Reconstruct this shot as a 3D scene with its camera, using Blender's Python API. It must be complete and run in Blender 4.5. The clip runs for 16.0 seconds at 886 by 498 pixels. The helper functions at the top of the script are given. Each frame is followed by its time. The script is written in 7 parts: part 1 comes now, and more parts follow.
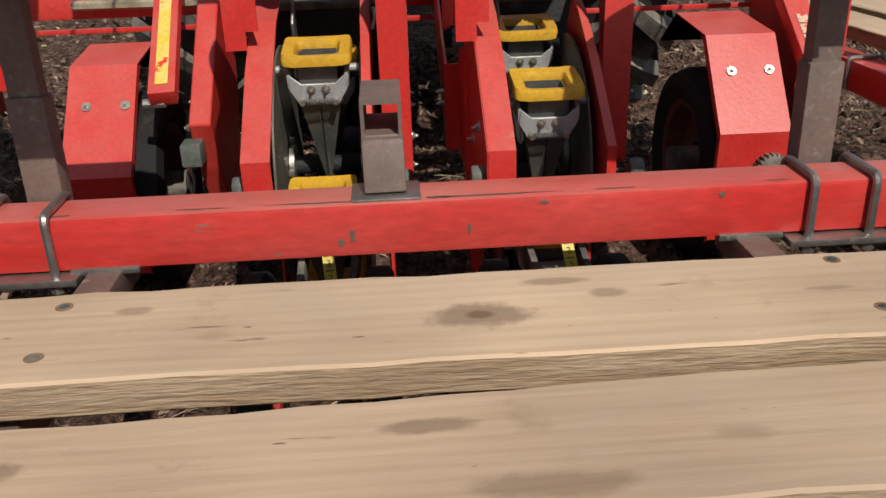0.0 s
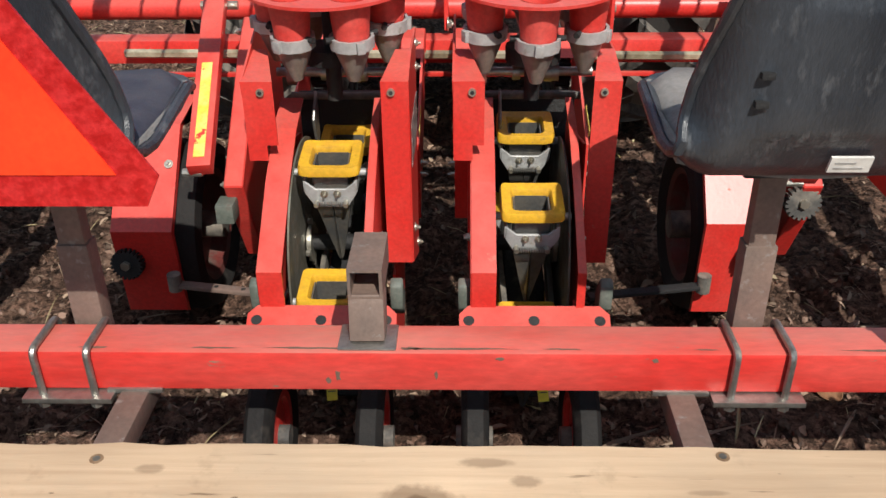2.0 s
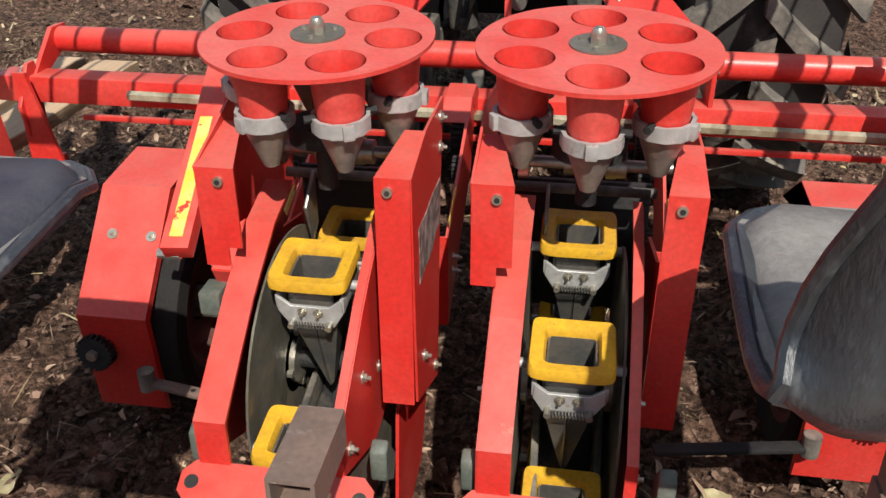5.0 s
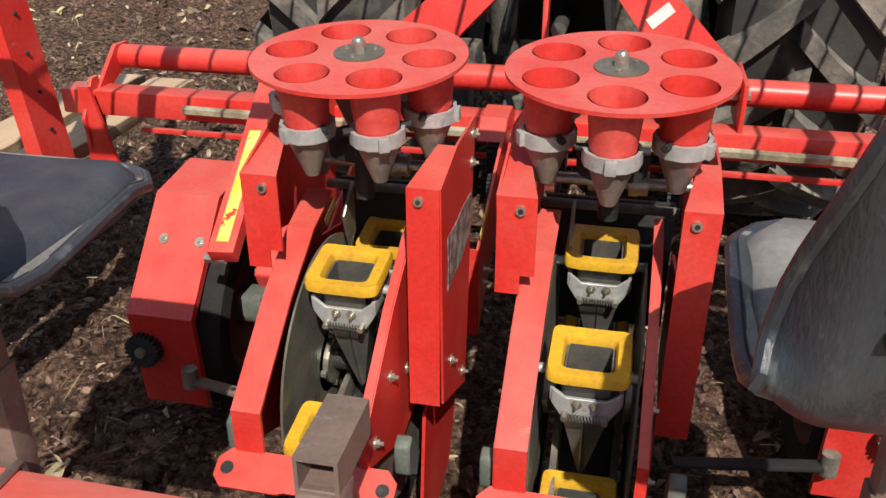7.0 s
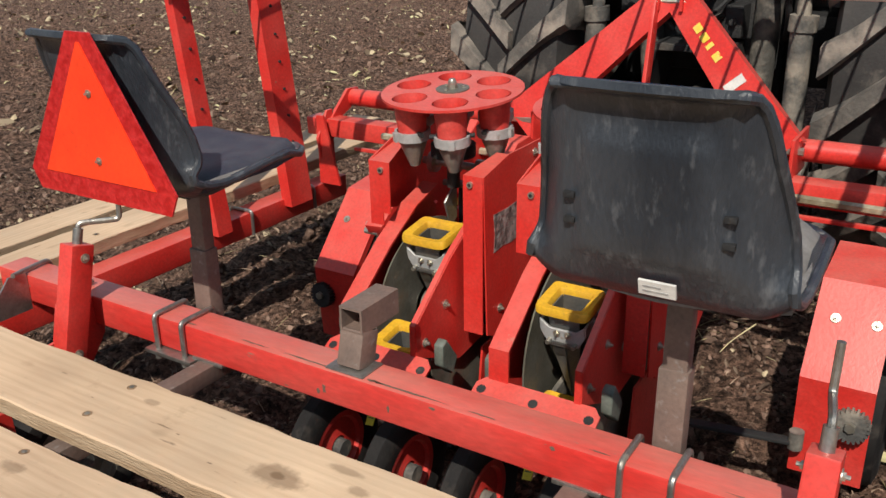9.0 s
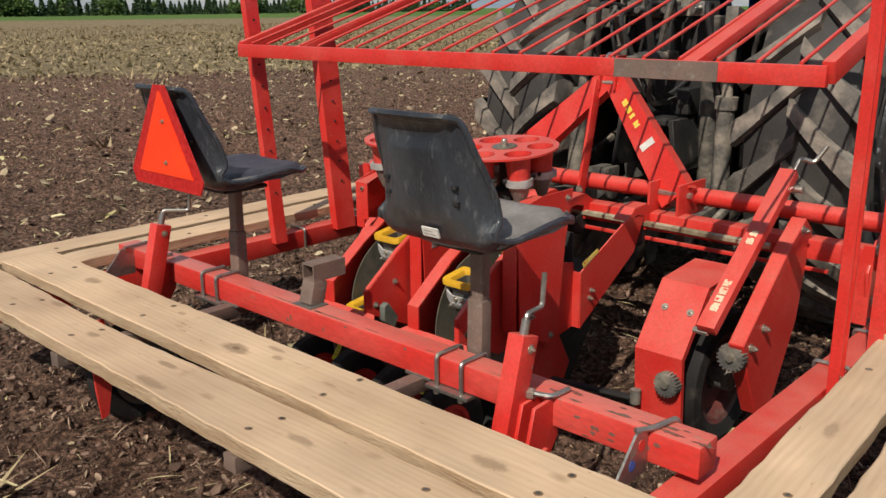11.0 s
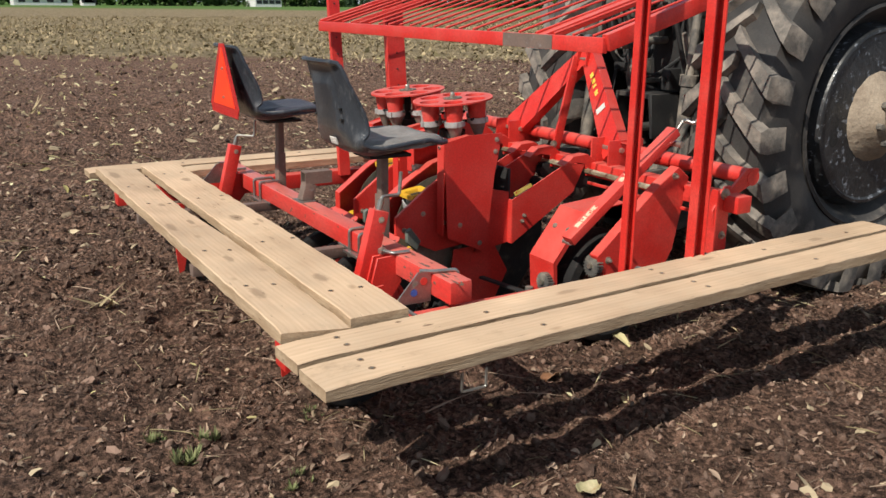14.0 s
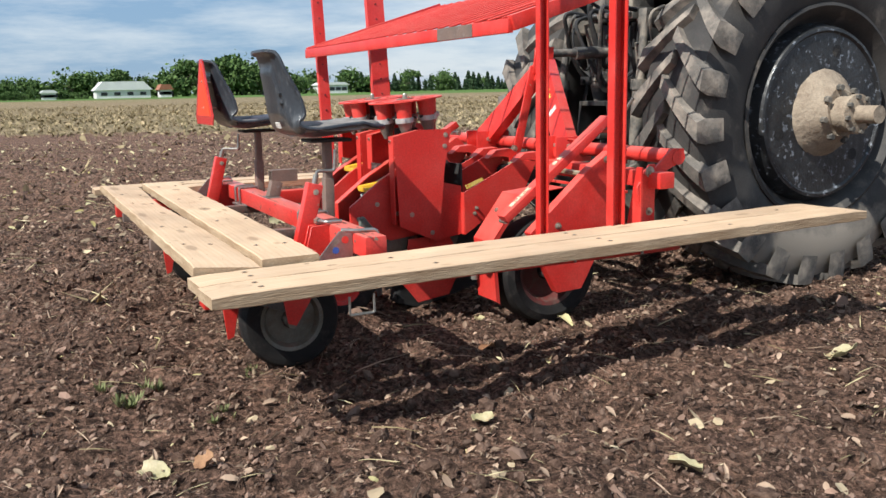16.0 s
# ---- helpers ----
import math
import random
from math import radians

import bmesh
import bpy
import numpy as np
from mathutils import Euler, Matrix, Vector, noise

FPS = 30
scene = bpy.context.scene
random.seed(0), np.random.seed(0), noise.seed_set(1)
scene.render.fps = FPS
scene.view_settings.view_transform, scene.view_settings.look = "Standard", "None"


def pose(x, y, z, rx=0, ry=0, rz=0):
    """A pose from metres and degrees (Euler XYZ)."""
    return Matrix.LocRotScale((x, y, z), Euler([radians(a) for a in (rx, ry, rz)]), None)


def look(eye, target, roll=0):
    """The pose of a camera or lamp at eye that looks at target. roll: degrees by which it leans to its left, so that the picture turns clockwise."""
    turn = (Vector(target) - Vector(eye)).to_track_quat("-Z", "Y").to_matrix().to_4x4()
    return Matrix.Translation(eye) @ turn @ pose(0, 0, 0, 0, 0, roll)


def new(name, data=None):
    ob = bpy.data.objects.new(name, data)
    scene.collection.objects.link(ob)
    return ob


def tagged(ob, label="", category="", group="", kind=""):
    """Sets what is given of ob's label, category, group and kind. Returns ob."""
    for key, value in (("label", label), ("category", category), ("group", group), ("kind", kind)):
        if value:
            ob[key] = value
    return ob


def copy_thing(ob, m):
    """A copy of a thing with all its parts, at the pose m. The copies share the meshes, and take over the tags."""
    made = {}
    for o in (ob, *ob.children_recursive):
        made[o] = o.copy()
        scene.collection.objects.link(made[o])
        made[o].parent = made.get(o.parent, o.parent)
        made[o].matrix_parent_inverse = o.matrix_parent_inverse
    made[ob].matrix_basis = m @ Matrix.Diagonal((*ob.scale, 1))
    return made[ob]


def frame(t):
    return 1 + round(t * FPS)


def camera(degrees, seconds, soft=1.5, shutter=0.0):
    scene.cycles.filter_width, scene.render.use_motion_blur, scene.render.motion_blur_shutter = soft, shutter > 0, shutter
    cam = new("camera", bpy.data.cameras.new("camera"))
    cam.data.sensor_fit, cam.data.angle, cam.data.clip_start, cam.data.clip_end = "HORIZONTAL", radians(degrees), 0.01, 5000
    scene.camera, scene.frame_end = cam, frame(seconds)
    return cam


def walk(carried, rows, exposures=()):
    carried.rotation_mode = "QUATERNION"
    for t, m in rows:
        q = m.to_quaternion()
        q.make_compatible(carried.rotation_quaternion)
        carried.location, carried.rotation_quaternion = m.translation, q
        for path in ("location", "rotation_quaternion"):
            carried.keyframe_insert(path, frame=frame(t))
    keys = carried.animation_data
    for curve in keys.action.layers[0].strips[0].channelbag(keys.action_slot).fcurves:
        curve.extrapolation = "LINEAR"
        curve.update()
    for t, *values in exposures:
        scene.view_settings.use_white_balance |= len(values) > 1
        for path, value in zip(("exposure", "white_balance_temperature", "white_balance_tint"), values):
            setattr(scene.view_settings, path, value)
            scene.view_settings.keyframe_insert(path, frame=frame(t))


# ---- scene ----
cam = camera(54.0, 16.0)
PATH = [
    (0, (-0.07, 0.078, 0.919), (0.023, 1.908, 0.118), -1.9),
    (0.5, (0.018, -0.033, 1.102), (-0.031, 1.759, 0.215), -1.6),
    (1, (0.003, -0.065, 1.241), (-0.035, 1.699, 0.299), -0.8),
    (1.5, (-0.005, -0.021, 1.298), (-0.025, 1.73, 0.331), -1.5),
    (2, (0.061, 0.05, 1.319), (0.016, 1.795, 0.343), -0.6),
    (2.5, (0.096, 0.128, 1.327), (-0.01, 1.892, 0.391), 0.2),
    (3, (0.102, 0.319, 1.316), (-0.044, 2.087, 0.393), 0.6),
    (3.5, (0.124, 0.435, 1.306), (-0.036, 2.191, 0.362), 1.5),
    (4, (0.163, 0.518, 1.293), (-0.088, 2.258, 0.34), 0.2),
    (6.5, (0.186, 0.549, 1.282), (-0.117, 2.296, 0.356), -0.5),
    (7, (0.215, 0.47, 1.295), (-0.169, 2.216, 0.397), -0.0),
    (7.5, (0.292, 0.308, 1.311), (-0.22, 2.037, 0.446), -0.1),
    (8, (0.436, 0.157, 1.323), (-0.269, 1.843, 0.509), -0.8),
    (8.2, (0.507, 0.132, 1.341), (-0.267, 1.789, 0.53), -1.0),
    (10.3, (1.569, -0.254, 1.378), (0.33, 1.215, 0.825), -0.0),
    (10.5, (1.67, -0.283, 1.39), (0.401, 1.166, 0.85), -0.0),
    (11, (1.904, -0.36, 1.382), (0.589, 1.049, 0.847), -0.5),
    (11.5, (2.183, -0.378, 1.387), (0.8, 0.964, 0.852), -0.2),
    (12, (2.468, -0.366, 1.39), (1.009, 0.904, 0.883), 0.3),
    (12.5, (2.728, -0.389, 1.377), (1.222, 0.827, 0.871), -0.1),
    (13, (2.947, -0.347, 1.376), (1.396, 0.793, 0.835), -0.5),
    (13.5, (3.201, -0.222, 1.346), (1.586, 0.825, 0.8), 0.4),
    (14, (3.371, -0.171, 1.347), (1.716, 0.812, 0.803), 0.6),
    (14.5, (3.569, -0.122, 1.383), (1.885, 0.824, 0.866), -0.5),
    (15, (3.755, 0.011, 1.363), (2.039, 0.938, 0.922), 0.3),
    (15.5, (3.892, 0.115, 1.232), (2.151, 1.01, 0.827), 0.6),
    (16, (3.891, 0.109, 1.011), (2.127, 0.979, 0.645), -1.2),
]
walk(cam, [(t, look(eye, target, roll)) for t, eye, target, roll in PATH],
     [(0, -0.44, 6500, 10), (1.0, -0.18, 6450, 9), (2.5, 0.07, 6500, 9), (7.0, 0.1, 6650, 9), (8.2, 0.0, 6650, 9), (10.5, -0.26, 6600, 10), (11.0, -0.22, 6950, 10), (12.5, -0.1, 6950, 10), (14.0, 0.05, 6650, 9), (15.0, 0.18, 6400, 8), (16.0, 0.44, 6250, 8)])

# ---- world, sun and sky ----
SUN_WAY = Vector((-0.13, 0.41, -0.455)).normalized()
world = bpy.data.worlds.new("sky")
scene.world = world
world.use_nodes = True
wn, wl = world.node_tree.nodes, world.node_tree.links
wn.clear()
sky = wn.new("ShaderNodeTexSky")
sky.sky_type = "NISHITA"
sky.sun_disc = False
sky.sun_elevation = math.asin(-SUN_WAY.z)
sky.sun_rotation = math.atan2(-SUN_WAY.x, -SUN_WAY.y)
sky.dust_density, sky.ozone_density = 0.5, 2.5
wtc = wn.new("ShaderNodeTexCoord")
wmap = wn.new("ShaderNodeMapping")
wmap.inputs["Scale"].default_value = (1.0, 1.0, 6.0)
wnoise = wn.new("ShaderNodeTexNoise")
wnoise.inputs["Scale"].default_value = 3.2
wnoise.inputs["Detail"].default_value = 8
wnoise.inputs["Roughness"].default_value = 0.62
wramp = wn.new("ShaderNodeValToRGB")
wramp.color_ramp.elements[0].position, wramp.color_ramp.elements[1].position = 0.40, 0.62
wramp.color_ramp.elements[0].color = (0.0, 0.0, 0.0, 1)
wmix = wn.new("ShaderNodeMix")
wmix.data_type = "RGBA"
wtint = wn.new("ShaderNodeMix")
wtint.data_type = "RGBA"
wtint.inputs["A"].default_value = (4.2, 6.6, 9.8, 1)
wtint.inputs["B"].default_value = (11.4, 12.2, 13.2, 1)
wmix.inputs["Factor"].default_value = 0.72
wbg = wn.new("ShaderNodeBackground")
wbg.inputs["Strength"].default_value = 0.054
wout = wn.new("ShaderNodeOutputWorld")
wl.new(wtc.outputs["Generated"], wmap.inputs["Vector"])
wl.new(wmap.outputs["Vector"], wnoise.inputs["Vector"])
wl.new(wnoise.outputs["Fac"], wramp.inputs["Fac"])
wl.new(wramp.outputs["Color"], wtint.inputs["Factor"])
wl.new(wtint.outputs["Result"], wmix.inputs["B"])
wl.new(sky.outputs["Color"], wmix.inputs["A"])
wl.new(wmix.outputs["Result"], wbg.inputs["Color"])
wl.new(wbg.outputs["Background"], wout.inputs["Surface"])
sun_data = bpy.data.lights.new("sun", "SUN")
sun_data.energy, sun_data.angle, sun_data.color = 5.0, radians(0.55), (1.0, 0.95, 0.87)
sun = new("sun", sun_data)
sun.matrix_basis = look((0, 0, 30), Vector((0, 0, 30)) + SUN_WAY)


# ---- materials ----
def ramp_node(nt, lo, hi, c0, c1):
    r = nt.nodes.new("ShaderNodeValToRGB")
    r.color_ramp.elements[0].position, r.color_ramp.elements[1].position = lo, hi
    r.color_ramp.elements[0].color, r.color_ramp.elements[1].color = (*c0, 1), (*c1, 1)
    return r


def noise_node(nt, vec, scale, detail=4, rough=0.55):
    n = nt.nodes.new("ShaderNodeTexNoise")
    n.inputs["Scale"].default_value, n.inputs["Detail"].default_value, n.inputs["Roughness"].default_value = scale, detail, rough
    nt.links.new(vec, n.inputs["Vector"])
    return n


def mix_node(nt, fac, a, b):
    m = nt.nodes.new("ShaderNodeMix")
    m.data_type = "RGBA"
    for sock, val in ((m.inputs["Factor"], fac), (m.inputs["A"], a), (m.inputs["B"], b)):
        if isinstance(val, (float, int)):
            sock.default_value = val
        elif isinstance(val, tuple):
            sock.default_value = (*val, 1)
        else:
            nt.links.new(val, sock)
    return m.outputs["Result"]


BLACK, WHITE = (0, 0, 0), (1, 1, 1)


def material(name, base, rough=0.5, metal=0.0, second=None, scale=6.0, lo=0.4, hi=0.65, grime=None, grime_scale=25.0,
             grime_lo=0.6, grime_hi=0.7, grime_rough=0.85, fine=120.0, bump=0.12, bump_scale=None, stretch=(1, 1, 1), spec=0.5, per_object=0.0, dust_sheen=0.0, dust_sheen_colour=(0.50, 0.36, 0.28)):
    """Base colour varied into a second one in large patches, grime or bare spots in small ones, fine relief."""
    m = bpy.data.materials.new(name)
    m.use_nodes = True
    nt = m.node_tree
    p = nt.nodes["Principled BSDF"]
    tc = nt.nodes.new("ShaderNodeTexCoord")
    mp = nt.nodes.new("ShaderNodeMapping")
    mp.inputs["Scale"].default_value = stretch
    nt.links.new(tc.outputs["Object"], mp.inputs["Vector"])
    vec = mp.outputs["Vector"]
    second = second or tuple(c * 0.8 for c in base)
    big = noise_node(nt, vec, scale, 5)
    col = mix_node(nt, ramp_node(nt, lo, hi, BLACK, WHITE).outputs["Color"], base, second)
    r = [n for n in nt.nodes if n.bl_idname == "ShaderNodeValToRGB"][-1]
    nt.links.new(big.outputs["Fac"], r.inputs["Fac"])
    tiny = noise_node(nt, vec, fine, 3, 0.6)
    tr = ramp_node(nt, 0.3, 0.75, (0.82, 0.82, 0.82), (1.1, 1.1, 1.1))
    nt.links.new(tiny.outputs["Fac"], tr.inputs["Fac"])
    mul = nt.nodes.new("ShaderNodeMix")
    mul.data_type, mul.blend_type = "RGBA", "MULTIPLY"
    mul.inputs["Factor"].default_value = 1.0
    nt.links.new(col, mul.inputs["A"])
    nt.links.new(tr.outputs["Color"], mul.inputs["B"])
    col = mul.outputs["Result"]
    p.inputs["Roughness"].default_value, p.inputs["Metallic"].default_value = rough, metal
    p.inputs["Specular IOR Level"].default_value = spec
    if grime:
        gn = noise_node(nt, vec, grime_scale, 6, 0.62)
        gr = ramp_node(nt, grime_lo, grime_hi, BLACK, WHITE)
        nt.links.new(gn.outputs["Fac"], gr.inputs["Fac"])
        col = mix_node(nt, gr.outputs["Color"], col, grime)
        rr = nt.nodes.new("ShaderNodeMapRange")
        rr.inputs["To Min"].default_value, rr.inputs["To Max"].default_value = rough, grime_rough
        nt.links.new(gr.outputs["Color"], rr.inputs["Value"])
        nt.links.new(rr.outputs["Result"], p.inputs["Roughness"])
        if metal:
            mr = nt.nodes.new("ShaderNodeMapRange")
            mr.inputs["To Min"].default_value, mr.inputs["To Max"].default_value = metal, 0.0
            nt.links.new(gr.outputs["Color"], mr.inputs["Value"])
            nt.links.new(mr.outputs["Result"], p.inputs["Metallic"])
    if per_object:
        oi = nt.nodes.new("ShaderNodeObjectInfo")
        hs = nt.nodes.new("ShaderNodeHueSaturation")
        vr = nt.nodes.new("ShaderNodeMapRange")
        vr.inputs["To Min"].default_value, vr.inputs["To Max"].default_value = 1 - per_object, 1 + per_object
        nt.links.new(oi.outputs["Random"], vr.inputs["Value"])
        nt.links.new(vr.outputs["Result"], hs.inputs["Value"])
        nt.links.new(col, hs.inputs["Color"])
        col = hs.outputs["Color"]
    if dust_sheen:
        # paints a dusty pallor and the sky's sheen into upward faces, in patches
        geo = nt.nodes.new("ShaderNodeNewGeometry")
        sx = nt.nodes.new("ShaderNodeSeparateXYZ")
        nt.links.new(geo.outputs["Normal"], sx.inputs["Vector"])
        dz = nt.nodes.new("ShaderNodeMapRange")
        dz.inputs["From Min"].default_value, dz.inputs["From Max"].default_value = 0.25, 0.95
        dz.inputs["To Min"].default_value, dz.inputs["To Max"].default_value = 0.10 * dust_sheen, dust_sheen
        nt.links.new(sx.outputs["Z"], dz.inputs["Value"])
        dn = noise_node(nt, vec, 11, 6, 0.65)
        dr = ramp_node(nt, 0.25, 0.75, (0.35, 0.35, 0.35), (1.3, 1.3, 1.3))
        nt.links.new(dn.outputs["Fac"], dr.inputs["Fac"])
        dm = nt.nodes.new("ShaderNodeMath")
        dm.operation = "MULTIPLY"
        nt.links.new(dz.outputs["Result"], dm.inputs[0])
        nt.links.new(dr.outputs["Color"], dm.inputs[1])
        col = mix_node(nt, dm.outputs["Value"], col, dust_sheen_colour)
    nt.links.new(col, p.inputs["Base Color"])
    bn = noise_node(nt, vec, bump_scale or fine, 5)
    bp = nt.nodes.new("ShaderNodeBump")
    bp.inputs["Strength"].default_value, bp.inputs["Distance"].default_value = bump, 0.01
    nt.links.new(bn.outputs["Fac"], bp.inputs["Height"])
    nt.links.new(bp.outputs["Normal"], p.inputs["Normal"])
    return m


M_RED = material("red_paint", (0.64, 0.026, 0.020), 0.38, 0, (0.67, 0.056, 0.044), 7, 0.42, 0.66, (0.36, 0.17, 0.12), 30, 0.69, 0.75, bump=0.05, dust_sheen=0.22)
M_REDWORN = material("worn_red_paint", (0.64, 0.028, 0.022), 0.40, 0, (0.67, 0.062, 0.05), 6, 0.4, 0.62, (0.22, 0.18, 0.13), 19, 0.635, 0.665, bump=0.05, dust_sheen=0.30)
M_BEAM = material("scuffed_beam_paint", (0.64, 0.028, 0.022), 0.40, 0, (0.68, 0.075, 0.06), 6, 0.4, 0.62, (0.20, 0.155, 0.11), 26, 0.655, 0.69, bump=0.05, stretch=(0.30, 1, 1), dust_sheen=0.34)
M_SHAFT = material("oily_bright_shaft", (0.62, 0.56, 0.40), 0.38, 0.45, (0.30, 0.25, 0.16), 9, 0.45, 0.6, bump=0.05)
M_SCUFF = material("bare_scuffed_steel", (0.20, 0.135, 0.10), 0.6, 0.2, (0.20, 0.12, 0.09), 40, bump=0.1)
M_RUBBED = material("rubbed_red_brown_paint", (0.24, 0.075, 0.055), 0.65, 0, (0.17, 0.11, 0.085), 30, 0.42, 0.6, bump=0.1)
M_FOIL = material("torn_silver_foil", (0.55, 0.54, 0.52), 0.45, 0.4, (0.22, 0.20, 0.19), 45, 0.42, 0.58, bump=0.5, bump_scale=70)
M_DRUM = material("dull_dark_red_rim", (0.13, 0.022, 0.018), 0.6, 0, (0.09, 0.03, 0.025), 14, grime=(0.10, 0.08, 0.065), grime_scale=18, grime_lo=0.5, grime_hi=0.68, bump=0.1)
M_RUST = material("brown_primed_steel", (0.155, 0.112, 0.093), 0.6, 0, (0.205, 0.140, 0.112), 12, grime=(0.25, 0.22, 0.2), grime_scale=40, bump=0.08)
M_STEEL = material("dull_steel", (0.42, 0.41, 0.38), 0.38, 0.85, (0.33, 0.31, 0.28), 25, grime=(0.2, 0.16, 0.11), grime_scale=30, grime_lo=0.6, grime_hi=0.75)
M_ZINC = material("zinc_plated_bolt", (0.55, 0.53, 0.46), 0.35, 0.8, (0.42, 0.38, 0.30), 60)
M_ALU = material("cast_aluminium", (0.52, 0.52, 0.51), 0.5, 0.35, (0.42, 0.42, 0.41), 30, grime=(0.24, 0.21, 0.18), grime_scale=45, grime_lo=0.58, grime_hi=0.72)
M_GREYDISC = material("grey_steel_disc", (0.20, 0.19, 0.16), 0.5, 0.4, (0.14, 0.13, 0.10), 14, grime=(0.16, 0.12, 0.08), grime_scale=20, grime_lo=0.5, grime_hi=0.7)
M_CONE = material("dark_steel_cone", (0.15, 0.15, 0.145), 0.45, 0.5, (0.22, 0.20, 0.17), 22)
M_TUBE = material("smoked_plastic", (0.16, 0.135, 0.12), 0.35, 0, (0.24, 0.20, 0.17), 18)
M_YELLOW = material("yellow_plastic", (0.76, 0.435, 0.030), 0.42, 0, (0.66, 0.36, 0.035), 18, grime=(0.38, 0.22, 0.06), grime_scale=40, grime_lo=0.62, grime_hi=0.72, bump=0.05)
M_REDPLASTIC = material("red_plastic", (0.66, 0.034, 0.026), 0.45, 0, (0.70, 0.09, 0.075), 9, 0.42, 0.66, grime=(0.62, 0.34, 0.28), grime_scale=60, grime_lo=0.70, grime_hi=0.78, bump=0.03, dust_sheen=0.2)
M_BLACK = material("black_plastic", (0.024, 0.029, 0.037), 0.34, 0, (0.052, 0.059, 0.070), 5, grime=(0.125, 0.13, 0.138), grime_scale=30, grime_lo=0.56, grime_hi=0.80, grime_rough=0.52, bump=0.22, bump_scale=170, stretch=(1.6, 1, 0.55), spec=0.5)
M_CUSHION = material("grey_vinyl_cushion", (0.185, 0.172, 0.162), 0.75, 0, (0.25, 0.235, 0.222), 14, bump=0.25, bump_scale=300)
M_CUSHIONDARK = material("navy_vinyl_cushion", (0.035, 0.037, 0.055), 0.55, 0, (0.06, 0.06, 0.075), 14, bump=0.2, bump_scale=260)
M_ORANGE = material("fluorescent_orange_sheet", (1.0, 0.048, 0.010), 0.5, 0, (1.0, 0.062, 0.012), 8, bump=0.02)
M_SMVRED = material("dark_red_reflector", (0.45, 0.012, 0.012), 0.3, 0, (0.6, 0.03, 0.03), 60, bump=0.1, bump_scale=200)
M_RUBBER = material("dusty_black_rubber", (0.011, 0.010, 0.010), 0.75, 0, (0.020, 0.018, 0.017), 9, grime=(0.06, 0.05, 0.042), grime_scale=14, grime_lo=0.56, grime_hi=0.78, bump=0.2, spec=0.3)
M_TYRE = material("dusty_tractor_tyre", (0.105, 0.097, 0.088), 0.8, 0, (0.165, 0.148, 0.130), 5, grime=(0.31, 0.265, 0.22), grime_scale=9, grime_lo=0.45, grime_hi=0.68, bump=0.3, bump_scale=60, spec=0.3)
M_SIDEWALL = material("black_tyre_sidewall", (0.036, 0.034, 0.033), 0.62, 0, (0.062, 0.057, 0.053), 5, grime=(0.15, 0.13, 0.11), grime_scale=7, grime_lo=0.58, grime_hi=0.75, bump=0.1, spec=0.4)
# pale bluish flecks paint the sky's glints on the wet rim into the colour
M_RIM = material("dark_wet_rim_glints", (0.018, 0.019, 0.021), 0.38, 0.0, (0.04, 0.041, 0.043), 6, grime=(0.19, 0.205, 0.23), grime_scale=34, grime_lo=0.585, grime_hi=0.625, grime_rough=0.14, bump=0.35, bump_scale=40)
M_MUD = material("dried_mud", (0.36, 0.295, 0.225), 0.95, 0, (0.26, 0.205, 0.155), 14, bump=0.7, bump_scale=45, spec=0.1)
M_DIRTYSTEEL = material("muddy_machine_steel", (0.10, 0.095, 0.085), 0.7, 0.1, (0.05, 0.05, 0.05), 7, grime=(0.27, 0.235, 0.19), grime_scale=9, grime_lo=0.45, grime_hi=0.65, bump=0.4, bump_scale=50)
M_DARK = material("black_machine_casting", (0.012, 0.012, 0.013), 0.7, 0, (0.025, 0.024, 0.023), 8, grime=(0.10, 0.085, 0.07), grime_scale=9, grime_lo=0.58, grime_hi=0.75, bump=0.3)
M_BLUE = material("blue_tractor_paint", (0.012, 0.15, 0.55), 0.25, 0, (0.02, 0.2, 0.62), 4, bump=0.01)
M_GREENPAINT = material("faded_green_steel", (0.10, 0.12, 0.10), 0.6, 0, (0.17, 0.18, 0.155), 15, grime=(0.12, 0.1, 0.08), grime_scale=30)
M_STICKER = material("white_sticker", (0.72, 0.70, 0.66), 0.5, 0, (0.6, 0.58, 0.55), 30, bump=0.02)
M_INK = material("dark_print", (0.05, 0.05, 0.05), 0.6, bump=0.02)
M_GREYPRINT = material("grey_print", (0.32, 0.31, 0.30), 0.6, 0, (0.45, 0.44, 0.42), 80, bump=0.02)
M_YSTICK = material("yellow_sticker", (0.85, 0.60, 0.06), 0.5, 0, (0.85, 0.66, 0.2), 20, grime=(0.75, 0.04, 0.03), grime_scale=24, grime_lo=0.60, grime_hi=0.62, bump=0.02)
M_CREAM = material("worn_cream_print", (0.74, 0.60, 0.42), 0.55, 0, (0.66, 0.45, 0.30), 30, grime=(0.62, 0.05, 0.04), grime_scale=70, grime_lo=0.52, grime_hi=0.56, bump=0.02)
M_TAPE = material("yellow_tape_measure", (0.72, 0.58, 0.03), 0.45, bump=0.02)
M_BLUESTICK = material("blue_round_sticker", (0.05, 0.14, 0.5), 0.4, bump=0.02)
M_WHITEWALL = material("white_metal_cladding", (0.74, 0.74, 0.73), 0.6, 0, (0.66, 0.66, 0.66), 0.4)
M_ROOF = material("brown_roof", (0.28, 0.11, 0.06), 0.8, 0, (0.34, 0.15, 0.09), 0.5)
M_TRUNK = material("bark", (0.10, 0.075, 0.055), 0.9, 0, (0.14, 0.11, 0.085), 4, bump=0.6)
M_GLASS = material("dark_window_glass", (0.02, 0.025, 0.03), 0.08, 0, (0.03, 0.035, 0.04), 2, bump=0.0)


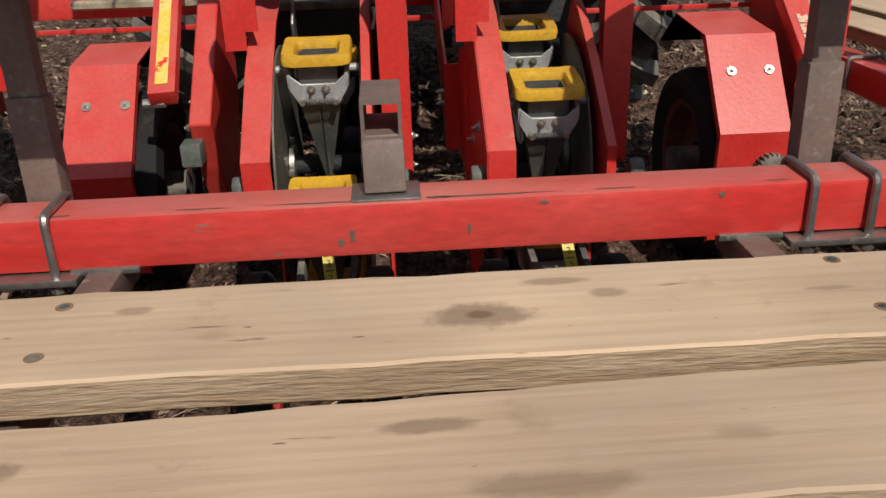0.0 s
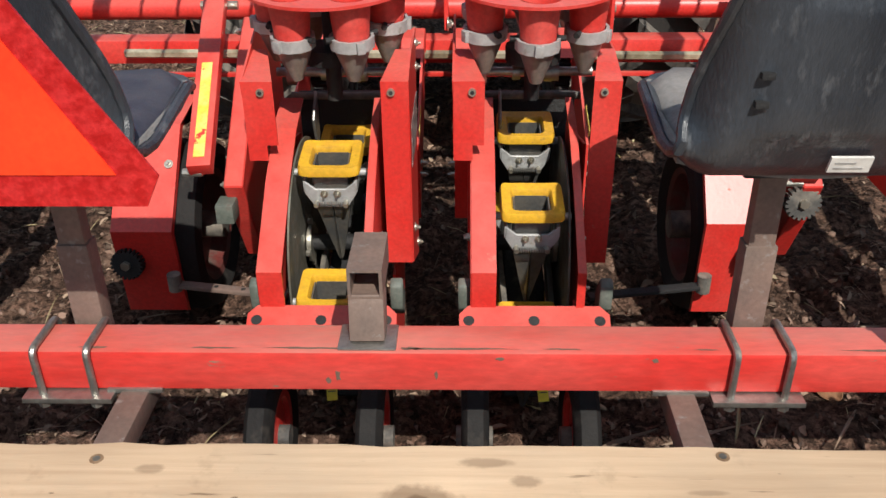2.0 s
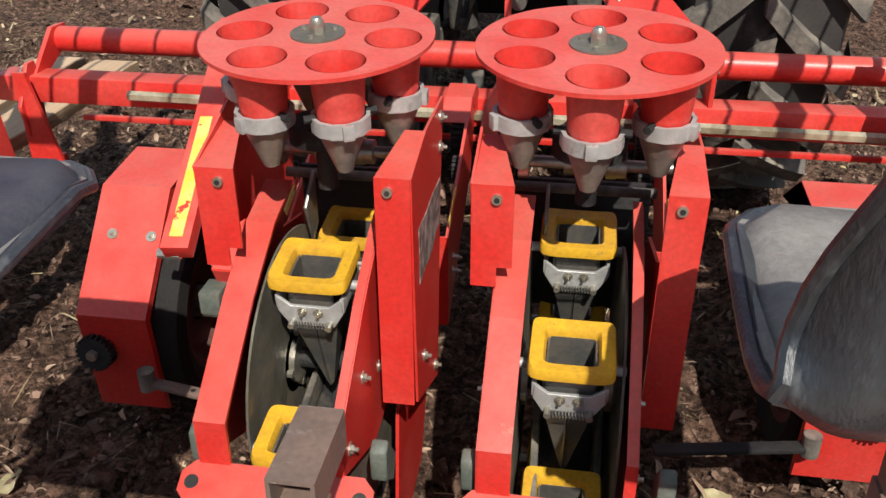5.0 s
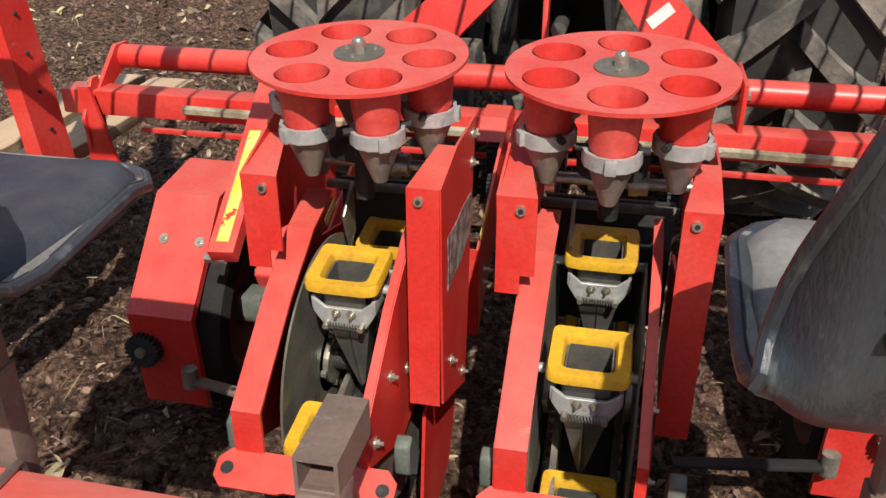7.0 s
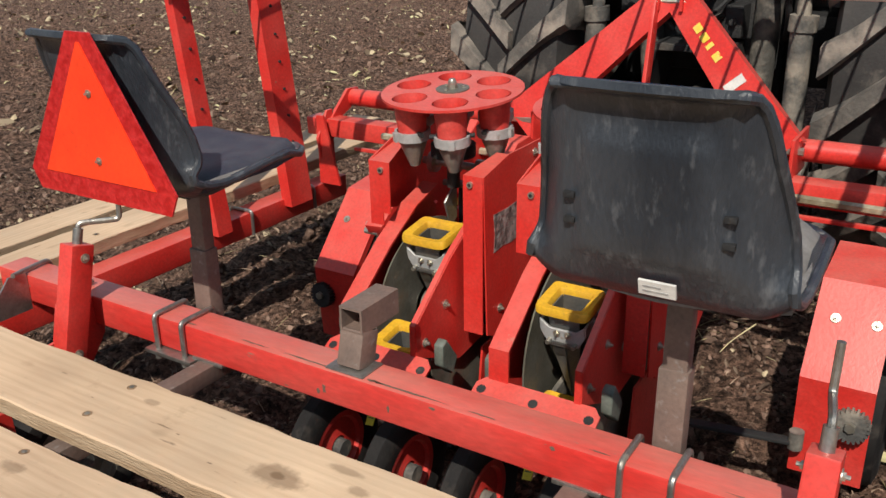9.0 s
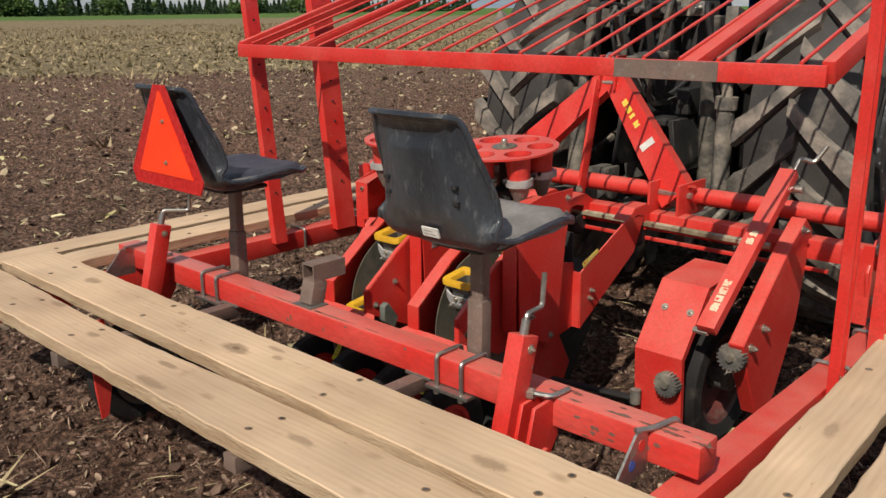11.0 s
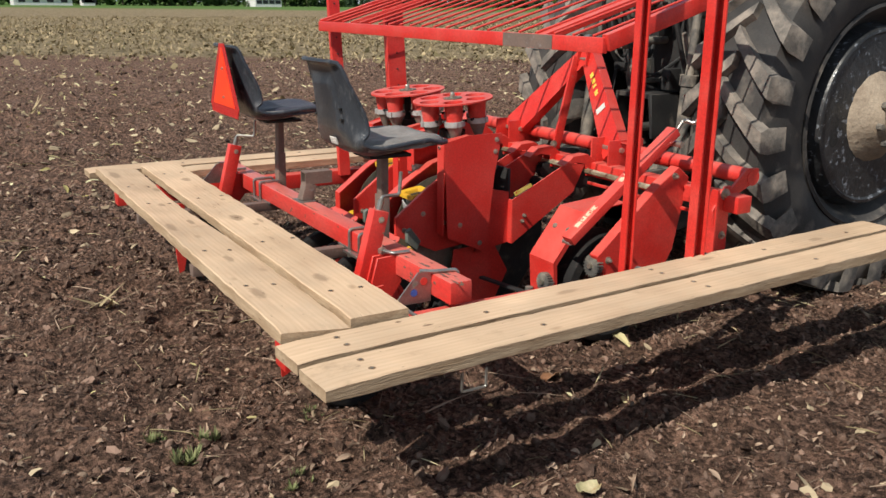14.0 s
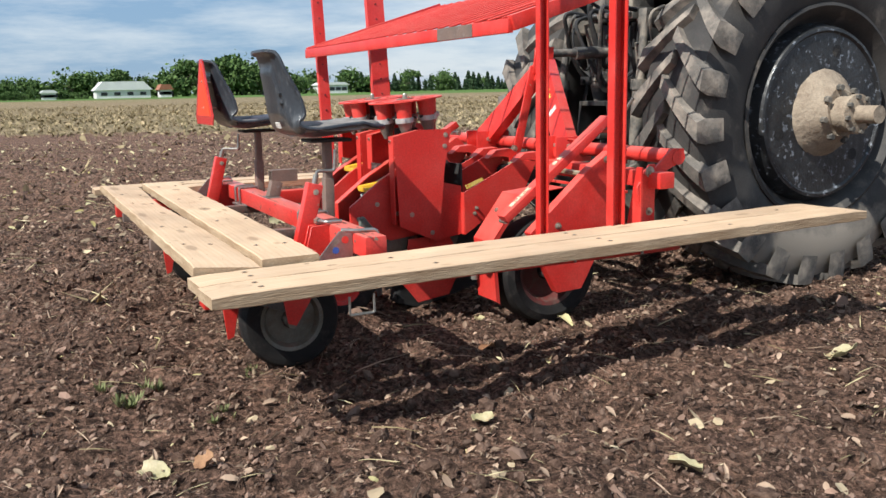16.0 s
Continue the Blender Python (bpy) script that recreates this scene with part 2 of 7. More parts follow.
def add_low_sunlit(m, colour, top, soft):
    """Paints the sunlit, dusty lower part of a tyre paler, with a ragged upper edge."""
    nt = m.node_tree
    p = nt.nodes["Principled BSDF"]
    was = p.inputs["Base Color"].links[0].from_socket
    tc = nt.nodes.new("ShaderNodeTexCoord")
    sx = nt.nodes.new("ShaderNodeSeparateXYZ")
    nt.links.new(tc.outputs["Object"], sx.inputs["Vector"])
    nn = noise_node(nt, tc.outputs["Object"], 7, 6, 0.65)
    ad = nt.nodes.new("ShaderNodeMath")
    ad.operation = "MULTIPLY_ADD"
    ad.inputs[1].default_value = 0.30
    nt.links.new(nn.outputs["Fac"], ad.inputs[0])
    nt.links.new(sx.outputs["Z"], ad.inputs[2])
    mr = nt.nodes.new("ShaderNodeMapRange")
    mr.inputs["From Min"].default_value, mr.inputs["From Max"].default_value = top + 0.15 + soft, top + 0.15 - soft
    mr.inputs["To Max"].default_value = 0.85
    nt.links.new(ad.outputs["Value"], mr.inputs["Value"])
    nt.links.new(mix_node(nt, mr.outputs["Result"], was, colour), p.inputs["Base Color"])


# sunlit foot of the sidewall, put into the colour against the shaded part above
add_low_sunlit(M_SIDEWALL, (0.30, 0.26, 0.215), 0.30, 0.06)


def leaf_material(name, a, b):
    m = bpy.data.materials.new(name)
    m.use_nodes = True
    nt = m.node_tree
    p = nt.nodes["Principled BSDF"]
    geo = nt.nodes.new("ShaderNodeNewGeometry")
    r = ramp_node(nt, 0.0, 1.0, a, b)
    nt.links.new(geo.outputs["Random Per Island"], r.inputs["Fac"])
    nt.links.new(r.outputs["Color"], p.inputs["Base Color"])
    p.inputs["Roughness"].default_value = 0.75
    p.inputs["Specular IOR Level"].default_value = 0.25
    return m


M_LEAF = leaf_material("broad_leaves", (0.035, 0.075, 0.02), (0.10, 0.16, 0.045))
M_FIR = leaf_material("conifer_needles", (0.018, 0.045, 0.02), (0.05, 0.085, 0.035))
M_STRAW = leaf_material("straw_and_husk", (0.22, 0.165, 0.085), (0.58, 0.50, 0.30))
M_PALELITTER = leaf_material("pale_field_litter", (0.15, 0.105, 0.07), (0.56, 0.45, 0.29))
M_STUBBLE = leaf_material("stubble_leaves", (0.11, 0.092, 0.042), (0.44, 0.34, 0.20))
M_WEED = leaf_material("weed_leaves", (0.11, 0.135, 0.05), (0.25, 0.255, 0.12))
M_CLOD = leaf_material("soil_clods", (0.036, 0.022, 0.016), (0.27, 0.175, 0.130))
M_LUMP = material("crumbly_soil", (0.165, 0.104, 0.077), 0.95, 0, (0.065, 0.040, 0.030), 26, 0.36, 0.62, grime=(0.24, 0.17, 0.13), grime_scale=70, grime_lo=0.58, grime_hi=0.7, bump=0.8, bump_scale=120, spec=0.12)
M_FIBRE = leaf_material("brown_plant_fibres", (0.055, 0.034, 0.025), (0.46, 0.33, 0.235))
M_CHIP = leaf_material("brown_leaf_chips", (0.030, 0.017, 0.0125), (0.30, 0.192, 0.142))
M_HUSK = leaf_material("pale_husks", (0.34, 0.28, 0.10), (0.66, 0.60, 0.36))


def wood_material(name, stains=()):
    m = bpy.data.materials.new(name)
    m.use_nodes = True
    nt = m.node_tree
    p = nt.nodes["Principled BSDF"]
    tc = nt.nodes.new("ShaderNodeTexCoord")
    oi = nt.nodes.new("ShaderNodeObjectInfo")
    off = nt.nodes.new("ShaderNodeVectorMath")
    off.operation = "ADD"
    sc = nt.nodes.new("ShaderNodeVectorMath")
    sc.operation = "SCALE"
    comb = nt.nodes.new("ShaderNodeCombineXYZ")
    for k in "XYZ":
        nt.links.new(oi.outputs["Random"], comb.inputs[k])
    nt.links.new(comb.outputs["Vector"], sc.inputs[0])
    sc.inputs["Scale"].default_value = 13.0
    nt.links.new(tc.outputs["Object"], off.inputs[0])
    nt.links.new(sc.outputs["Vector"], off.inputs[1])
    mp = nt.nodes.new("ShaderNodeMapping")
    mp.inputs["Scale"].default_value = (0.55, 9.0, 9.0)
    nt.links.new(off.outputs["Vector"], mp.inputs["Vector"])
    warp = noise_node(nt, off.outputs["Vector"], 2.5, 2)
    grain = noise_node(nt, mp.outputs["Vector"], 4.0, 9, 0.72)
    grain.inputs["Distortion"].default_value = 0.6
    r1 = ramp_node(nt, 0.30, 0.72, (0.53, 0.375, 0.248), (0.665, 0.490, 0.335))
    nt.links.new(grain.outputs["Fac"], r1.inputs["Fac"])
    mpw = nt.nodes.new("ShaderNodeMapping")
    mpw.inputs["Scale"].default_value = (0.35, 1.0, 0.3)
    nt.links.new(off.outputs["Vector"], mpw.inputs["Vector"])
    rings = nt.nodes.new("ShaderNodeTexWave")
    rings.bands_direction = "Y"
    rings.inputs["Scale"].default_value = 16.0
    rings.inputs["Distortion"].default_value = 7.0
    rings.inputs["Detail"].default_value = 3.0
    rings.inputs["Detail Scale"].default_value = 0.35
    nt.links.new(mpw.outputs["Vector"], rings.inputs["Vector"])
    rr = ramp_node(nt, 0.0, 0.8, (0.95, 0.94, 0.93), (1.01, 1.01, 1.01))
    nt.links.new(rings.outputs["Fac"], rr.inputs["Fac"])
    fine = nt.nodes.new("ShaderNodeMapping")
    fine.inputs["Scale"].default_value = (3.0, 95.0, 60.0)
    nt.links.new(off.outputs["Vector"], fine.inputs["Vector"])
    fn = noise_node(nt, fine.outputs["Vector"], 2.0, 4, 0.65)
    fr = ramp_node(nt, 0.28, 0.50, (0.95, 0.94, 0.93), (1.0, 1.0, 1.0))
    nt.links.new(fn.outputs["Fac"], fr.inputs["Fac"])
    rf = nt.nodes.new("ShaderNodeMix")
    rf.data_type, rf.blend_type = "RGBA", "MULTIPLY"
    rf.inputs["Factor"].default_value = 1
    nt.links.new(rr.outputs["Color"], rf.inputs["A"])
    nt.links.new(fr.outputs["Color"], rf.inputs["B"])
    r2 = ramp_node(nt, 0.35, 0.7, (0.80, 0.78, 0.76), (1.1, 1.09, 1.07))
    nt.links.new(warp.outputs["Fac"], r2.inputs["Fac"])
    mul = nt.nodes.new("ShaderNodeMix")
    mul.data_type, mul.blend_type = "RGBA", "MULTIPLY"
    mul.inputs["Factor"].default_value = 1
    nt.links.new(r1.outputs["Color"], mul.inputs["A"])
    nt.links.new(r2.outputs["Color"], mul.inputs["B"])
    mul2 = nt.nodes.new("ShaderNodeMix")
    mul2.data_type, mul2.blend_type = "RGBA", "MULTIPLY"
    mul2.inputs["Factor"].default_value = 1
    nt.links.new(mul.outputs["Result"], mul2.inputs["A"])
    nt.links.new(rf.outputs["Result"], mul2.inputs["B"])
    mul = mul2
    knots = nt.nodes.new("ShaderNodeTexVoronoi")
    knots.inputs["Scale"].default_value = 1.0
    mpk = nt.nodes.new("ShaderNodeMapping")
    mpk.inputs["Scale"].default_value = (4.3, 8.0, 0.01)
    nt.links.new(off.outputs["Vector"], mpk.inputs["Vector"])
    wob = nt.nodes.new("ShaderNodeVectorMath")
    wob.operation = "ADD"
    wn2 = noise_node(nt, off.outputs["Vector"], 16, 3)
    sub = nt.nodes.new("ShaderNodeVectorMath")
    sub.operation = "SCALE"
    sub.inputs["Scale"].default_value = 0.12
    nt.links.new(wn2.outputs["Color"], sub.inputs[0])
    nt.links.new(mpk.outputs["Vector"], wob.inputs[0])
    nt.links.new(sub.outputs["Vector"], wob.inputs[1])
    nt.links.new(wob.outputs["Vector"], knots.inputs["Vector"])
    kr = ramp_node(nt, 0.03, 0.13, WHITE, BLACK)
    nt.links.new(knots.outputs["Distance"], kr.inputs["Fac"])
    kf = nt.nodes.new("ShaderNodeMath")
    kf.operation = "MULTIPLY"
    kf.inputs[1].default_value = 0.55
    nt.links.new(kr.outputs["Color"], kf.inputs[0])
    col = mix_node(nt, kf.outputs["Value"], mul.outputs["Result"], (0.25, 0.155, 0.085))
    dirt = noise_node(nt, off.outputs["Vector"], 7, 7, 0.7)
    dr = ramp_node(nt, 0.60, 0.74, BLACK, (0.55, 0.55, 0.55))
    nt.links.new(dirt.outputs["Fac"], dr.inputs["Fac"])
    col = mix_node(nt, dr.outputs["Color"], col, (0.30, 0.21, 0.13))
    # short dark checks along the grain
    mpc = nt.nodes.new("ShaderNodeMapping")
    mpc.inputs["Scale"].default_value = (7.0, 60.0, 30.0)
    nt.links.new(off.outputs["Vector"], mpc.inputs["Vector"])
    ck = noise_node(nt, mpc.outputs["Vector"], 1.6, 3, 0.5)
    cr = ramp_node(nt, 0.70, 0.76, BLACK, (0.75, 0.75, 0.75))
    nt.links.new(ck.outputs["Fac"], cr.inputs["Fac"])
    col = mix_node(nt, cr.outputs["Color"], col, (0.17, 0.11, 0.065))
    # small dark specks and splinters
    sp = nt.nodes.new("ShaderNodeMapping")
    sp.inputs["Scale"].default_value = (26.0, 70.0, 40.0)
    nt.links.new(off.outputs["Vector"], sp.inputs["Vector"])
    spn = noise_node(nt, sp.outputs["Vector"], 1.0, 2, 0.5)
    spr = ramp_node(nt, 0.755, 0.79, BLACK, (0.8, 0.8, 0.8))
    nt.links.new(spn.outputs["Fac"], spr.inputs["Fac"])
    col = mix_node(nt, spr.outputs["Color"], col, (0.13, 0.08, 0.045))
    # grey weathering in broad patches
    gw = noise_node(nt, off.outputs["Vector"], 4.5, 6, 0.7)
    gwr = ramp_node(nt, 0.48, 0.70, BLACK, (0.32, 0.32, 0.32))
    nt.links.new(gw.outputs["Fac"], gwr.inputs["Fac"])
    col = mix_node(nt, gwr.outputs["Color"], col, (0.44, 0.35, 0.255))
    for u, v, ru, rv, dark in stains:
        sm = nt.nodes.new("ShaderNodeMapping")
        sm.vector_type = "TEXTURE"
        sm.inputs["Location"].default_value = (u, v, 0)
        sm.inputs["Scale"].default_value = (ru, rv, 1000)
        nt.links.new(tc.outputs["Object"], sm.inputs["Vector"])
        sd = nt.nodes.new("ShaderNodeVectorMath")
        sd.operation = "LENGTH"
        nt.links.new(sm.outputs["Vector"], sd.inputs[0])
        sn = noise_node(nt, tc.outputs["Object"], 38, 5, 0.65)
        sa = nt.nodes.new("ShaderNodeMath")
        sa.operation = "MULTIPLY_ADD"
        sa.inputs[1].default_value = 1.1
        nt.links.new(sn.outputs["Fac"], sa.inputs[0])
        nt.links.new(sd.outputs["Value"], sa.inputs[2])
        sr = ramp_node(nt, 0.0, 1.0, (dark, dark, dark), BLACK)
        sr.color_ramp.elements[0].position, sr.color_ramp.elements[1].position = 0.0, 1.0
        mr2 = nt.nodes.new("ShaderNodeMapRange")
        mr2.inputs["From Min"].default_value, mr2.inputs["From Max"].default_value = 1.15, 1.6
        nt.links.new(sa.outputs["Value"], mr2.inputs["Value"])
        nt.links.new(mr2.outputs["Result"], sr.inputs["Fac"])
        col = mix_node(nt, sr.outputs["Color"], col, (0.17, 0.105, 0.06))
    nt.links.new(col, p.inputs["Base Color"])
    p.inputs["Roughness"].default_value = 0.75
    p.inputs["Specular IOR Level"].default_value = 0.3
    bp = nt.nodes.new("ShaderNodeBump")
    bp.inputs["Strength"].default_value, bp.inputs["Distance"].default_value = 0.25, 0.004
    nt.links.new(grain.outputs["Fac"], bp.inputs["Height"])
    nt.links.new(bp.outputs["Normal"], p.inputs["Normal"])
    return m


M_WOOD = wood_material("weathered_pine_plank")
M_WOODSTAINED = wood_material("stained_pine_plank", [(1.38, 0.083, 0.060, 0.030, 0.62), (1.38, 0.083, 0.016, 0.010, 0.8), (1.47, 0.152, 0.040, 0.010, 0.5), (1.52, 0.118, 0.024, 0.013, 0.5),
                                                     (1.02, 0.135, 0.022, 0.010, 0.45), (1.75, 0.10, 0.03, 0.006, 0.4), (0.50, 0.11, 0.05, 0.025, 0.55), (2.28, 0.07, 0.05, 0.02, 0.5)])
M_WOODROUGH = wood_material("brown_stained_pine_plank", [(0.22, 0.05, 0.10, 0.03, 0.5), (0.62, 0.16, 0.05, 0.018, 0.5), (0.98, 0.10, 0.035, 0.016, 0.5), (1.33, 0.13, 0.05, 0.014, 0.55), (1.42, 0.03, 0.07, 0.02, 0.45), (1.92, 0.10, 0.045, 0.016, 0.5), (2.33, 0.06, 0.06, 0.022, 0.5)])
M_WOODSIDE = wood_material("scarred_pine_plank", [(0.42, 0.05, 0.02, 0.006, 0.9), (0.36, 0.115, 0.012, 0.006, 0.9), (0.95, 0.07, 0.05, 0.016, 0.4), (1.62, 0.09, 0.05, 0.014, 0.4), (2.2, 0.05, 0.04, 0.018, 0.45)])
M_SAWN = material("sawn_plank_edge", (0.36, 0.245, 0.150), 0.85, 0, (0.50, 0.37, 0.245), 7, 0.36, 0.64, grime=(0.20, 0.125, 0.075), grime_scale=9, grime_lo=0.60, grime_hi=0.72, fine=60, bump=0.5, bump_scale=40, stretch=(0.6, 2, 6), spec=0.2)
M_KNOT = material("dark_knot", (0.20, 0.12, 0.065), 0.8, 0, (0.30, 0.19, 0.11), 60, bump=0.3)


def soil_material():
    m = bpy.data.materials.new("tilled_soil_and_stubble")
    m.use_nodes = True
    nt = m.node_tree
    p = nt.nodes["Principled BSDF"]
    tc = nt.nodes.new("ShaderNodeTexCoord")
    vec = tc.outputs["Object"]
    n1 = noise_node(nt, vec, 0.9, 6, 0.6)
    n2 = noise_node(nt, vec, 34, 9, 0.80)
    n3 = noise_node(nt, vec, 6, 5, 0.6)
    r1 = ramp_node(nt, 0.38, 0.64, (0.025, 0.0145, 0.0105), (0.335, 0.213, 0.158))
    nt.links.new(n2.outputs["Fac"], r1.inputs["Fac"])
    r3 = ramp_node(nt, 0.35, 0.7, (0.65, 0.65, 0.65), (1.2, 1.18, 1.15))
    nt.links.new(n3.outputs["Fac"], r3.inputs["Fac"])
    mul = nt.nodes.new("ShaderNodeMix")
    mul.data_type, mul.blend_type = "RGBA", "MULTIPLY"
    mul.inputs["Factor"].default_value = 1
    nt.links.new(r1.outputs["Color"], mul.inputs["A"])
    nt.links.new(r3.outputs["Color"], mul.inputs["B"])
    # leaf crumbs pressed into the soil, each its own tone
    wv = nt.nodes.new("ShaderNodeVectorMath")
    wv.operation = "MULTIPLY_ADD"
    nw = noise_node(nt, vec, 22, 4, 0.7)
    nt.links.new(nw.outputs["Color"], wv.inputs[0])
    wv.inputs[1].default_value = (0.06, 0.06, 0.06)
    nt.links.new(vec, wv.inputs[2])
    crumbs = nt.nodes.new("ShaderNodeTexVoronoi")
    crumbs.inputs["Scale"].default_value = 62
    nt.links.new(wv.outputs["Vector"], crumbs.inputs["Vector"])
    sc3 = nt.nodes.new("ShaderNodeSeparateColor")
    nt.links.new(crumbs.outputs["Color"], sc3.inputs["Color"])
    rc = ramp_node(nt, 0.15, 1.0, (0.55, 0.53, 0.52), (1.75, 1.65, 1.6))
    nt.links.new(sc3.outputs["Red"], rc.inputs["Fac"])
    mul3 = nt.nodes.new("ShaderNodeMix")
    mul3.data_type, mul3.blend_type = "RGBA", "MULTIPLY"
    mul3.inputs["Factor"].default_value = 1
    nt.links.new(mul.outputs["Result"], mul3.inputs["A"])
    nt.links.new(rc.outputs["Color"], mul3.inputs["B"])
    mul = mul3
    # straw coloured field beyond the tilled strip, green strip at its far end
    nf = noise_node(nt, vec, 1.6, 8, 0.75)
    rf = ramp_node(nt, 0.36, 0.66, (0.100, 0.078, 0.042), (0.34, 0.26, 0.16))
    nt.links.new(nf.outputs["Fac"], rf.inputs["Fac"])
    sep = nt.nodes.new("ShaderNodeSeparateXYZ")
    nt.links.new(vec, sep.inputs["Vector"])

    def far(start, soft, wob, slope):
        a = nt.nodes.new("ShaderNodeMath")
        a.operation = "MULTIPLY_ADD"
        nt.links.new(sep.outputs["Y"], a.inputs[0])
        a.inputs[1].default_value = slope
        nt.links.new(sep.outputs["X"], a.inputs[2])
        b = nt.nodes.new("ShaderNodeMath")
        b.operation = "MULTIPLY_ADD"
        nt.links.new(n1.outputs["Fac"], b.inputs[0])
        b.inputs[1].default_value = wob
        nt.links.new(a.outputs["Value"], b.inputs[2])
        c = nt.nodes.new("ShaderNodeMapRange")
        nt.links.new(b.outputs["Value"], c.inputs["Value"])
        c.inputs["From Min"].default_value, c.inputs["From Max"].default_value = start, start - soft
        return c.outputs["Result"]

    col = mix_node(nt, far(-20.5, 1.2, 2.5, -0.55), mul.outputs["Result"], rf.outputs["Color"])
    col = mix_node(nt, far(-150.0, 30, 10, -0.55), col, (0.085, 0.15, 0.035))
    nt.links.new(col, p.inputs["Base Color"])
    p.inputs["Roughness"].default_value = 0.95
    p.inputs["Specular IOR Level"].default_value = 0.15
    bp = nt.nodes.new("ShaderNodeBump")
    bp.inputs["Strength"].default_value, bp.inputs["Distance"].default_value = 1.0, 0.045
    nb = noise_node(nt, vec, 30, 10, 0.75)
    nt.links.new(nb.outputs["Fac"], bp.inputs["Height"])
    nt.links.new(bp.outputs["Normal"], p.inputs["Normal"])
    return m


M_SOIL = soil_material()


# ---- building helpers ----
def box(bm, lo, hi, bevel=0.0, m=None):
    lo, hi = Vector(lo), Vector(hi)
    r = bmesh.ops.create_cube(bm, size=1, matrix=Matrix.Translation((lo + hi) / 2) @ Matrix.Diagonal((*(hi - lo), 1)))
    if bevel:
        es = list({e for v in r["verts"] for e in v.link_edges})
        r2 = bmesh.ops.bevel(bm, geom=es, offset=bevel, segments=2, affect="EDGES", profile=0.6)
        vs = list({v for f in r2["faces"] for v in f.verts})
    else:
        vs = r["verts"]
    if m:
        bmesh.ops.transform(bm, matrix=m, verts=vs)
    return vs


def frame_between(p, q, up=(0, 0, 1)):
    p, q = Vector(p), Vector(q)
    z = (q - p).normalized()
    x = Vector(up).cross(z)
    if x.length < 1e-4:
        x = Vector((1, 0, 0))
    x.normalize()
    y = z.cross(x)
    return Matrix(((x.x, y.x, z.x, p.x), (x.y, y.y, z.y, p.y), (x.z, y.z, z.z, p.z), (0, 0, 0, 1))), (q - p).length


def bar(bm, p, q, w, h, up=(0, 0, 1), bevel=0.004):
    """A square bar from p to q; w across, h towards up."""
    m, n = frame_between(p, q, up)
    return box(bm, (-w / 2, -h / 2, 0), (w / 2, h / 2, n), bevel, m)


def rod(bm, p, q, r, seg=12, r2=None):
    m, n = frame_between(p, q)
    return bmesh.ops.create_cone(bm, cap_ends=True, segments=seg, radius1=r, radius2=r if r2 is None else r2, depth=n, matrix=m @ Matrix.Translation((0, 0, n / 2)))["verts"]


def sweep(bm, pts, r, seg=8):
    """A round bar along points."""
    pts = [Vector(p) for p in pts]
    rings = []
    side = None
    for i, p in enumerate(pts):
        t = ((pts[min(i + 1, len(pts) - 1)] - p).normalized() + (p - pts[max(i - 1, 0)]).normalized()).normalized()
        if side is None:
            side = t.orthogonal().normalized()
        side = (side - t * side.dot(t)).normalized()
        up = t.cross(side)
        rings.append([bm.verts.new(p + (side * math.cos(a) + up * math.sin(a)) * r) for a in (2 * math.pi * k / seg for k in range(seg))])
    for a, b in zip(rings, rings[1:]):
        for k in range(seg):
            bm.faces.new((a[k], a[(k + 1) % seg], b[(k + 1) % seg], b[k]))
    bm.faces.new(rings[0][::-1])
    bm.faces.new(rings[-1])


def rounded(pts, r=0.015, n=4):
    """The points with rounded corners."""
    pts = [Vector(p) for p in pts]
    out = [pts[0]]
    for a, b, c in zip(pts, pts[1:], pts[2:]):
        u, v = (a - b), (c - b)
        d = min(r, u.length * 0.45, v.length * 0.45)
        s, e = b + u.normalized() * d, b + v.normalized() * d
        out += [s.lerp(b, k / n).lerp(b.lerp(e, k / n), k / n) for k in range(n + 1)]
    return out + [pts[-1]]


def prism(bm, pts, a, b, axis="x", bevel=0.0):
    """A flat outline pushed from a to b along an axis. For x the outline is (y, z), for y it is (x, z), for z it is (x, y)."""
    def place(u, v, w):
        return {"x": (w, u, v), "y": (u, w, v), "z": (u, v, w)}[axis]
    lo = [bm.verts.new(place(u, v, a)) for u, v in pts]
    hi = [bm.verts.new(place(u, v, b)) for u, v in pts]
    fs = [bm.faces.new(lo), bm.faces.new(hi[::-1])]
    n = len(pts)
    for k in range(n):
        fs.append(bm.faces.new((lo[(k + 1) % n], lo[k], hi[k], hi[(k + 1) % n])))
    bmesh.ops.recalc_face_normals(bm, faces=fs)
    if bevel:
        es = list({e for f in fs for e in f.edges})
        bmesh.ops.bevel(bm, geom=es, offset=bevel, segments=1, affect="EDGES")


def lathe(bm, profile, seg=32, m=None, close=False):
    """Turns (radius, height) points round z."""
    rings = []
    for r, z in profile:
        if r < 1e-6:
            rings.append([bm.verts.new((0, 0, z))])
        else:
            rings.append([bm.verts.new((r * math.cos(2 * math.pi * k / seg), r * math.sin(2 * math.pi * k / seg), z)) for k in range(seg)])
    pairs = list(zip(rings, rings[1:]))
    if close:
        pairs.append((rings[-1], rings[0]))
    for a, b in pairs:
        for k in range(seg):
            q = [a[k % len(a)], a[(k + 1) % len(a)], b[(k + 1) % len(b)], b[k % len(b)]]
            q = list(dict.fromkeys(q))
            if len(q) > 2:
                bm.faces.new(q)
    vs = [v for ring in rings for v in ring]
    if m:
        bmesh.ops.transform(bm, matrix=m, verts=vs)
    return vs


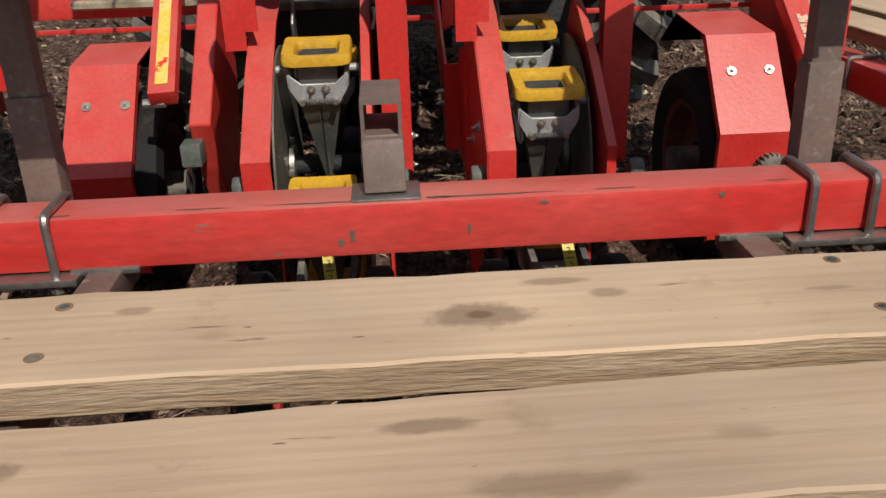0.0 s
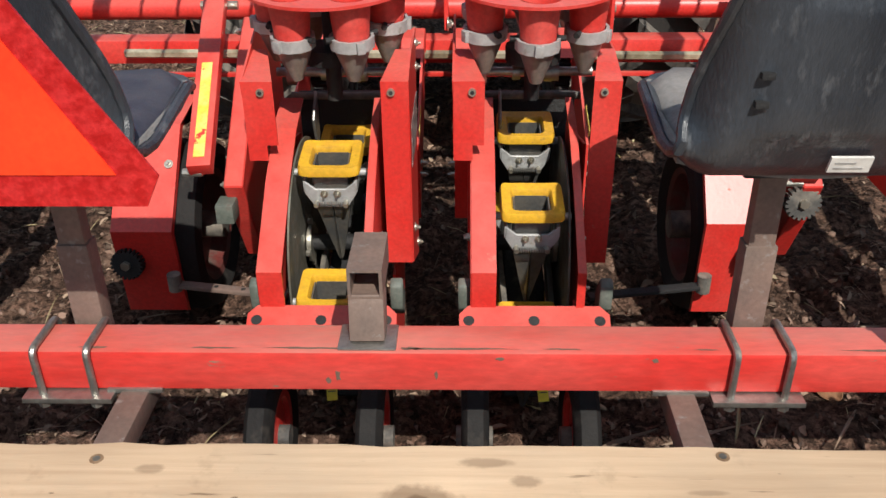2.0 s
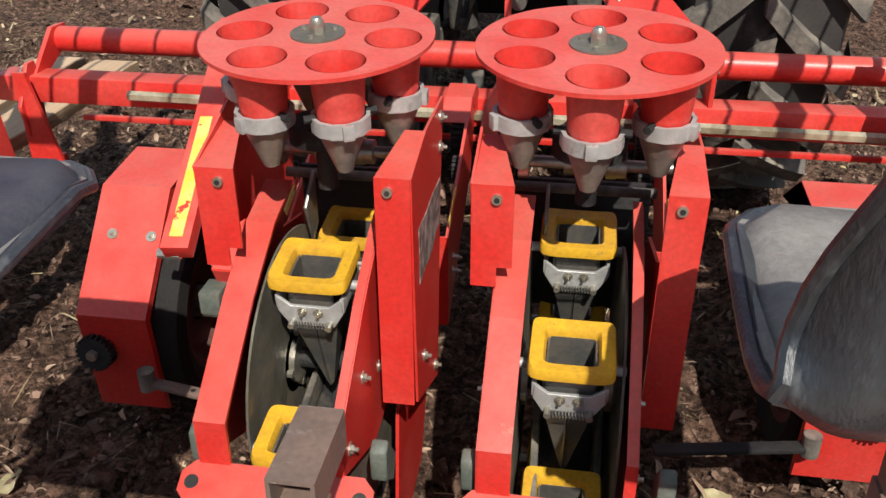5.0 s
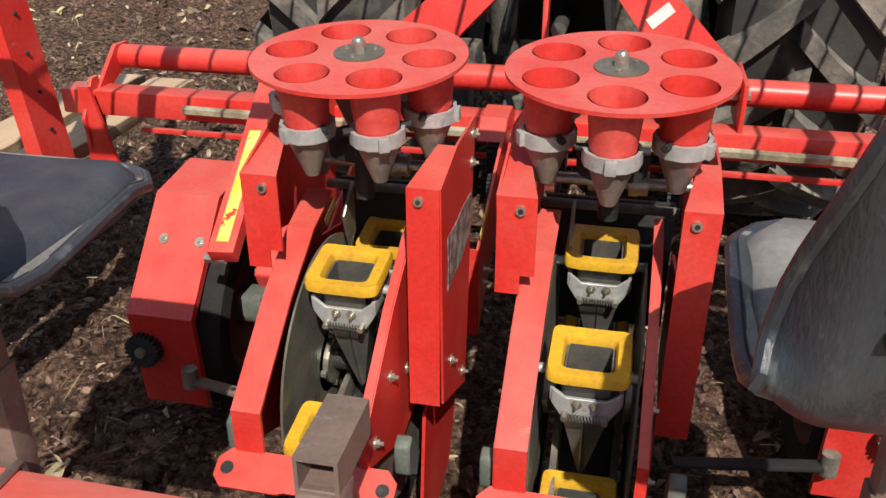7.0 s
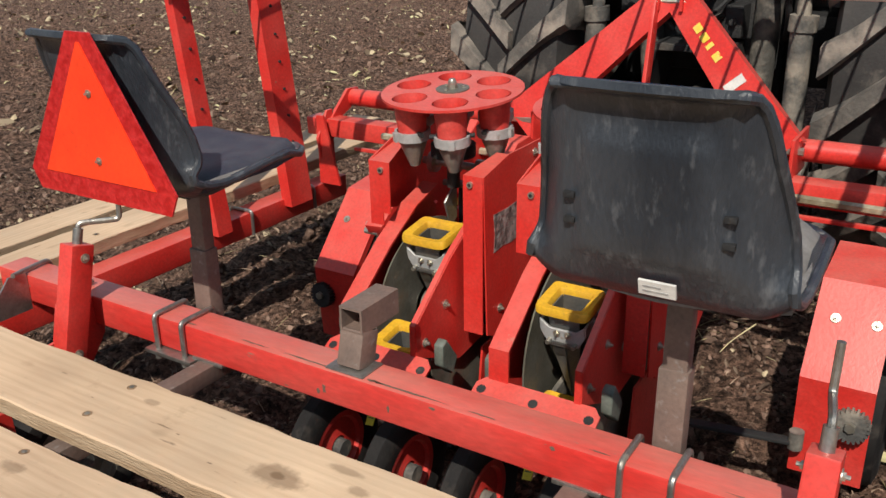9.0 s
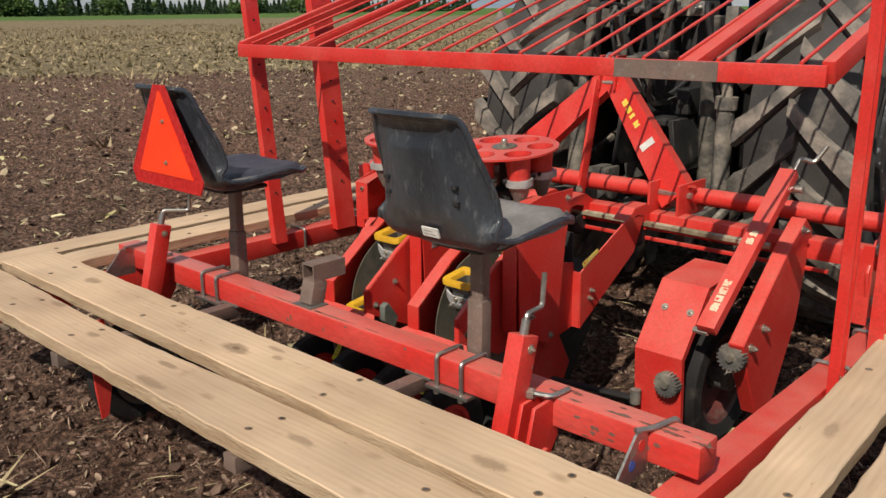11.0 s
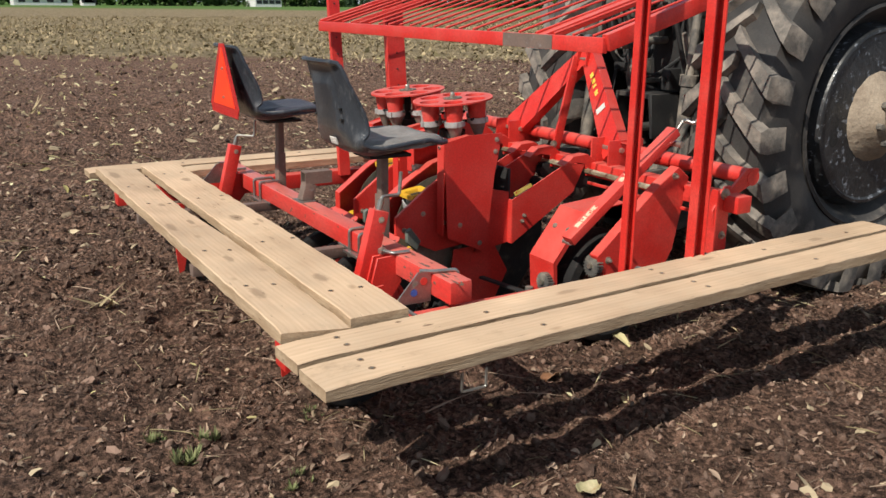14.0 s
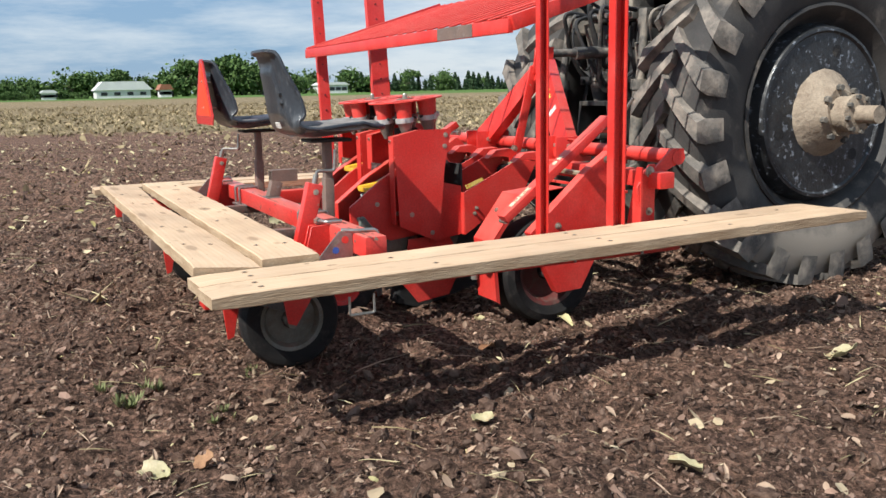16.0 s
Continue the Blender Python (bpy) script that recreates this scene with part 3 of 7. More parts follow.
def gear(bm, c, way, r, h, teeth=18):
    """A toothed wheel that stands up from c along way."""
    m, _ = frame_between(Vector(c), Vector(c) + Vector(way))
    out = []
    for k in range(teeth):
        for f, q in ((0.0, 0.88), (0.28, 0.88), (0.38, 1.05), (0.82, 1.05)):
            a = 2 * math.pi * (k + f) / teeth
            out.append((r * q * math.cos(a), r * q * math.sin(a)))
    lo = [bm.verts.new(m @ Vector((x, y, 0))) for x, y in out]
    hi = [bm.verts.new(m @ Vector((x, y, h))) for x, y in out]
    bm.faces.new(lo)
    bm.faces.new(hi[::-1])
    for k in range(len(out)):
        bm.faces.new((lo[k], lo[(k + 1) % len(out)], hi[(k + 1) % len(out)], hi[k]))


def square_tube(bm, lo, hi, w):
    """A hollow square tube along y, one closed shell."""
    (x0, y0, z0), (x1, y1, z1) = lo, hi
    rings = []
    for y, d in ((y0, 0), (y1, 0), (y1, w), (y0, w)):
        rings.append([bm.verts.new(v) for v in ((x0 + d, y, z0 + d), (x1 - d, y, z0 + d), (x1 - d, y, z1 - d), (x0 + d, y, z1 - d))])
    for a, b in zip(rings, rings[1:] + rings[:1]):
        for k in range(4):
            bm.faces.new((a[k], a[(k + 1) % 4], b[(k + 1) % 4], b[k]))


def hexbolt(bm, p, way, r=0.009, h=0.008):
    p, way = Vector(p), Vector(way).normalized()
    rod(bm, p - way * 0.002, p + way * 0.002, r * 1.6, 16)
    rod(bm, p, p + way * h, r, 6)
    rod(bm, p + way * h, p + way * (h + 0.006), r * 0.5, 8)


def finish(bm, smooth=True, angle=40):
    me = bpy.data.meshes.new("mesh")
    bmesh.ops.recalc_face_normals(bm, faces=bm.faces)
    if smooth:
        for f in bm.faces:
            f.smooth = True
        for e in bm.edges:
            if len(e.link_faces) != 2 or e.calc_face_angle(0) > radians(angle):
                e.smooth = False
    bm.to_mesh(me)
    bm.free()
    return me


def thing(name, at, label, category, group="", kind=""):
    """An empty at a thing's base."""
    ob = new(name)
    ob.location = at
    ob.empty_display_size = 0.1
    return tagged(ob, label, category, group, kind)


def part(name, bm, material, parent, label="", smooth=True, angle=40):
    """One mesh, in the place's own coordinates, under a thing or a part."""
    me = finish(bm, smooth, angle)
    me.materials.append(material)
    ob = new(name, me)
    if parent is not None:
        ob.parent = parent
        ob.matrix_parent_inverse = Matrix.Translation(parent.location).inverted() if parent.type == "EMPTY" else Matrix()
    return tagged(ob, label)


def solid(name, bm, material, label, category, group="", kind="", smooth=True, angle=40):
    me = finish(bm, smooth, angle)
    me.materials.append(material)
    return tagged(new(name, me), label, category, group, kind)


NB = bmesh.new


def bolts(parent, spots, material=None, name="bolt"):
    """Each (place, way, radius, height) a bolt of its own."""
    for p, way, r, h in spots:
        bm = NB()
        hexbolt(bm, p, way, r, h)
        part(name, bm, material or M_ZINC, parent)


# ---- ground, one sheet to the horizon ----
def ground_height(x, y):
    near = max(0.0, 1 - max(0.0, math.hypot(x, y - 1.5) - 14) / 10)
    h = 0.030 * noise.noise((x * 1.1, y * 1.1, 0.3)) + 0.034 * noise.noise((x * 3.7, y * 3.7, 1.7)) + 0.034 * noise.noise((x * 9, y * 9, 4.1))
    if math.hypot(x, y - 1.5) < 11:
        h += 0.034 * noise.noise((x * 19, y * 19, 7.7)) * (0.5 + noise.noise((x * 2.1, y * 2.1, 9.3)))
    return h * near - 0.012


def axis_steps(lo, hi, mid_lo, mid_hi, step):
    out = list(np.arange(mid_lo, mid_hi + 1e-6, step))
    d, v = step, mid_lo
    while v > lo:
        d *= 1.16
        v -= d
        out.insert(0, v)
    d, v = step, mid_hi
    while v < hi:
        d *= 1.16
        v += d
        out.append(v)
    return out


xs, ys = axis_steps(-900, 700, -8.5, 4.4, 0.040), axis_steps(-700, 900, -1.8, 8.0, 0.040)
verts = [(x, y, ground_height(x, y)) for y in ys for x in xs]
nx = len(xs)
faces = [(j * nx + i, j * nx + i + 1, (j + 1) * nx + i + 1, (j + 1) * nx + i) for j in range(len(ys) - 1) for i in range(nx - 1)]
gm = bpy.data.meshes.new("mesh")
gm.from_pydata(verts, [], faces)
gm.materials.append(M_SOIL)
gm.polygons.foreach_set("use_smooth", [True] * len(gm.polygons))
tagged(new("ground", gm), "dark tilled soil running into a straw coloured stubble field", "ground", kind="structure")


def scatter(name, shapes, count, area, size, material, label, category, avoid=None, flat=0.0, seed=1, sink=0.2, bias=1.0, edge=None):
    """Many small loose pieces in one mesh of kind stuff, lying on the soil."""
    rng = random.Random(seed)
    vs, fs = [], []
    made = 0
    while made < count:
        x, y = rng.uniform(area[0], area[1]), rng.uniform(area[2], area[3])
        if avoid and rng.random() > avoid(x, y):
            made += 1
            continue
        pv, pf = rng.choice(shapes)
        s = rng.uniform(*size) * (rng.random() ** bias + 0.35)
        rot = Euler((rng.uniform(-1, 1) * (1 - flat) * 3, rng.uniform(-1, 1) * (1 - flat) * 3, rng.uniform(0, 6.28))).to_matrix()
        base = len(vs)
        c = Vector((x, y, ground_height(x, y) + s * (0.5 - sink)))
        st = Vector((rng.uniform(0.7, 1.4), rng.uniform(0.7, 1.3), rng.uniform(0.6, 1.1)))
        for v in pv:
            vs.append(rot @ Vector((v[0] * s * st.x, v[1] * s * st.y, v[2] * s * st.z)) + c)
        fs += [tuple(base + k for k in f) for f in pf]
        made += 1
    me = bpy.data.meshes.new("mesh")
    me.from_pydata([tuple(v) for v in vs], [], fs)
    me.materials.append(material)
    return tagged(new(name, me), label, category, kind="stuff")


def clod_shape(seed, fine=1):
    rng = random.Random(seed)
    bm = NB()
    bmesh.ops.create_icosphere(bm, subdivisions=fine, radius=0.5)
    for v in bm.verts:
        v.co *= rng.uniform(0.65, 1.2) if fine == 1 else (0.85 + 0.55 * noise.noise(v.co * 3.2 + Vector((seed, 0, 0)))) * rng.uniform(0.88, 1.12)
        v.co.z *= 0.8
    pv = [tuple(v.co) for v in bm.verts]
    bm.verts.index_update()
    pf = [tuple(v.index for v in f.verts) for f in bm.faces]
    bm.free()
    return pv, pf


def leaf_shape(seed, length=1.0, width=0.25, curl=0.2):
    rng = random.Random(seed)
    pv, pf = [], []
    n = 4
    for k in range(n + 1):
        t = k / n
        w = width * (0.25 + math.sin(math.pi * min(1, t * 0.9 + 0.08))) * rng.uniform(0.7, 1.1)
        z = curl * math.sin(t * 3 + rng.uniform(-0.3, 0.3))
        pv += [((t - 0.5) * length, -w / 2, z + rng.uniform(0, curl * 0.4)), ((t - 0.5) * length, 0, z - curl * 0.15), ((t - 0.5) * length, w / 2, z + rng.uniform(0, curl * 0.4))]
    for k in range(n):
        for j in range(2):
            a = k * 3 + j
            pf.append((a, a + 1, a + 4, a + 3))
    return pv, pf


CLODS = [clod_shape(s) for s in range(9)]
LUMPS = [clod_shape(s + 70, 2) for s in range(7)]
LEAVES = [leaf_shape(s, 1.0, 0.30, 0.12) for s in range(6)]
FLAKES = [leaf_shape(s + 50, 1.0, 0.36, 0.26) for s in range(6)]
STALKS = [leaf_shape(s + 20, 1.0, 0.05, 0.05) for s in range(5)]
scatter("soil_clods", CLODS, 24000, (-3.6, 4.3, -1.4, 4.8), (0.007, 0.024), M_CLOD, "small dark crumbling soil clods", "soil clods", seed=3, bias=2.2, sink=0.25)
scatter("soil_clods", CLODS, 16000, (-15, 6, -6, 14), (0.016, 0.058), M_CLOD, "dark soil clods across the tilled strip", "soil clods", avoid=lambda x, y: 0.12 if x > -2.2 else 1.0, seed=4, bias=2.0, sink=0.25)
scatter("soil_lumps", LUMPS, 7000, (-3.4, 4.6, -1.6, 5.0), (0.016, 0.060), M_LUMP, "crumbly brown soil lumps lying loose", "soil clods", seed=51, bias=2.4, sink=0.36)
scatter("straw_litter", STALKS, 2600, (-5, 5, -2.0, 6), (0.02, 0.12), M_STRAW, "dry straw bits lying on soil", "straw", seed=5, flat=0.9, sink=0.32)
scatter("husk_litter", LEAVES, 230, (-4, 4.6, -2, 6), (0.02, 0.06), M_HUSK, "pale dry husks and leaf scraps on soil", "husks", seed=6, flat=0.8, sink=0.30, bias=2.0)
scatter("plant_fibres", STALKS, 9000, (-3.6, 4.4, -1.6, 5.2), (0.015, 0.07), M_FIBRE, "brown plant fibres mixed into the soil", "plant fibres", seed=15, flat=0.75, sink=0.35)
scatter("plant_fibres", FLAKES, 14000, (-3.6, 4.4, -1.6, 5.2), (0.008, 0.036), M_FIBRE, "brown flaky leaf crumbs mixed into the soil", "plant fibres", seed=16, flat=0.72, sink=0.30)
scatter("twigs", STALKS, 260, (-2.0, 4.4, -1.4, 4.6), (0.07, 0.20), M_FIBRE, "thin dry twigs and stalks lying on soil", "twigs", seed=17, flat=0.93, sink=0.44)
scatter("husk_litter", LEAVES, 2400, (-17, -3.4, -5, 16), (0.03, 0.10), M_HUSK, "pale dry husks strewn over the tilled strip", "husks", seed=7, flat=0.85, sink=0.2, bias=1.6)

scatter("husk_litter", LEAVES, 60, (-1.5, 4.8, -2.0, 4.8), (0.04, 0.11), M_HUSK, "pale curled husks lying beside the planter", "husks", seed=31, flat=0.90, sink=0.42, bias=1.6)


def chip_shape(seed):
    """A torn flat crumb with a ragged outline, bent along its middle."""
    rng = random.Random(seed)
    n = 6
    pv = [(0.5 * math.cos(a) * rng.uniform(0.5, 1.15), 0.32 * math.sin(a) * rng.uniform(0.5, 1.2), rng.uniform(-0.12, 0.16)) for a in (2 * math.pi * k / n for k in range(n))]
    pv.append((rng.uniform(-0.1, 0.1), rng.uniform(-0.06, 0.06), rng.uniform(0.02, 0.2)))
    return pv, [(n, k, (k + 1) % n) for k in range(n)]


CHIPS = [chip_shape(s + 400) for s in range(14)]
scatter("leaf_crumbs", CHIPS, 70000, (-3.2, 4.4, -1.6, 4.8), (0.007, 0.026), M_CHIP, "torn brown leaf crumbs and rotted stalk bits on soil", "leaf crumbs", seed=21, flat=0.70, sink=0.42, bias=1.7)
scatter("leaf_crumbs", CHIPS, 34000, (-16, 4.5, -6, 13), (0.018, 0.055), M_CHIP, "torn brown leaf crumbs strewn over the tilled strip", "leaf crumbs", seed=22, flat=0.72, sink=0.42, bias=1.7)


def in_stubble(x, y):
    return 1.0 if x - 0.55 * y < -20.5 + 1.5 * noise.noise((x * 0.4, y * 0.4, 2)) else 0.03


TUFT = []
for s in range(5):
    rng = random.Random(s + 90)
    pv, pf = [], []
    for _ in range(6):
        a, l = rng.uniform(0, 6.28), rng.uniform(0.4, 1.0)
        d = Vector((math.cos(a), math.sin(a), rng.uniform(0.4, 1.6))).normalized() * l
        sd = Vector((-math.sin(a), math.cos(a), 0)) * 0.05
        o = Vector((rng.uniform(-0.2, 0.2), rng.uniform(-0.2, 0.2), 0))
        b = len(pv)
        pv += [tuple(o - sd), tuple(o + sd), tuple(o + d + Vector((0, 0, -0.12)))]
        pf.append((b, b + 1, b + 2))
    TUFT.append((pv, pf))
scatter("stubble", TUFT, 34000, (-75, 2, -35, 70), (0.12, 0.42), M_STUBBLE, "dry broken crop stubble with some green", "stubble", avoid=in_stubble, seed=8, flat=0.96, sink=0.5)
scatter("stubble_litter", CHIPS, 38000, (-48, -6, -14, 44), (0.05, 0.20), M_STUBBLE, "flattened dry leaves and stalks between the stubble", "stubble", avoid=in_stubble, seed=41, flat=0.6, sink=0.42, bias=1.5)
scatter("pale_litter", CHIPS, 9000, (-17, -1.6, -6, 14), (0.025, 0.11), M_PALELITTER, "pale shredded leaves strewn on the tilled strip", "leaf crumbs", seed=42, flat=0.75, sink=0.38, bias=2.2)
scatter("pale_litter", CHIPS, 800, (-1.6, 4.8, -2, 5.2), (0.012, 0.05), M_PALELITTER, "pale shredded leaves lying round the planter", "leaf crumbs", seed=43, flat=0.75, sink=0.38, bias=2.2)
scatter("pale_litter", CHIPS, 650, (1.3, 5.0, -0.8, 5.2), (0.018, 0.075), M_PALELITTER, "pale shredded leaves beside the outer planks", "leaf crumbs", seed=44, flat=0.78, sink=0.40, bias=2.0)

WEED = []
for s in range(4):
    rng = random.Random(s + 300)
    pv, pf = [], []
    for _ in range(22):
        a, l = rng.uniform(0, 6.28), rng.uniform(0.4, 1.0)
        d = Vector((math.cos(a) * 0.5, math.sin(a) * 0.5, rng.uniform(0.5, 1.5))).normalized() * l
        sd = Vector((-math.sin(a), math.cos(a), 0)) * 0.045
        b = len(pv)
        pv += [(0, 0, 0), tuple(d * 0.6 - sd), tuple(d), tuple(d * 0.6 + sd)]
        pf.append((b, b + 1, b + 2, b + 3))
    WEED.append((pv, pf))
for k, (x, y) in enumerate(((0.742, 0.317), (0.882, 0.380), (0.835, 0.482), (0.826, 0.834), (1.185, 0.641))):
    scatter("weeds", WEED, 6, (x - 0.035, x + 0.035, y - 0.035, y + 0.035), (0.03, 0.065), M_WEED, "small green weed seedlings in soil", "weeds", seed=11 + k, flat=0.95, sink=0.5)


def torn_leaf(x, y, size, seed, mat, label):
    """One limp curled leaf lying on the soil, with a thick midrib."""
    rng = random.Random(seed)
    bm = NB()
    n, w = 9, 6
    turn = Matrix.Translation((x, y, ground_height(x, y) + 0.012)) @ Matrix.Rotation(rng.uniform(0, 6.28), 4, "Z") @ Matrix.Rotation(rng.uniform(-0.5, 0.5), 4, "X")
    rows = []
    for i in range(n):
        t = i / (n - 1)
        half = size * 0.34 * (0.25 + math.sin(math.pi * (0.12 + 0.80 * t)) ** 0.8)
        row = []
        for j in range(w + 1):
            u = -1 + 2 * j / w
            row.append(bm.verts.new(turn @ Vector(((t - 0.5) * size, u * half * rng.uniform(0.88, 1.1), size * (0.16 * u * u + 0.10 * math.sin(t * 4 + seed) + 0.035 * rng.uniform(-1, 1))))))
        rows.append(row)
    for a, b in zip(rows, rows[1:]):
        for j in range(w):
            bm.faces.new((a[j], a[j + 1], b[j + 1], b[j]))
    bmesh.ops.recalc_face_normals(bm, faces=bm.faces)
    bmesh.ops.solidify(bm, geom=list(bm.faces), thickness=0.002)
    return solid("cabbage_leaf", bm, mat, label, "leaf", "torn leaves", angle=60)


M_CABBAGE = material("limp_cabbage_leaf", (0.38, 0.34, 0.18), 0.6, 0, (0.47, 0.40, 0.25), 16, grime=(0.34, 0.21, 0.10), grime_scale=18, grime_lo=0.56, grime_hi=0.68, bump=0.4, bump_scale=40)
M_DEADLEAF = material("dead_brown_leaf", (0.24, 0.115, 0.055), 0.8, 0, (0.34, 0.19, 0.10), 20, bump=0.5, bump_scale=40)
for x, y, size, seed, brown in ((1.453, 0.387, 0.085, 1, False), (1.60, 0.50, 0.07, 2, True), (1.69, 1.32, 0.07, 3, False), (1.811, 2.744, 0.12, 4, False), (2.20, 1.66, 0.09, 5, False),
                                (0.95, 1.75, 0.08, 6, True), (-0.93, 1.75, 0.07, 7, False), (-2.6, 1.9, 0.13, 8, False), (0.52, 1.95, 0.06, 9, False)):
    torn_leaf(x, y, size, seed, M_DEADLEAF if brown else M_CABBAGE, "dead brown curled leaf on the soil" if brown else "limp yellow-green cabbage leaf on the soil")


# ---- far trees and farm buildings ----
def tree(name, at, height, spread, conifer, seed, label):
    rng = random.Random(seed)
    t = thing(name, at, label, "tree", "far tree line")
    at = Vector(at)
    bm = NB()
    rod(bm, at - Vector((0, 0, 0.2)), at + Vector((0, 0, height * (0.9 if conifer else 0.55))), height * 0.028, 7, height * 0.006)
    for k in range(5):
        a = rng.uniform(0, 6.28)
        z = height * rng.uniform(0.25, 0.5)
        rod(bm, at + Vector((0, 0, z)), at + Vector((math.cos(a) * spread * 0.35, math.sin(a) * spread * 0.35, z + height * 0.2)), height * 0.010, 5, height * 0.003)
    part("trunk", bm, M_TRUNK, t)
    vs, fs = [], []
    lobes = [(Vector((rng.gauss(0, 0.22) * spread, rng.gauss(0, 0.22) * spread, height * rng.uniform(0.24, 0.86))), spread * rng.uniform(0.16, 0.30)) for _ in range(9)]
    for k in range(560):
        if conifer:
            z = rng.random() ** 1.3
            rad = spread * 0.42 * (1 - z) * (0.75 + 0.35 * math.sin(z * 40)) + 0.1
            a = rng.uniform(0, 6.28)
            rr = rad * math.sqrt(rng.uniform(0.35, 1))
            c = Vector((math.cos(a) * rr, math.sin(a) * rr, height * (0.10 + 0.9 * z)))
        else:
            lc, lr = rng.choice(lobes)
            c = lc + Vector((rng.gauss(0, 0.5), rng.gauss(0, 0.5), rng.gauss(0, 0.42))) * lr * 1.2
        s = height * rng.uniform(0.035, 0.075)
        rot = Euler((rng.uniform(0, 6), rng.uniform(0, 6), rng.uniform(0, 6))).to_matrix()
        b = len(vs)
        for v in ((-1, -0.5, 0), (0.1, -0.8, 0.25), (1, 0, 0), (0.1, 0.8, 0.25), (-0.8, 0.5, -0.1)):
            vs.append(tuple(at + c + rot @ (Vector(v) * s)))
        fs += [(b, b + 1, b + 2), (b, b + 2, b + 3), (b, b + 3, b + 4)]
    me = bpy.data.meshes.new("mesh")
    me.from_pydata(vs, [], fs)
    me.materials.append(M_FIR if conifer else M_LEAF)
    ob = new("crown", me)
    ob.parent = t
    ob.matrix_parent_inverse = Matrix.Translation(t.location).inverted()
    return t


rng = random.Random(77)
protos = [tree("broadleaf_tree", (-240, -40 + 3 * k, -0.2), rng.uniform(8.5, 11), rng.uniform(8, 11), False, 40 + k, "far green broadleaf tree in the field's tree line") for k in range(4)]
protos += [tree("conifer_tree", (-236, -30 + 3 * k, -0.2), rng.uniform(8, 10.5), rng.uniform(4.5, 6), True, 60 + k, "far dark green conifer in the field's tree line") for k in range(3)]
# stretches of the line: (from, to, least and greatest height, step, conifers)
STRETCHES = ((-80, 16, 3.2, 5.2, 1.5, False), (15, 25, 5.2, 7.0, 1.6, False), (25, 33, 3.6, 5.4, 1.6, False), (33, 38, 3.6, 5.0, 1.5, False), (37, 62, 6.0, 9.2, 1.7, False),
             (62, 75, 3.6, 6.0, 1.6, False), (75, 84, 1.2, 2.0, 1.6, False), (83, 97, 4.2, 6.6, 1.5, True), (97, 260, 3.6, 6.2, 1.6, True), (-60, 19, 1.6, 2.8, 2.2, False))
for y0, y1, h0, h1, step, fir in STRETCHES:
    for yy in np.arange(y0, y1, step):
        away = rng.uniform(1.04, 1.10) if h1 > 3 else 1.0
        pr = rng.choice(protos[4:] if fir and rng.random() < 0.8 else protos[:4])
        k = rng.uniform(h0, h1) * away / 9.4
        c = copy_thing(pr, pose(-225 * away, (float(yy) + rng.uniform(-0.6, 0.6)) * away, -0.2, 0, 0, rng.uniform(0, 360)))
        c.scale = (k * rng.uniform(0.9, 1.3), k * rng.uniform(0.9, 1.3), k)


def farm_building(name, x, y, w, d, h, roof_h, wall, roof, label):
    b = thing(name, (x, y, -0.2), label, "building")
    bm = NB()
    prism(bm, [(y - w / 2, -0.2), (y + w / 2, -0.2), (y + w / 2, h), (y - w / 2, h)], x - d / 2, x + d / 2)
    part("wall", bm, wall, b)
    bm = NB()
    prism(bm, [(y - w / 2 - 0.5, h), (y + w / 2 + 0.5, h), (y + w / 2 - w * 0.12, h + roof_h), (y - w / 2 + w * 0.12, h + roof_h)], x - d / 2 - 0.4, x + d / 2 + 0.4)
    part("roof", bm, roof, b)
    for k in range(4):
        bm = NB()
        yy = y - w * 0.36 + k * w * 0.24
        box(bm, (x + d / 2, yy - 0.7, h * 0.35), (x + d / 2 + 0.06, yy + 0.7, h * 0.75))
        part("window", bm, M_GLASS, b)
    return b


farm_building("barn", -222, 25.8, 12.2, 8, 1.9, 2.0, M_WHITEWALL, M_WHITEWALL, "far white farm barn with pale roof")
farm_building("house", -222, 35.8, 2.6, 5, 1.8, 1.3, M_WHITEWALL, M_ROOF, "far white house with a brown roof")
farm_building("barn", -224, 79.5, 7.0, 8, 2.2, 0.7, M_WHITEWALL, M_WHITEWALL, "far long white shed between trees")
farm_building("shed", -221, 9.5, 3.0, 5, 1.5, 0.7, M_WHITEWALL, M_WHITEWALL, "far small white shed among bushes")


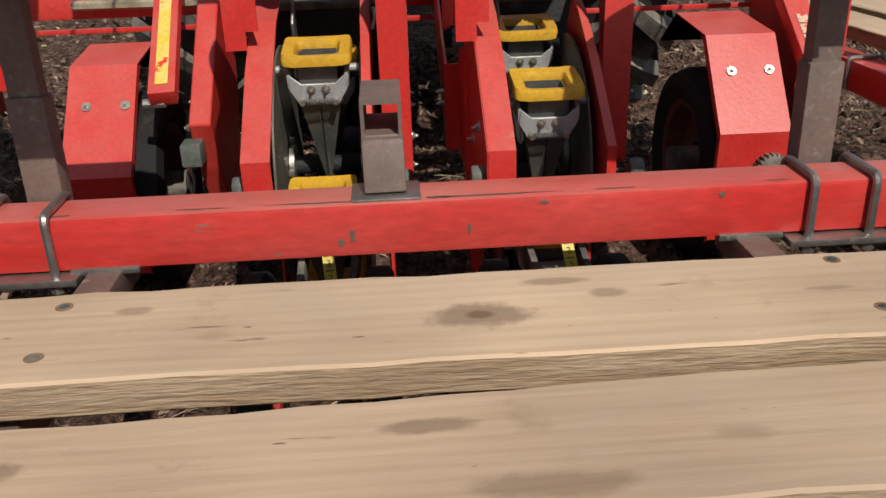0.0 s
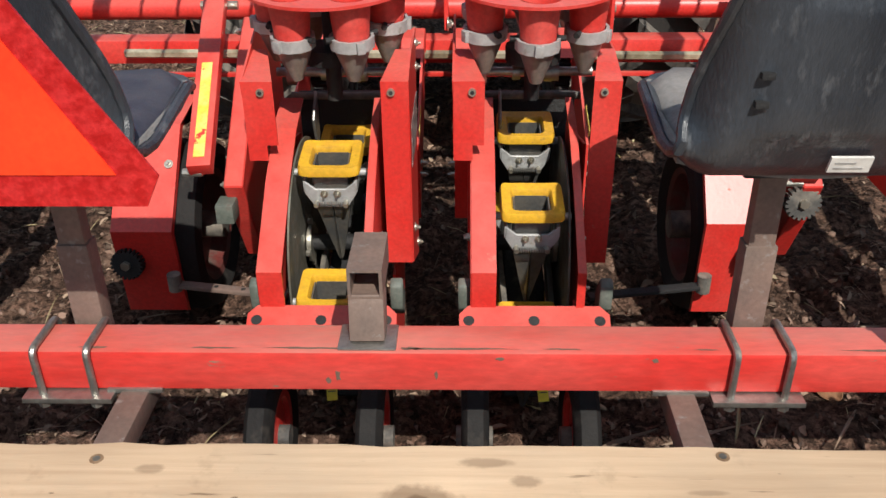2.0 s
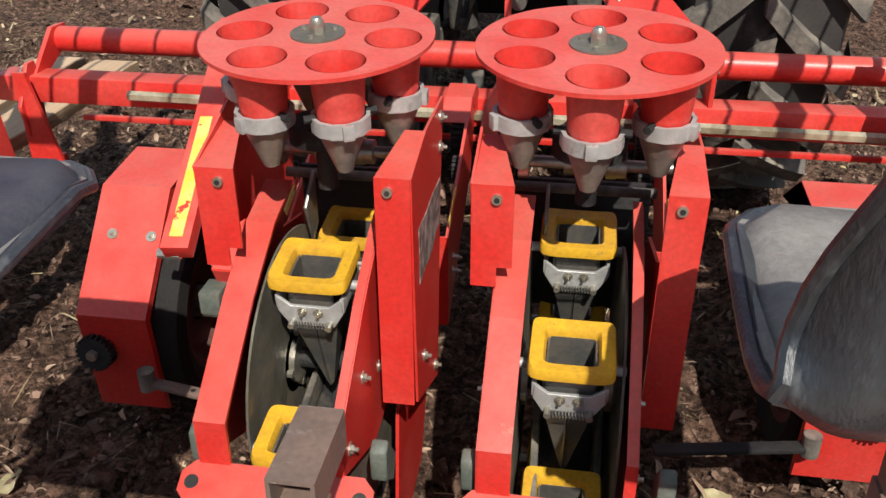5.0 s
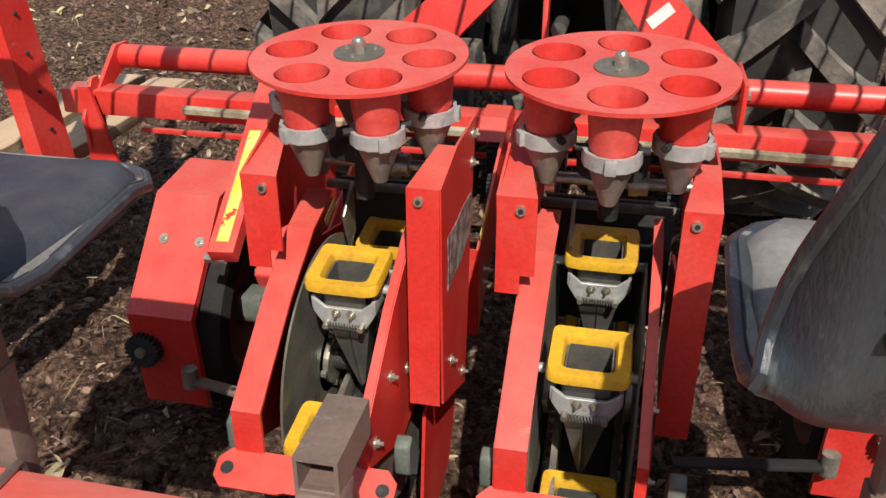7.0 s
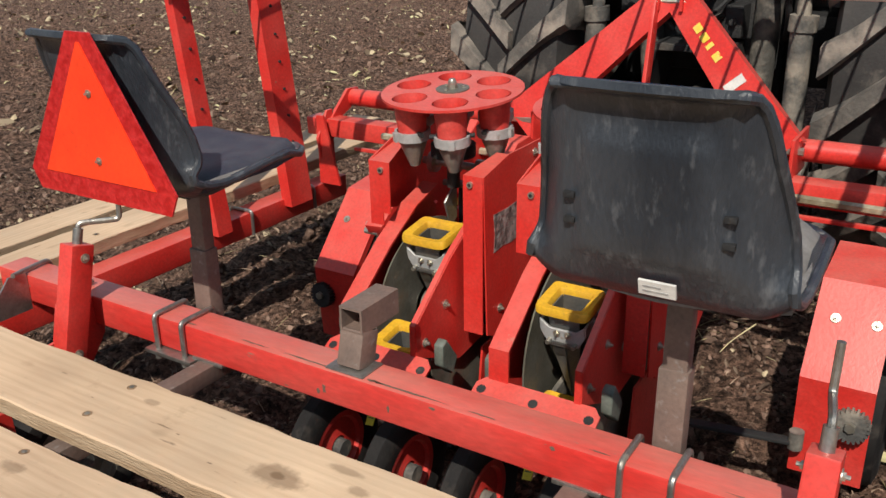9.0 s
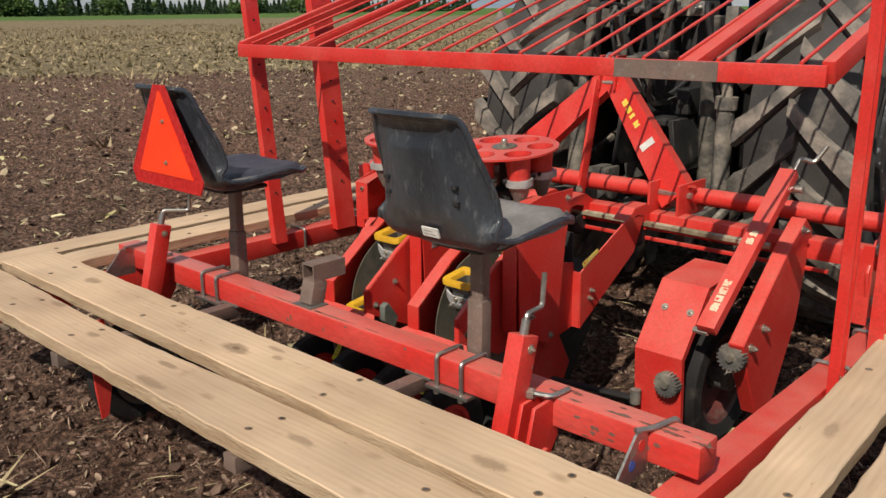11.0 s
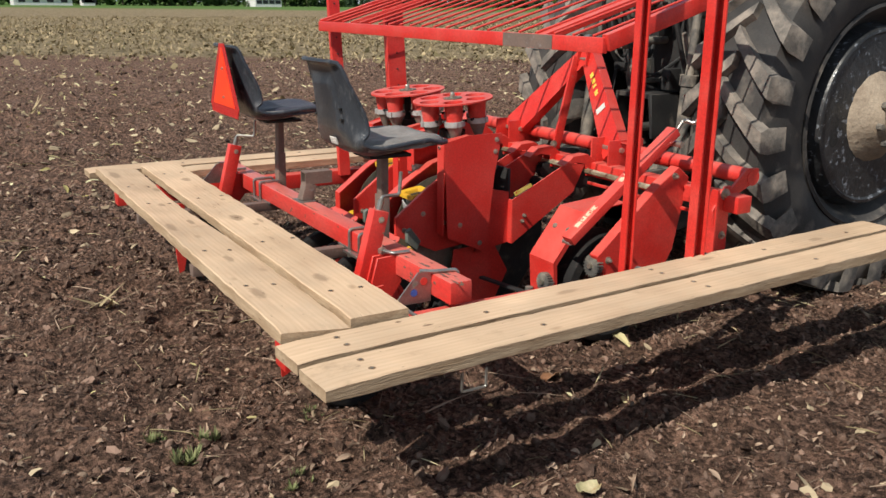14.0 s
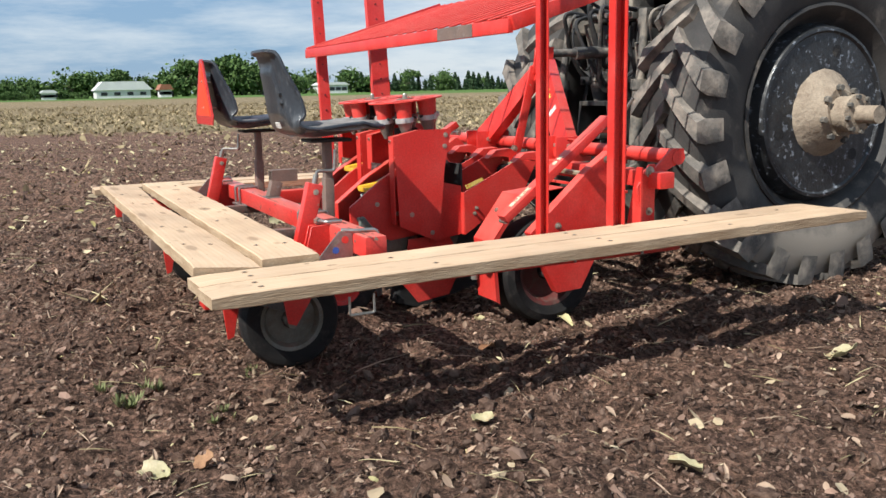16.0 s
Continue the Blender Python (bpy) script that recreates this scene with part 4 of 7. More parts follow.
# ---- walking planks round the frame ----
def plank(length, width, thick, at, turn, label, seed, nails=(), tilt=0.0, bow=None, wood=None):
    """Length along its own x, its corner at the origin; chamfered, with a slightly wavy edge."""
    rng = random.Random(seed)
    bm = NB()
    n = 44
    rings = []
    c = 0.003
    for k in range(n + 1):
        x = length * k / n
        a, b = rng.uniform(-1, 1) * 0.0032, rng.uniform(-1, 1) * 0.0032
        w = width - (bow[0] * math.exp(-((x - bow[1]) / bow[2]) ** 2) if bow else 0.0)
        e = 0.004 if k in (0, n) else 0.0
        sec = [(a + c, e), (w + b - c, e), (w + b, c + e), (w + b, thick - c - e), (w + b - c, thick - e), (a + c, thick - e), (a, thick - c - e), (a, c + e)]
        rings.append([bm.verts.new((x, y, z)) for y, z in sec])
    for r1, r2 in zip(rings, rings[1:]):
        for k in range(8):
            bm.faces.new((r1[k], r1[(k + 1) % 8], r2[(k + 1) % 8], r2[k]))
    bm.faces.new(rings[0])
    bm.faces.new(rings[-1][::-1])
    me = finish(bm, True, 30)
    me.materials.append(wood or M_WOOD)
    me.materials.append(M_SAWN)
    for f in me.polygons:
        if abs(f.normal.z) < 0.4:
            f.material_index = 1
    ob = new("plank", me)
    ob.matrix_basis = pose(*at, tilt, 0, turn)
    tagged(ob, label, "plank", "walking planks")
    for u, v in nails:
        b2 = NB()
        rod(b2, (u, v, thick - 0.002), (u, v, thick + 0.0015), 0.0052, 14)
        rod(b2, (u, v, thick - 0.001), (u, v, thick + 0.0025), 0.003, 8)
        me2 = finish(b2)
        me2.materials.append(M_DIRTYSTEEL)
        nb = new("screw", me2)
        nb.parent = ob
        b2 = NB()
        rod(b2, (u, v, thick - 0.003), (u, v, thick + 0.0006), 0.0095, 14)
        me2 = finish(b2)
        me2.materials.append(M_KNOT)
        nb = new("screw_hole", me2)
        nb.parent = ob
    return ob


TH = 0.040
outer = plank(2.69, 0.203, TH, (-1.385, 0.548, 0.466), 0.22, "weathered pine plank at the rear outer edge", 1,
              [(0.55, 0.05), (0.55, 0.14), (0.95, 0.05), (0.95, 0.14), (1.80, 0.05), (1.80, 0.14), (2.25, 0.05), (2.25, 0.14)], -6.0, (0.030, 0.95, 0.55), wood=M_WOODROUGH)
inner = plank(2.66, 0.186, TH, (-1.375, 0.773, 0.464), -0.05, "weathered pine plank beside the red rear beam, knotted and stained", 2,
              [(0.943, 0.153), (0.949, 0.047), (1.785, 0.167), (1.783, 0.052), (2.43, 0.14), (2.42, 0.045), (0.30, 0.14), (0.31, 0.05)], wood=M_WOODSTAINED)
plank(2.66, 0.140, TH, (1.457, 0.545, 0.440), 92.7, "weathered pine side plank, inner of a pair", 3,
      [(0.16, 0.04), (0.16, 0.10), (0.62, 0.05), (1.35, 0.05), (1.35, 0.10), (1.9, 0.06), (2.4, 0.05)], wood=M_WOODSIDE)
plank(2.66, 0.150, TH, (1.648, 0.54, 0.446), 92.7, "weathered pine side plank at the outer edge", 4,
      [(0.15, 0.05), (0.15, 0.11), (0.70, 0.06), (1.37, 0.05), (1.37, 0.11), (1.95, 0.06)])
plank(2.15, 0.145, TH, (-1.225, 0.995, 0.440), 90.6, "weathered pine side plank, inner of a pair", 5, [(0.5, 0.05), (1.2, 0.08), (1.9, 0.05)])
plank(2.64, 0.150, TH, (-1.415, 0.52, 0.440), 90.6, "weathered pine side plank at the outer edge", 6, [(0.5, 0.05), (1.2, 0.08), (1.9, 0.05)])


def stain(x, y, z, rx, ry, seed):
    rng = random.Random(seed)
    bm = NB()
    n = 22
    pts = [(x + math.cos(2 * math.pi * k / n) * rx * rng.uniform(0.55, 1.25), y + math.sin(2 * math.pi * k / n) * ry * rng.uniform(0.45, 1.3)) for k in range(n)]
    c = bm.verts.new((x, y, z))
    vs = [bm.verts.new((u, v, z)) for u, v in pts]
    for k in range(n):
        bm.faces.new((c, vs[k], vs[(k + 1) % n]))
    return bm


# ---- the planter's frame ----
frame_thing = thing("transplanter_frame", (0, 1.2, 0.0), "red painted steel frame of a field transplanter, paint worn in places", "machine frame")
BY0, BY1, BZ0, BZ1 = 1.144, 1.224, 0.448, 0.522
bm = NB()
box(bm, (-1.205, BY0, BZ0), (1.205, BY1, BZ1), 0.008)
rear_beam = part("rear_beam", bm, M_BEAM, frame_thing, "worn red square beam with bare spots")
# paint rubbed off along the top edge
for x, rx, ry, seed in ((-0.17, 0.075, 0.006, 1), (-0.33, 0.040, 0.004, 2), (0.06, 0.090, 0.005, 3), (0.22, 0.030, 0.004, 4), (-0.52, 0.022, 0.005, 5), (0.70, 0.050, 0.005, 6), (0.44, 0.018, 0.004, 7), (-0.02, 0.020, 0.008, 8)):
    part("paint_scuff", stain(x, BY0 + 0.012, BZ1 + 0.0007, rx, ry * 0.55, seed), M_SCUFF, rear_beam)
# the right end is rubbed bare in many small patches
rngb = random.Random(77)
for k in range(16):
    x = rngb.choice((0.88, 0.985, 1.0, 1.12)) + rngb.gauss(0, 0.028)
    part("paint_scuff", stain(x, rngb.uniform(BY0 + 0.016, BY1 - 0.016), BZ1 + 0.0006 + k * 0.00002, rngb.uniform(0.008, 0.030), rngb.uniform(0.002, 0.007), 100 + k), M_RUBBED, rear_beam)
# chips on the beam's rear face
for x, z, w, h in ((-0.135, 0.478, 0.005, 0.012), (-0.150, 0.470, 0.004, 0.006), (0.02, 0.480, 0.003, 0.008), (0.36, 0.510, 0.006, 0.004), (-0.62, 0.480, 0.005, 0.004), (0.12, 0.512, 0.008, 0.003), *((rngb.choice((0.90, 0.985, 1.10)) + rngb.gauss(0, 0.02), rngb.uniform(0.456, 0.512), rngb.uniform(0.003, 0.014), rngb.uniform(0.003, 0.010)) for _ in range(9))):
    bm = NB()
    rngc = random.Random(int(x * 1000) + 5000)
    prism(bm, [(x + math.cos(a) * w * rngc.uniform(0.5, 1.2), z + math.sin(a) * h * rngc.uniform(0.5, 1.2)) for a in (2 * math.pi * k / 9 for k in range(9))], BY0 - 0.0008, BY0 + 0.0005, "y")
    part("paint_chip", bm, M_SCUFF if x < 0.8 else M_RUBBED, rear_beam)

bm = NB()
bar(bm, (-0.088, 1.189, BZ1), (-0.089, 1.210, 0.596), 0.056, 0.052, (0, 1, 0), 0.004)
stub = part("receiver_post", bm, M_RUST, frame_thing, "brown bare steel post")
bm = NB()
# hollow square receiver tube, open to the rear
square_tube(bm, (-0.116, 1.183, 0.595), (-0.062, 1.306, 0.648), 0.005)
part("receiver_tube", bm, M_RUST, frame_thing, "brown open square receiver tube")
bm = NB()
box(bm, (-0.134, 1.150, BZ1 - 0.001), (-0.042, 1.219, BZ1 + 0.004), 0.003)
part("weld_plate", bm, M_STEEL, frame_thing)

for s in (-1, 1):
    # seat clamps: two bent bolts and a plate below
    for dx in (0.0, 0.084):
        bm = NB()
        x = s * (0.482 + dx) + (0.0 if s > 0 else -0.042)
        sweep(bm, rounded([(x, BY0 - 0.008, BZ0 - 0.026), (x, BY0 - 0.008, BZ1 + 0.007), (x, BY1 + 0.008, BZ1 + 0.007), (x, BY1 + 0.008, BZ0 - 0.02)], 0.014), 0.006, 8)
        part("clamp_bolt", bm, M_STEEL, frame_thing, "bent steel clamp bolt")
    bm = NB()
    xc = s * 0.524 + (0.0 if s > 0 else -0.042)
    box(bm, (xc - 0.072, BY0 - 0.022, BZ0 - 0.012), (xc + 0.072, BY1 + 0.02, BZ0 - 0.002), 0.002)
    for dx in (-0.042, 0.042):
        rod(bm, (xc + dx, BY0 - 0.008, BZ0 - 0.024), (xc + dx, BY0 - 0.008, BZ0 - 0.011), 0.010, 6)
    part("clamp_plate", bm, M_STEEL, frame_thing, "flat grey clamp plate")
    # brown struts that carry the planks
    bm = NB()
    xs0 = 0.405 if s > 0 else -0.462
    bar(bm, (xs0, BY1 - 0.01, BZ0 - 0.022), (xs0, 0.56, 0.432), 0.045, 0.040, (0, 0, 1), 0.003)
    part("plank_support", bm, M_RUST, frame_thing, "brown square steel tube")
    bm = NB()
    box(bm, (xs0 - 0.045, BY0 - 0.003, BZ0 - 0.006), (xs0 + 0.045, BY1, BZ0 + 0.004), 0.003)
    part("weld_seam", bm, M_STEEL, frame_thing)
    # slanted screw jack beside the beam
    shift = 0.0 if s > 0 else -0.035
    jx = s * 0.775 + shift
    bm = NB()
    m = pose(jx, 1.055, 0.44, -15, 0, 0)
    box(bm, (-0.023, -0.029, -0.10), (0.023, 0.029, 0.235), 0.004, m)
    jack = part("screw_jack", bm, M_RED, frame_thing, "slanted red box of a depth screw jack")
    bm = NB()
    p0 = m @ Vector((0, 0, 0.235))
    d = (m.to_3x3() @ Vector((0, 0, 1))).normalized()
    rod(bm, p0, p0 + d * 0.035, 0.011, 10)
    a = p0 + d * 0.035
    hx = -0.012 if s > 0 else 0.05
    sweep(bm, rounded([a - d * 0.01, a + d * 0.012, a + Vector((hx, 0.075, 0.008)), a + Vector((hx, 0.082, 0.088))], 0.012), 0.0065, 8)
    part("crank_handle", bm, M_STEEL, jack, "bent steel crank handle")
    bolts(jack, [(m @ Vector((q * 0.023, 0.005, zz)), (q, 0, 0), 0.007, 0.006) for zz in (0.205, -0.02) for q in (-1, 1)])
    # hinge plates that hold the jack
    for dx in (0.062, 0.028):
        bm = NB()
        x = s * (0.775 + dx) + shift
        prism(bm, [(1.075, 0.515), (1.165, 0.520), (1.165, 0.42), (1.12, 0.36), (1.04, 0.335), (1.045, 0.40)], x - 0.005, x + 0.005, "x", 0.001)
        part("hinge_plate", bm, M_RED, frame_thing)
    bm = NB()
    sweep(bm, rounded([(s * 0.800 + shift, 1.115, 0.530), (s * 0.848 + shift, 1.130, 0.530), (s * 0.852 + shift, 1.190, 0.530)], 0.015), 0.0065, 8)
    part("hinge_pin", bm, M_STEEL, frame_thing)
    for p, q, rr in (((s * 0.78 + shift, 1.105, 0.528), (s * 0.81 + shift, 1.115, 0.530), 0.014), ((s * 0.79 + shift, 1.06, 0.385), (s * 0.85 + shift, 1.06, 0.385), 0.013)):
        bm = NB()
        rod(bm, p, q, rr, 6)
        part("hinge_nut", bm, M_ZINC, frame_thing)
    # galvanised bracket at the beam's end
    bm = NB()
    prism(bm, [(1.005, 0.430), (1.142, 0.430), (1.142, 0.530), (1.095, 0.530)], s * 1.085 - 0.003, s * 1.085 + 0.003, "x")
    brk = part("bracket", bm, M_STEEL, frame_thing, "grey galvanised triangular bracket")
    bm = NB()
    rod(bm, (s * 1.0885, 1.115, 0.500), (s * 1.0895, 1.115, 0.500), 0.013, 18)
    part("sight_hole", bm, M_RED, brk)
    bm = NB()
    rod(bm, (s * 1.0885, 1.080, 0.466), (s * 1.0895, 1.080, 0.466), 0.012, 18)
    part("round_sticker", bm, M_BLUESTICK, brk)
    bm = NB()
    sweep(bm, rounded([(s * 1.078, 1.105, 0.534), (s * 1.095, 1.145, 0.530), (s * 1.11, 1.228, 0.530), (s * 1.11, 1.233, 0.46)], 0.02), 0.0065, 8)
    part("tie_bolt", bm, M_STEEL, frame_thing)
    # side rail under the planks, with the two posts of the rack
    bm = NB()
    box(bm, (s * 1.175 - 0.04, 0.60, 0.345), (s * 1.175 + 0.04, 2.50, 0.425), 0.006)
    rail = part("side_rail", bm, M_RED, frame_thing, "red square side rail")
    for yy in (1.03, 1.98, 2.30):
        bm = NB()
        sweep(bm, rounded([(s * 1.175 - 0.048, yy, 0.35), (s * 1.175 - 0.048, yy, 0.432), (s * 1.175 + 0.048, yy, 0.432), (s * 1.175 + 0.048, yy, 0.35)], 0.012), 0.006, 8)
        part("clamp_bolt", bm, M_STEEL, rail)
    # posts: folded channel with lips
    for yy, ww, dd in (((1.826, 0.038, 0.028), (2.157, 0.058, 0.040)) if s > 0 else ((1.838, 0.062, 0.032), (2.205, 0.110, 0.042))):
        bm = NB()
        xo = s * 1.235
        t = 0.005
        top = 1.95
        a, b, c, d = xo - dd / 2, xo + dd / 2, yy - ww / 2, yy + ww / 2
        prism(bm, [(a, c), (b, c), (b, c + t), (a + t, c + t), (a + t, d - t), (b, d - t), (b, d), (a, d)], 0.40, top, "z")
        if s < 0:
            bmesh.ops.transform(bm, matrix=Matrix.Translation((2 * xo, 0, 0)) @ Matrix.Diagonal((-1, 1, 1, 1)), verts=bm.verts)
        post = part("rack_post", bm, M_RED, frame_thing, "tall red folded channel post")
        xw = xo - s * dd / 2
        for zz in np.arange(0.62, 1.9, 0.09):
            bm = NB()
            rod(bm, (xw - 0.0006, yy, zz), (xw + 0.0056, yy, zz) if s < 0 else (xw + 0.0006, yy, zz), 0.0045, 10)
            part("post_hole", bm, M_DARK, post)
        bm = NB()
        hexbolt(bm, (xo + s * 0.005, yy + 0.02, 0.455), (s, 0, 0), 0.009, 0.02)
        part("bolt", bm, M_ZINC, post)
        if s < 0:
            # these two lean outwards
            tilt_out = Matrix(((1, 0, -0.113, 0.11 + 0.113 * 0.43), (0, 1, 0, 0), (0, 0, 1, 0), (0, 0, 0, 1)))
            for o in (post, *post.children):
                o.data.transform(tilt_out)

# front toolbar with the round pipe above it
bm = NB()
box(bm, (-1.22, 2.395, 0.595), (1.205, 2.470, 0.660), 0.006)
part("toolbar", bm, M_RED, frame_thing, "red square front toolbar")
bm = NB()
rod(bm, (-1.12, 2.55, 0.711), (1.135, 2.55, 0.711), 0.032, 24)
part("round_pipe", bm, M_RED, frame_thing, "red round pipe above the toolbar")
for s in (-1, 1):
    bm = NB()
    prism(bm, [(2.40, 0.645), (2.46, 0.645), (2.585, 0.70), (2.58, 0.745), (2.52, 0.748)], s * 1.125 - 0.006, s * 1.125 + 0.006, "x", 0.001)
    part("end_plate", bm, M_RED, frame_thing)
    bm = NB()
    prism(bm, [(2.37, 0.44), (2.43, 0.44), (2.43, 0.69), (2.40, 0.69), (2.34, 0.60)], s * 1.13 - 0.005, s * 1.13 + 0.005, "x", 0.001)
    prism(bm, [(s * 1.05, 0.43), (s * 1.14, 0.43), (s * 1.14, 0.68), (s * 1.11, 0.68)], 2.355, 2.365, "y")
    part("gusset_plate", bm, M_RED, frame_thing)
    bolts(frame_thing, [((s * 1.137, 2.40, 0.66), (s, 0, 0), 0.014, 0.012), ((s * 1.137, 2.40, 0.50), (s, 0, 0), 0.010, 0.01)])
bm = NB()
rod(bm, (-0.863, 2.372, 0.632), (0.82, 2.372, 0.620), 0.0125, 6)
part("hexagonal_shaft", bm, M_SHAFT, frame_thing, "greasy hexagonal steel drive shaft")
bm = NB()
box(bm, (-1.0, 2.385, 0.560), (1.0, 2.400, 0.572), 0.002)
part("shaft_rail", bm, M_RED, frame_thing)
# three-point mast
APEX = Vector((0.045, 2.59, 1.105))
for foot, label in ((Vector((0.405, 2.468, 0.735)), "red mast leg with yellow lettering and a white sticker"), (Vector((-0.365, 2.468, 0.735)), "red mast leg")):
    bm = NB()
    top = APEX + Vector((0.02 if foot.x > 0 else -0.02, 0, 0))
    n = (foot - top).normalized()
    m, ln = frame_between(top - n * 0.03, foot + n * 0.03, (0, -1, 0.15))
    ends = []
    for half, zz in ((0.040, 0.0), (0.066, ln)):
        ends.append([bm.verts.new(m @ Vector((u, v, zz))) for u, v in ((-half, 0.006), (half, 0.006), (half, -0.05), (half - 0.006, -0.05), (half - 0.006, -0.006), (0.006 - half, -0.006), (0.006 - half, -0.05), (-half, -0.05))])
    for k in range(8):
        bm.faces.new((ends[0][k], ends[0][(k + 1) % 8], ends[1][(k + 1) % 8], ends[1][k]))
    bm.faces.new(ends[0][::-1])
    bm.faces.new(ends[1])
    leg = part("mast_leg", bm, M_RED, frame_thing, label)
    if foot.x > 0:
        for k in range(4):
            bm = NB()
            box(bm, (-0.012, 0.0065, 0.13 + k * 0.034), (0.012, 0.0085, 0.13 + k * 0.034 + (0.024 if k != 2 else 0.014)), 0.0, m)
            part("lettering_bar", bm, M_YSTICK, leg)
        bm = NB()
        box(bm, (-0.031, 0.0065, 0.325), (0.031, 0.0085, 0.352), 0.0, m)
        part("white_sticker", bm, M_STICKER, leg)
    bm = NB()
    box(bm, (foot.x - 0.062, 2.40, 0.65), (foot.x - 0.052, 2.60, 0.77), 0.002)
    part("mast_foot", bm, M_RED, frame_thing)
    bm = NB()
    box(bm, (foot.x + 0.052, 2.40, 0.65), (foot.x + 0.062, 2.60, 0.77), 0.002)
    part("mast_foot", bm, M_RED, frame_thing)
    bm = NB()
    rod(bm, (foot.x - 0.076, 2.468, 0.725), (foot.x + 0.076, 2.468, 0.725), 0.012, 6)
    part("bolt", bm, M_ZINC, frame_thing)
bm = NB()
bar(bm, APEX + Vector((-0.04, -0.02, 0)), (0.016, 2.455, 0.67), 0.012, 0.045, (0, 1, 0), 0.002)
part("mast_strut", bm, M_RED, frame_thing)
bm = NB()
rod(bm, APEX + Vector((-0.075, 0, -0.01)), APEX + Vector((0.075, 0, -0.01)), 0.011, 8)
part("pivot_pin", bm, M_ZINC, frame_thing)
bm = NB()
hexbolt(bm, (0.02, 2.44, 0.692), (1, 0, 0), 0.012, 0.01)
part("bolt", bm, M_ZINC, frame_thing)
for dx in (-0.035, 0.035):
    bm = NB()
    prism(bm, [(2.56, 1.07), (2.63, 1.07), (2.64, 1.20), (2.575, 1.20)], APEX.x + dx - 0.005, APEX.x + dx + 0.005, "x", 0.001)
    part("top_link_ear", bm, M_RED, frame_thing)
bm = NB()
lathe(bm, [(0.024, -0.018), (0.036, -0.018), (0.036, 0.018), (0.024, 0.018)], 24, pose(APEX.x, 2.61, 1.175, 0, 90, 0), True)
part("top_link_ball", bm, M_STEEL, frame_thing)

# sloping tray rack of thin rods
R0, R1 = Vector((0, 1.742, 1.225)), Vector((0, 2.62, 1.50))
bm = NB()
box(bm, (-1.178, 1.728, 1.196), (1.165, 1.750, 1.246), 0.003)
rear_rail = part("rack_rail", bm, M_RED, frame_thing, "red flat rail of the tray rack")
bm = NB()
box(bm, (0.60, 1.7255, 1.197), (0.90, 1.7275, 1.245), 0.0)
part("rust_patch", bm, M_RUST, rear_rail, "brown scuffed patch with blue paint traces")
bm = NB()
box(bm, (-1.175, 2.61, 1.475), (1.175, 2.635, 1.51), 0.003)
part("rack_rail", bm, M_RED, frame_thing)
for x, wd, hh in ((-1.165, 0.03, 0.055), (1.165, 0.03, 0.055), (-0.80, 0.045, 0.03), (0.81, 0.045, 0.03)):
    bm = NB()
    bar(bm, R0 + Vector((x, 0, 0.004)), R1 + Vector((x, 0, 0)), wd, hh, (0, 0, 1), 0.003)
    part("rack_side", bm, M_RED, frame_thing)
for k in range(22):
    x = -1.10 + k * 2.2 / 21
    bm = NB()
    rod(bm, R0 + Vector((x, 0, 0.024)), R1 + Vector((x, 0, 0.012)), 0.005, 8)
    part("rack_rod", bm, M_RED, frame_thing)


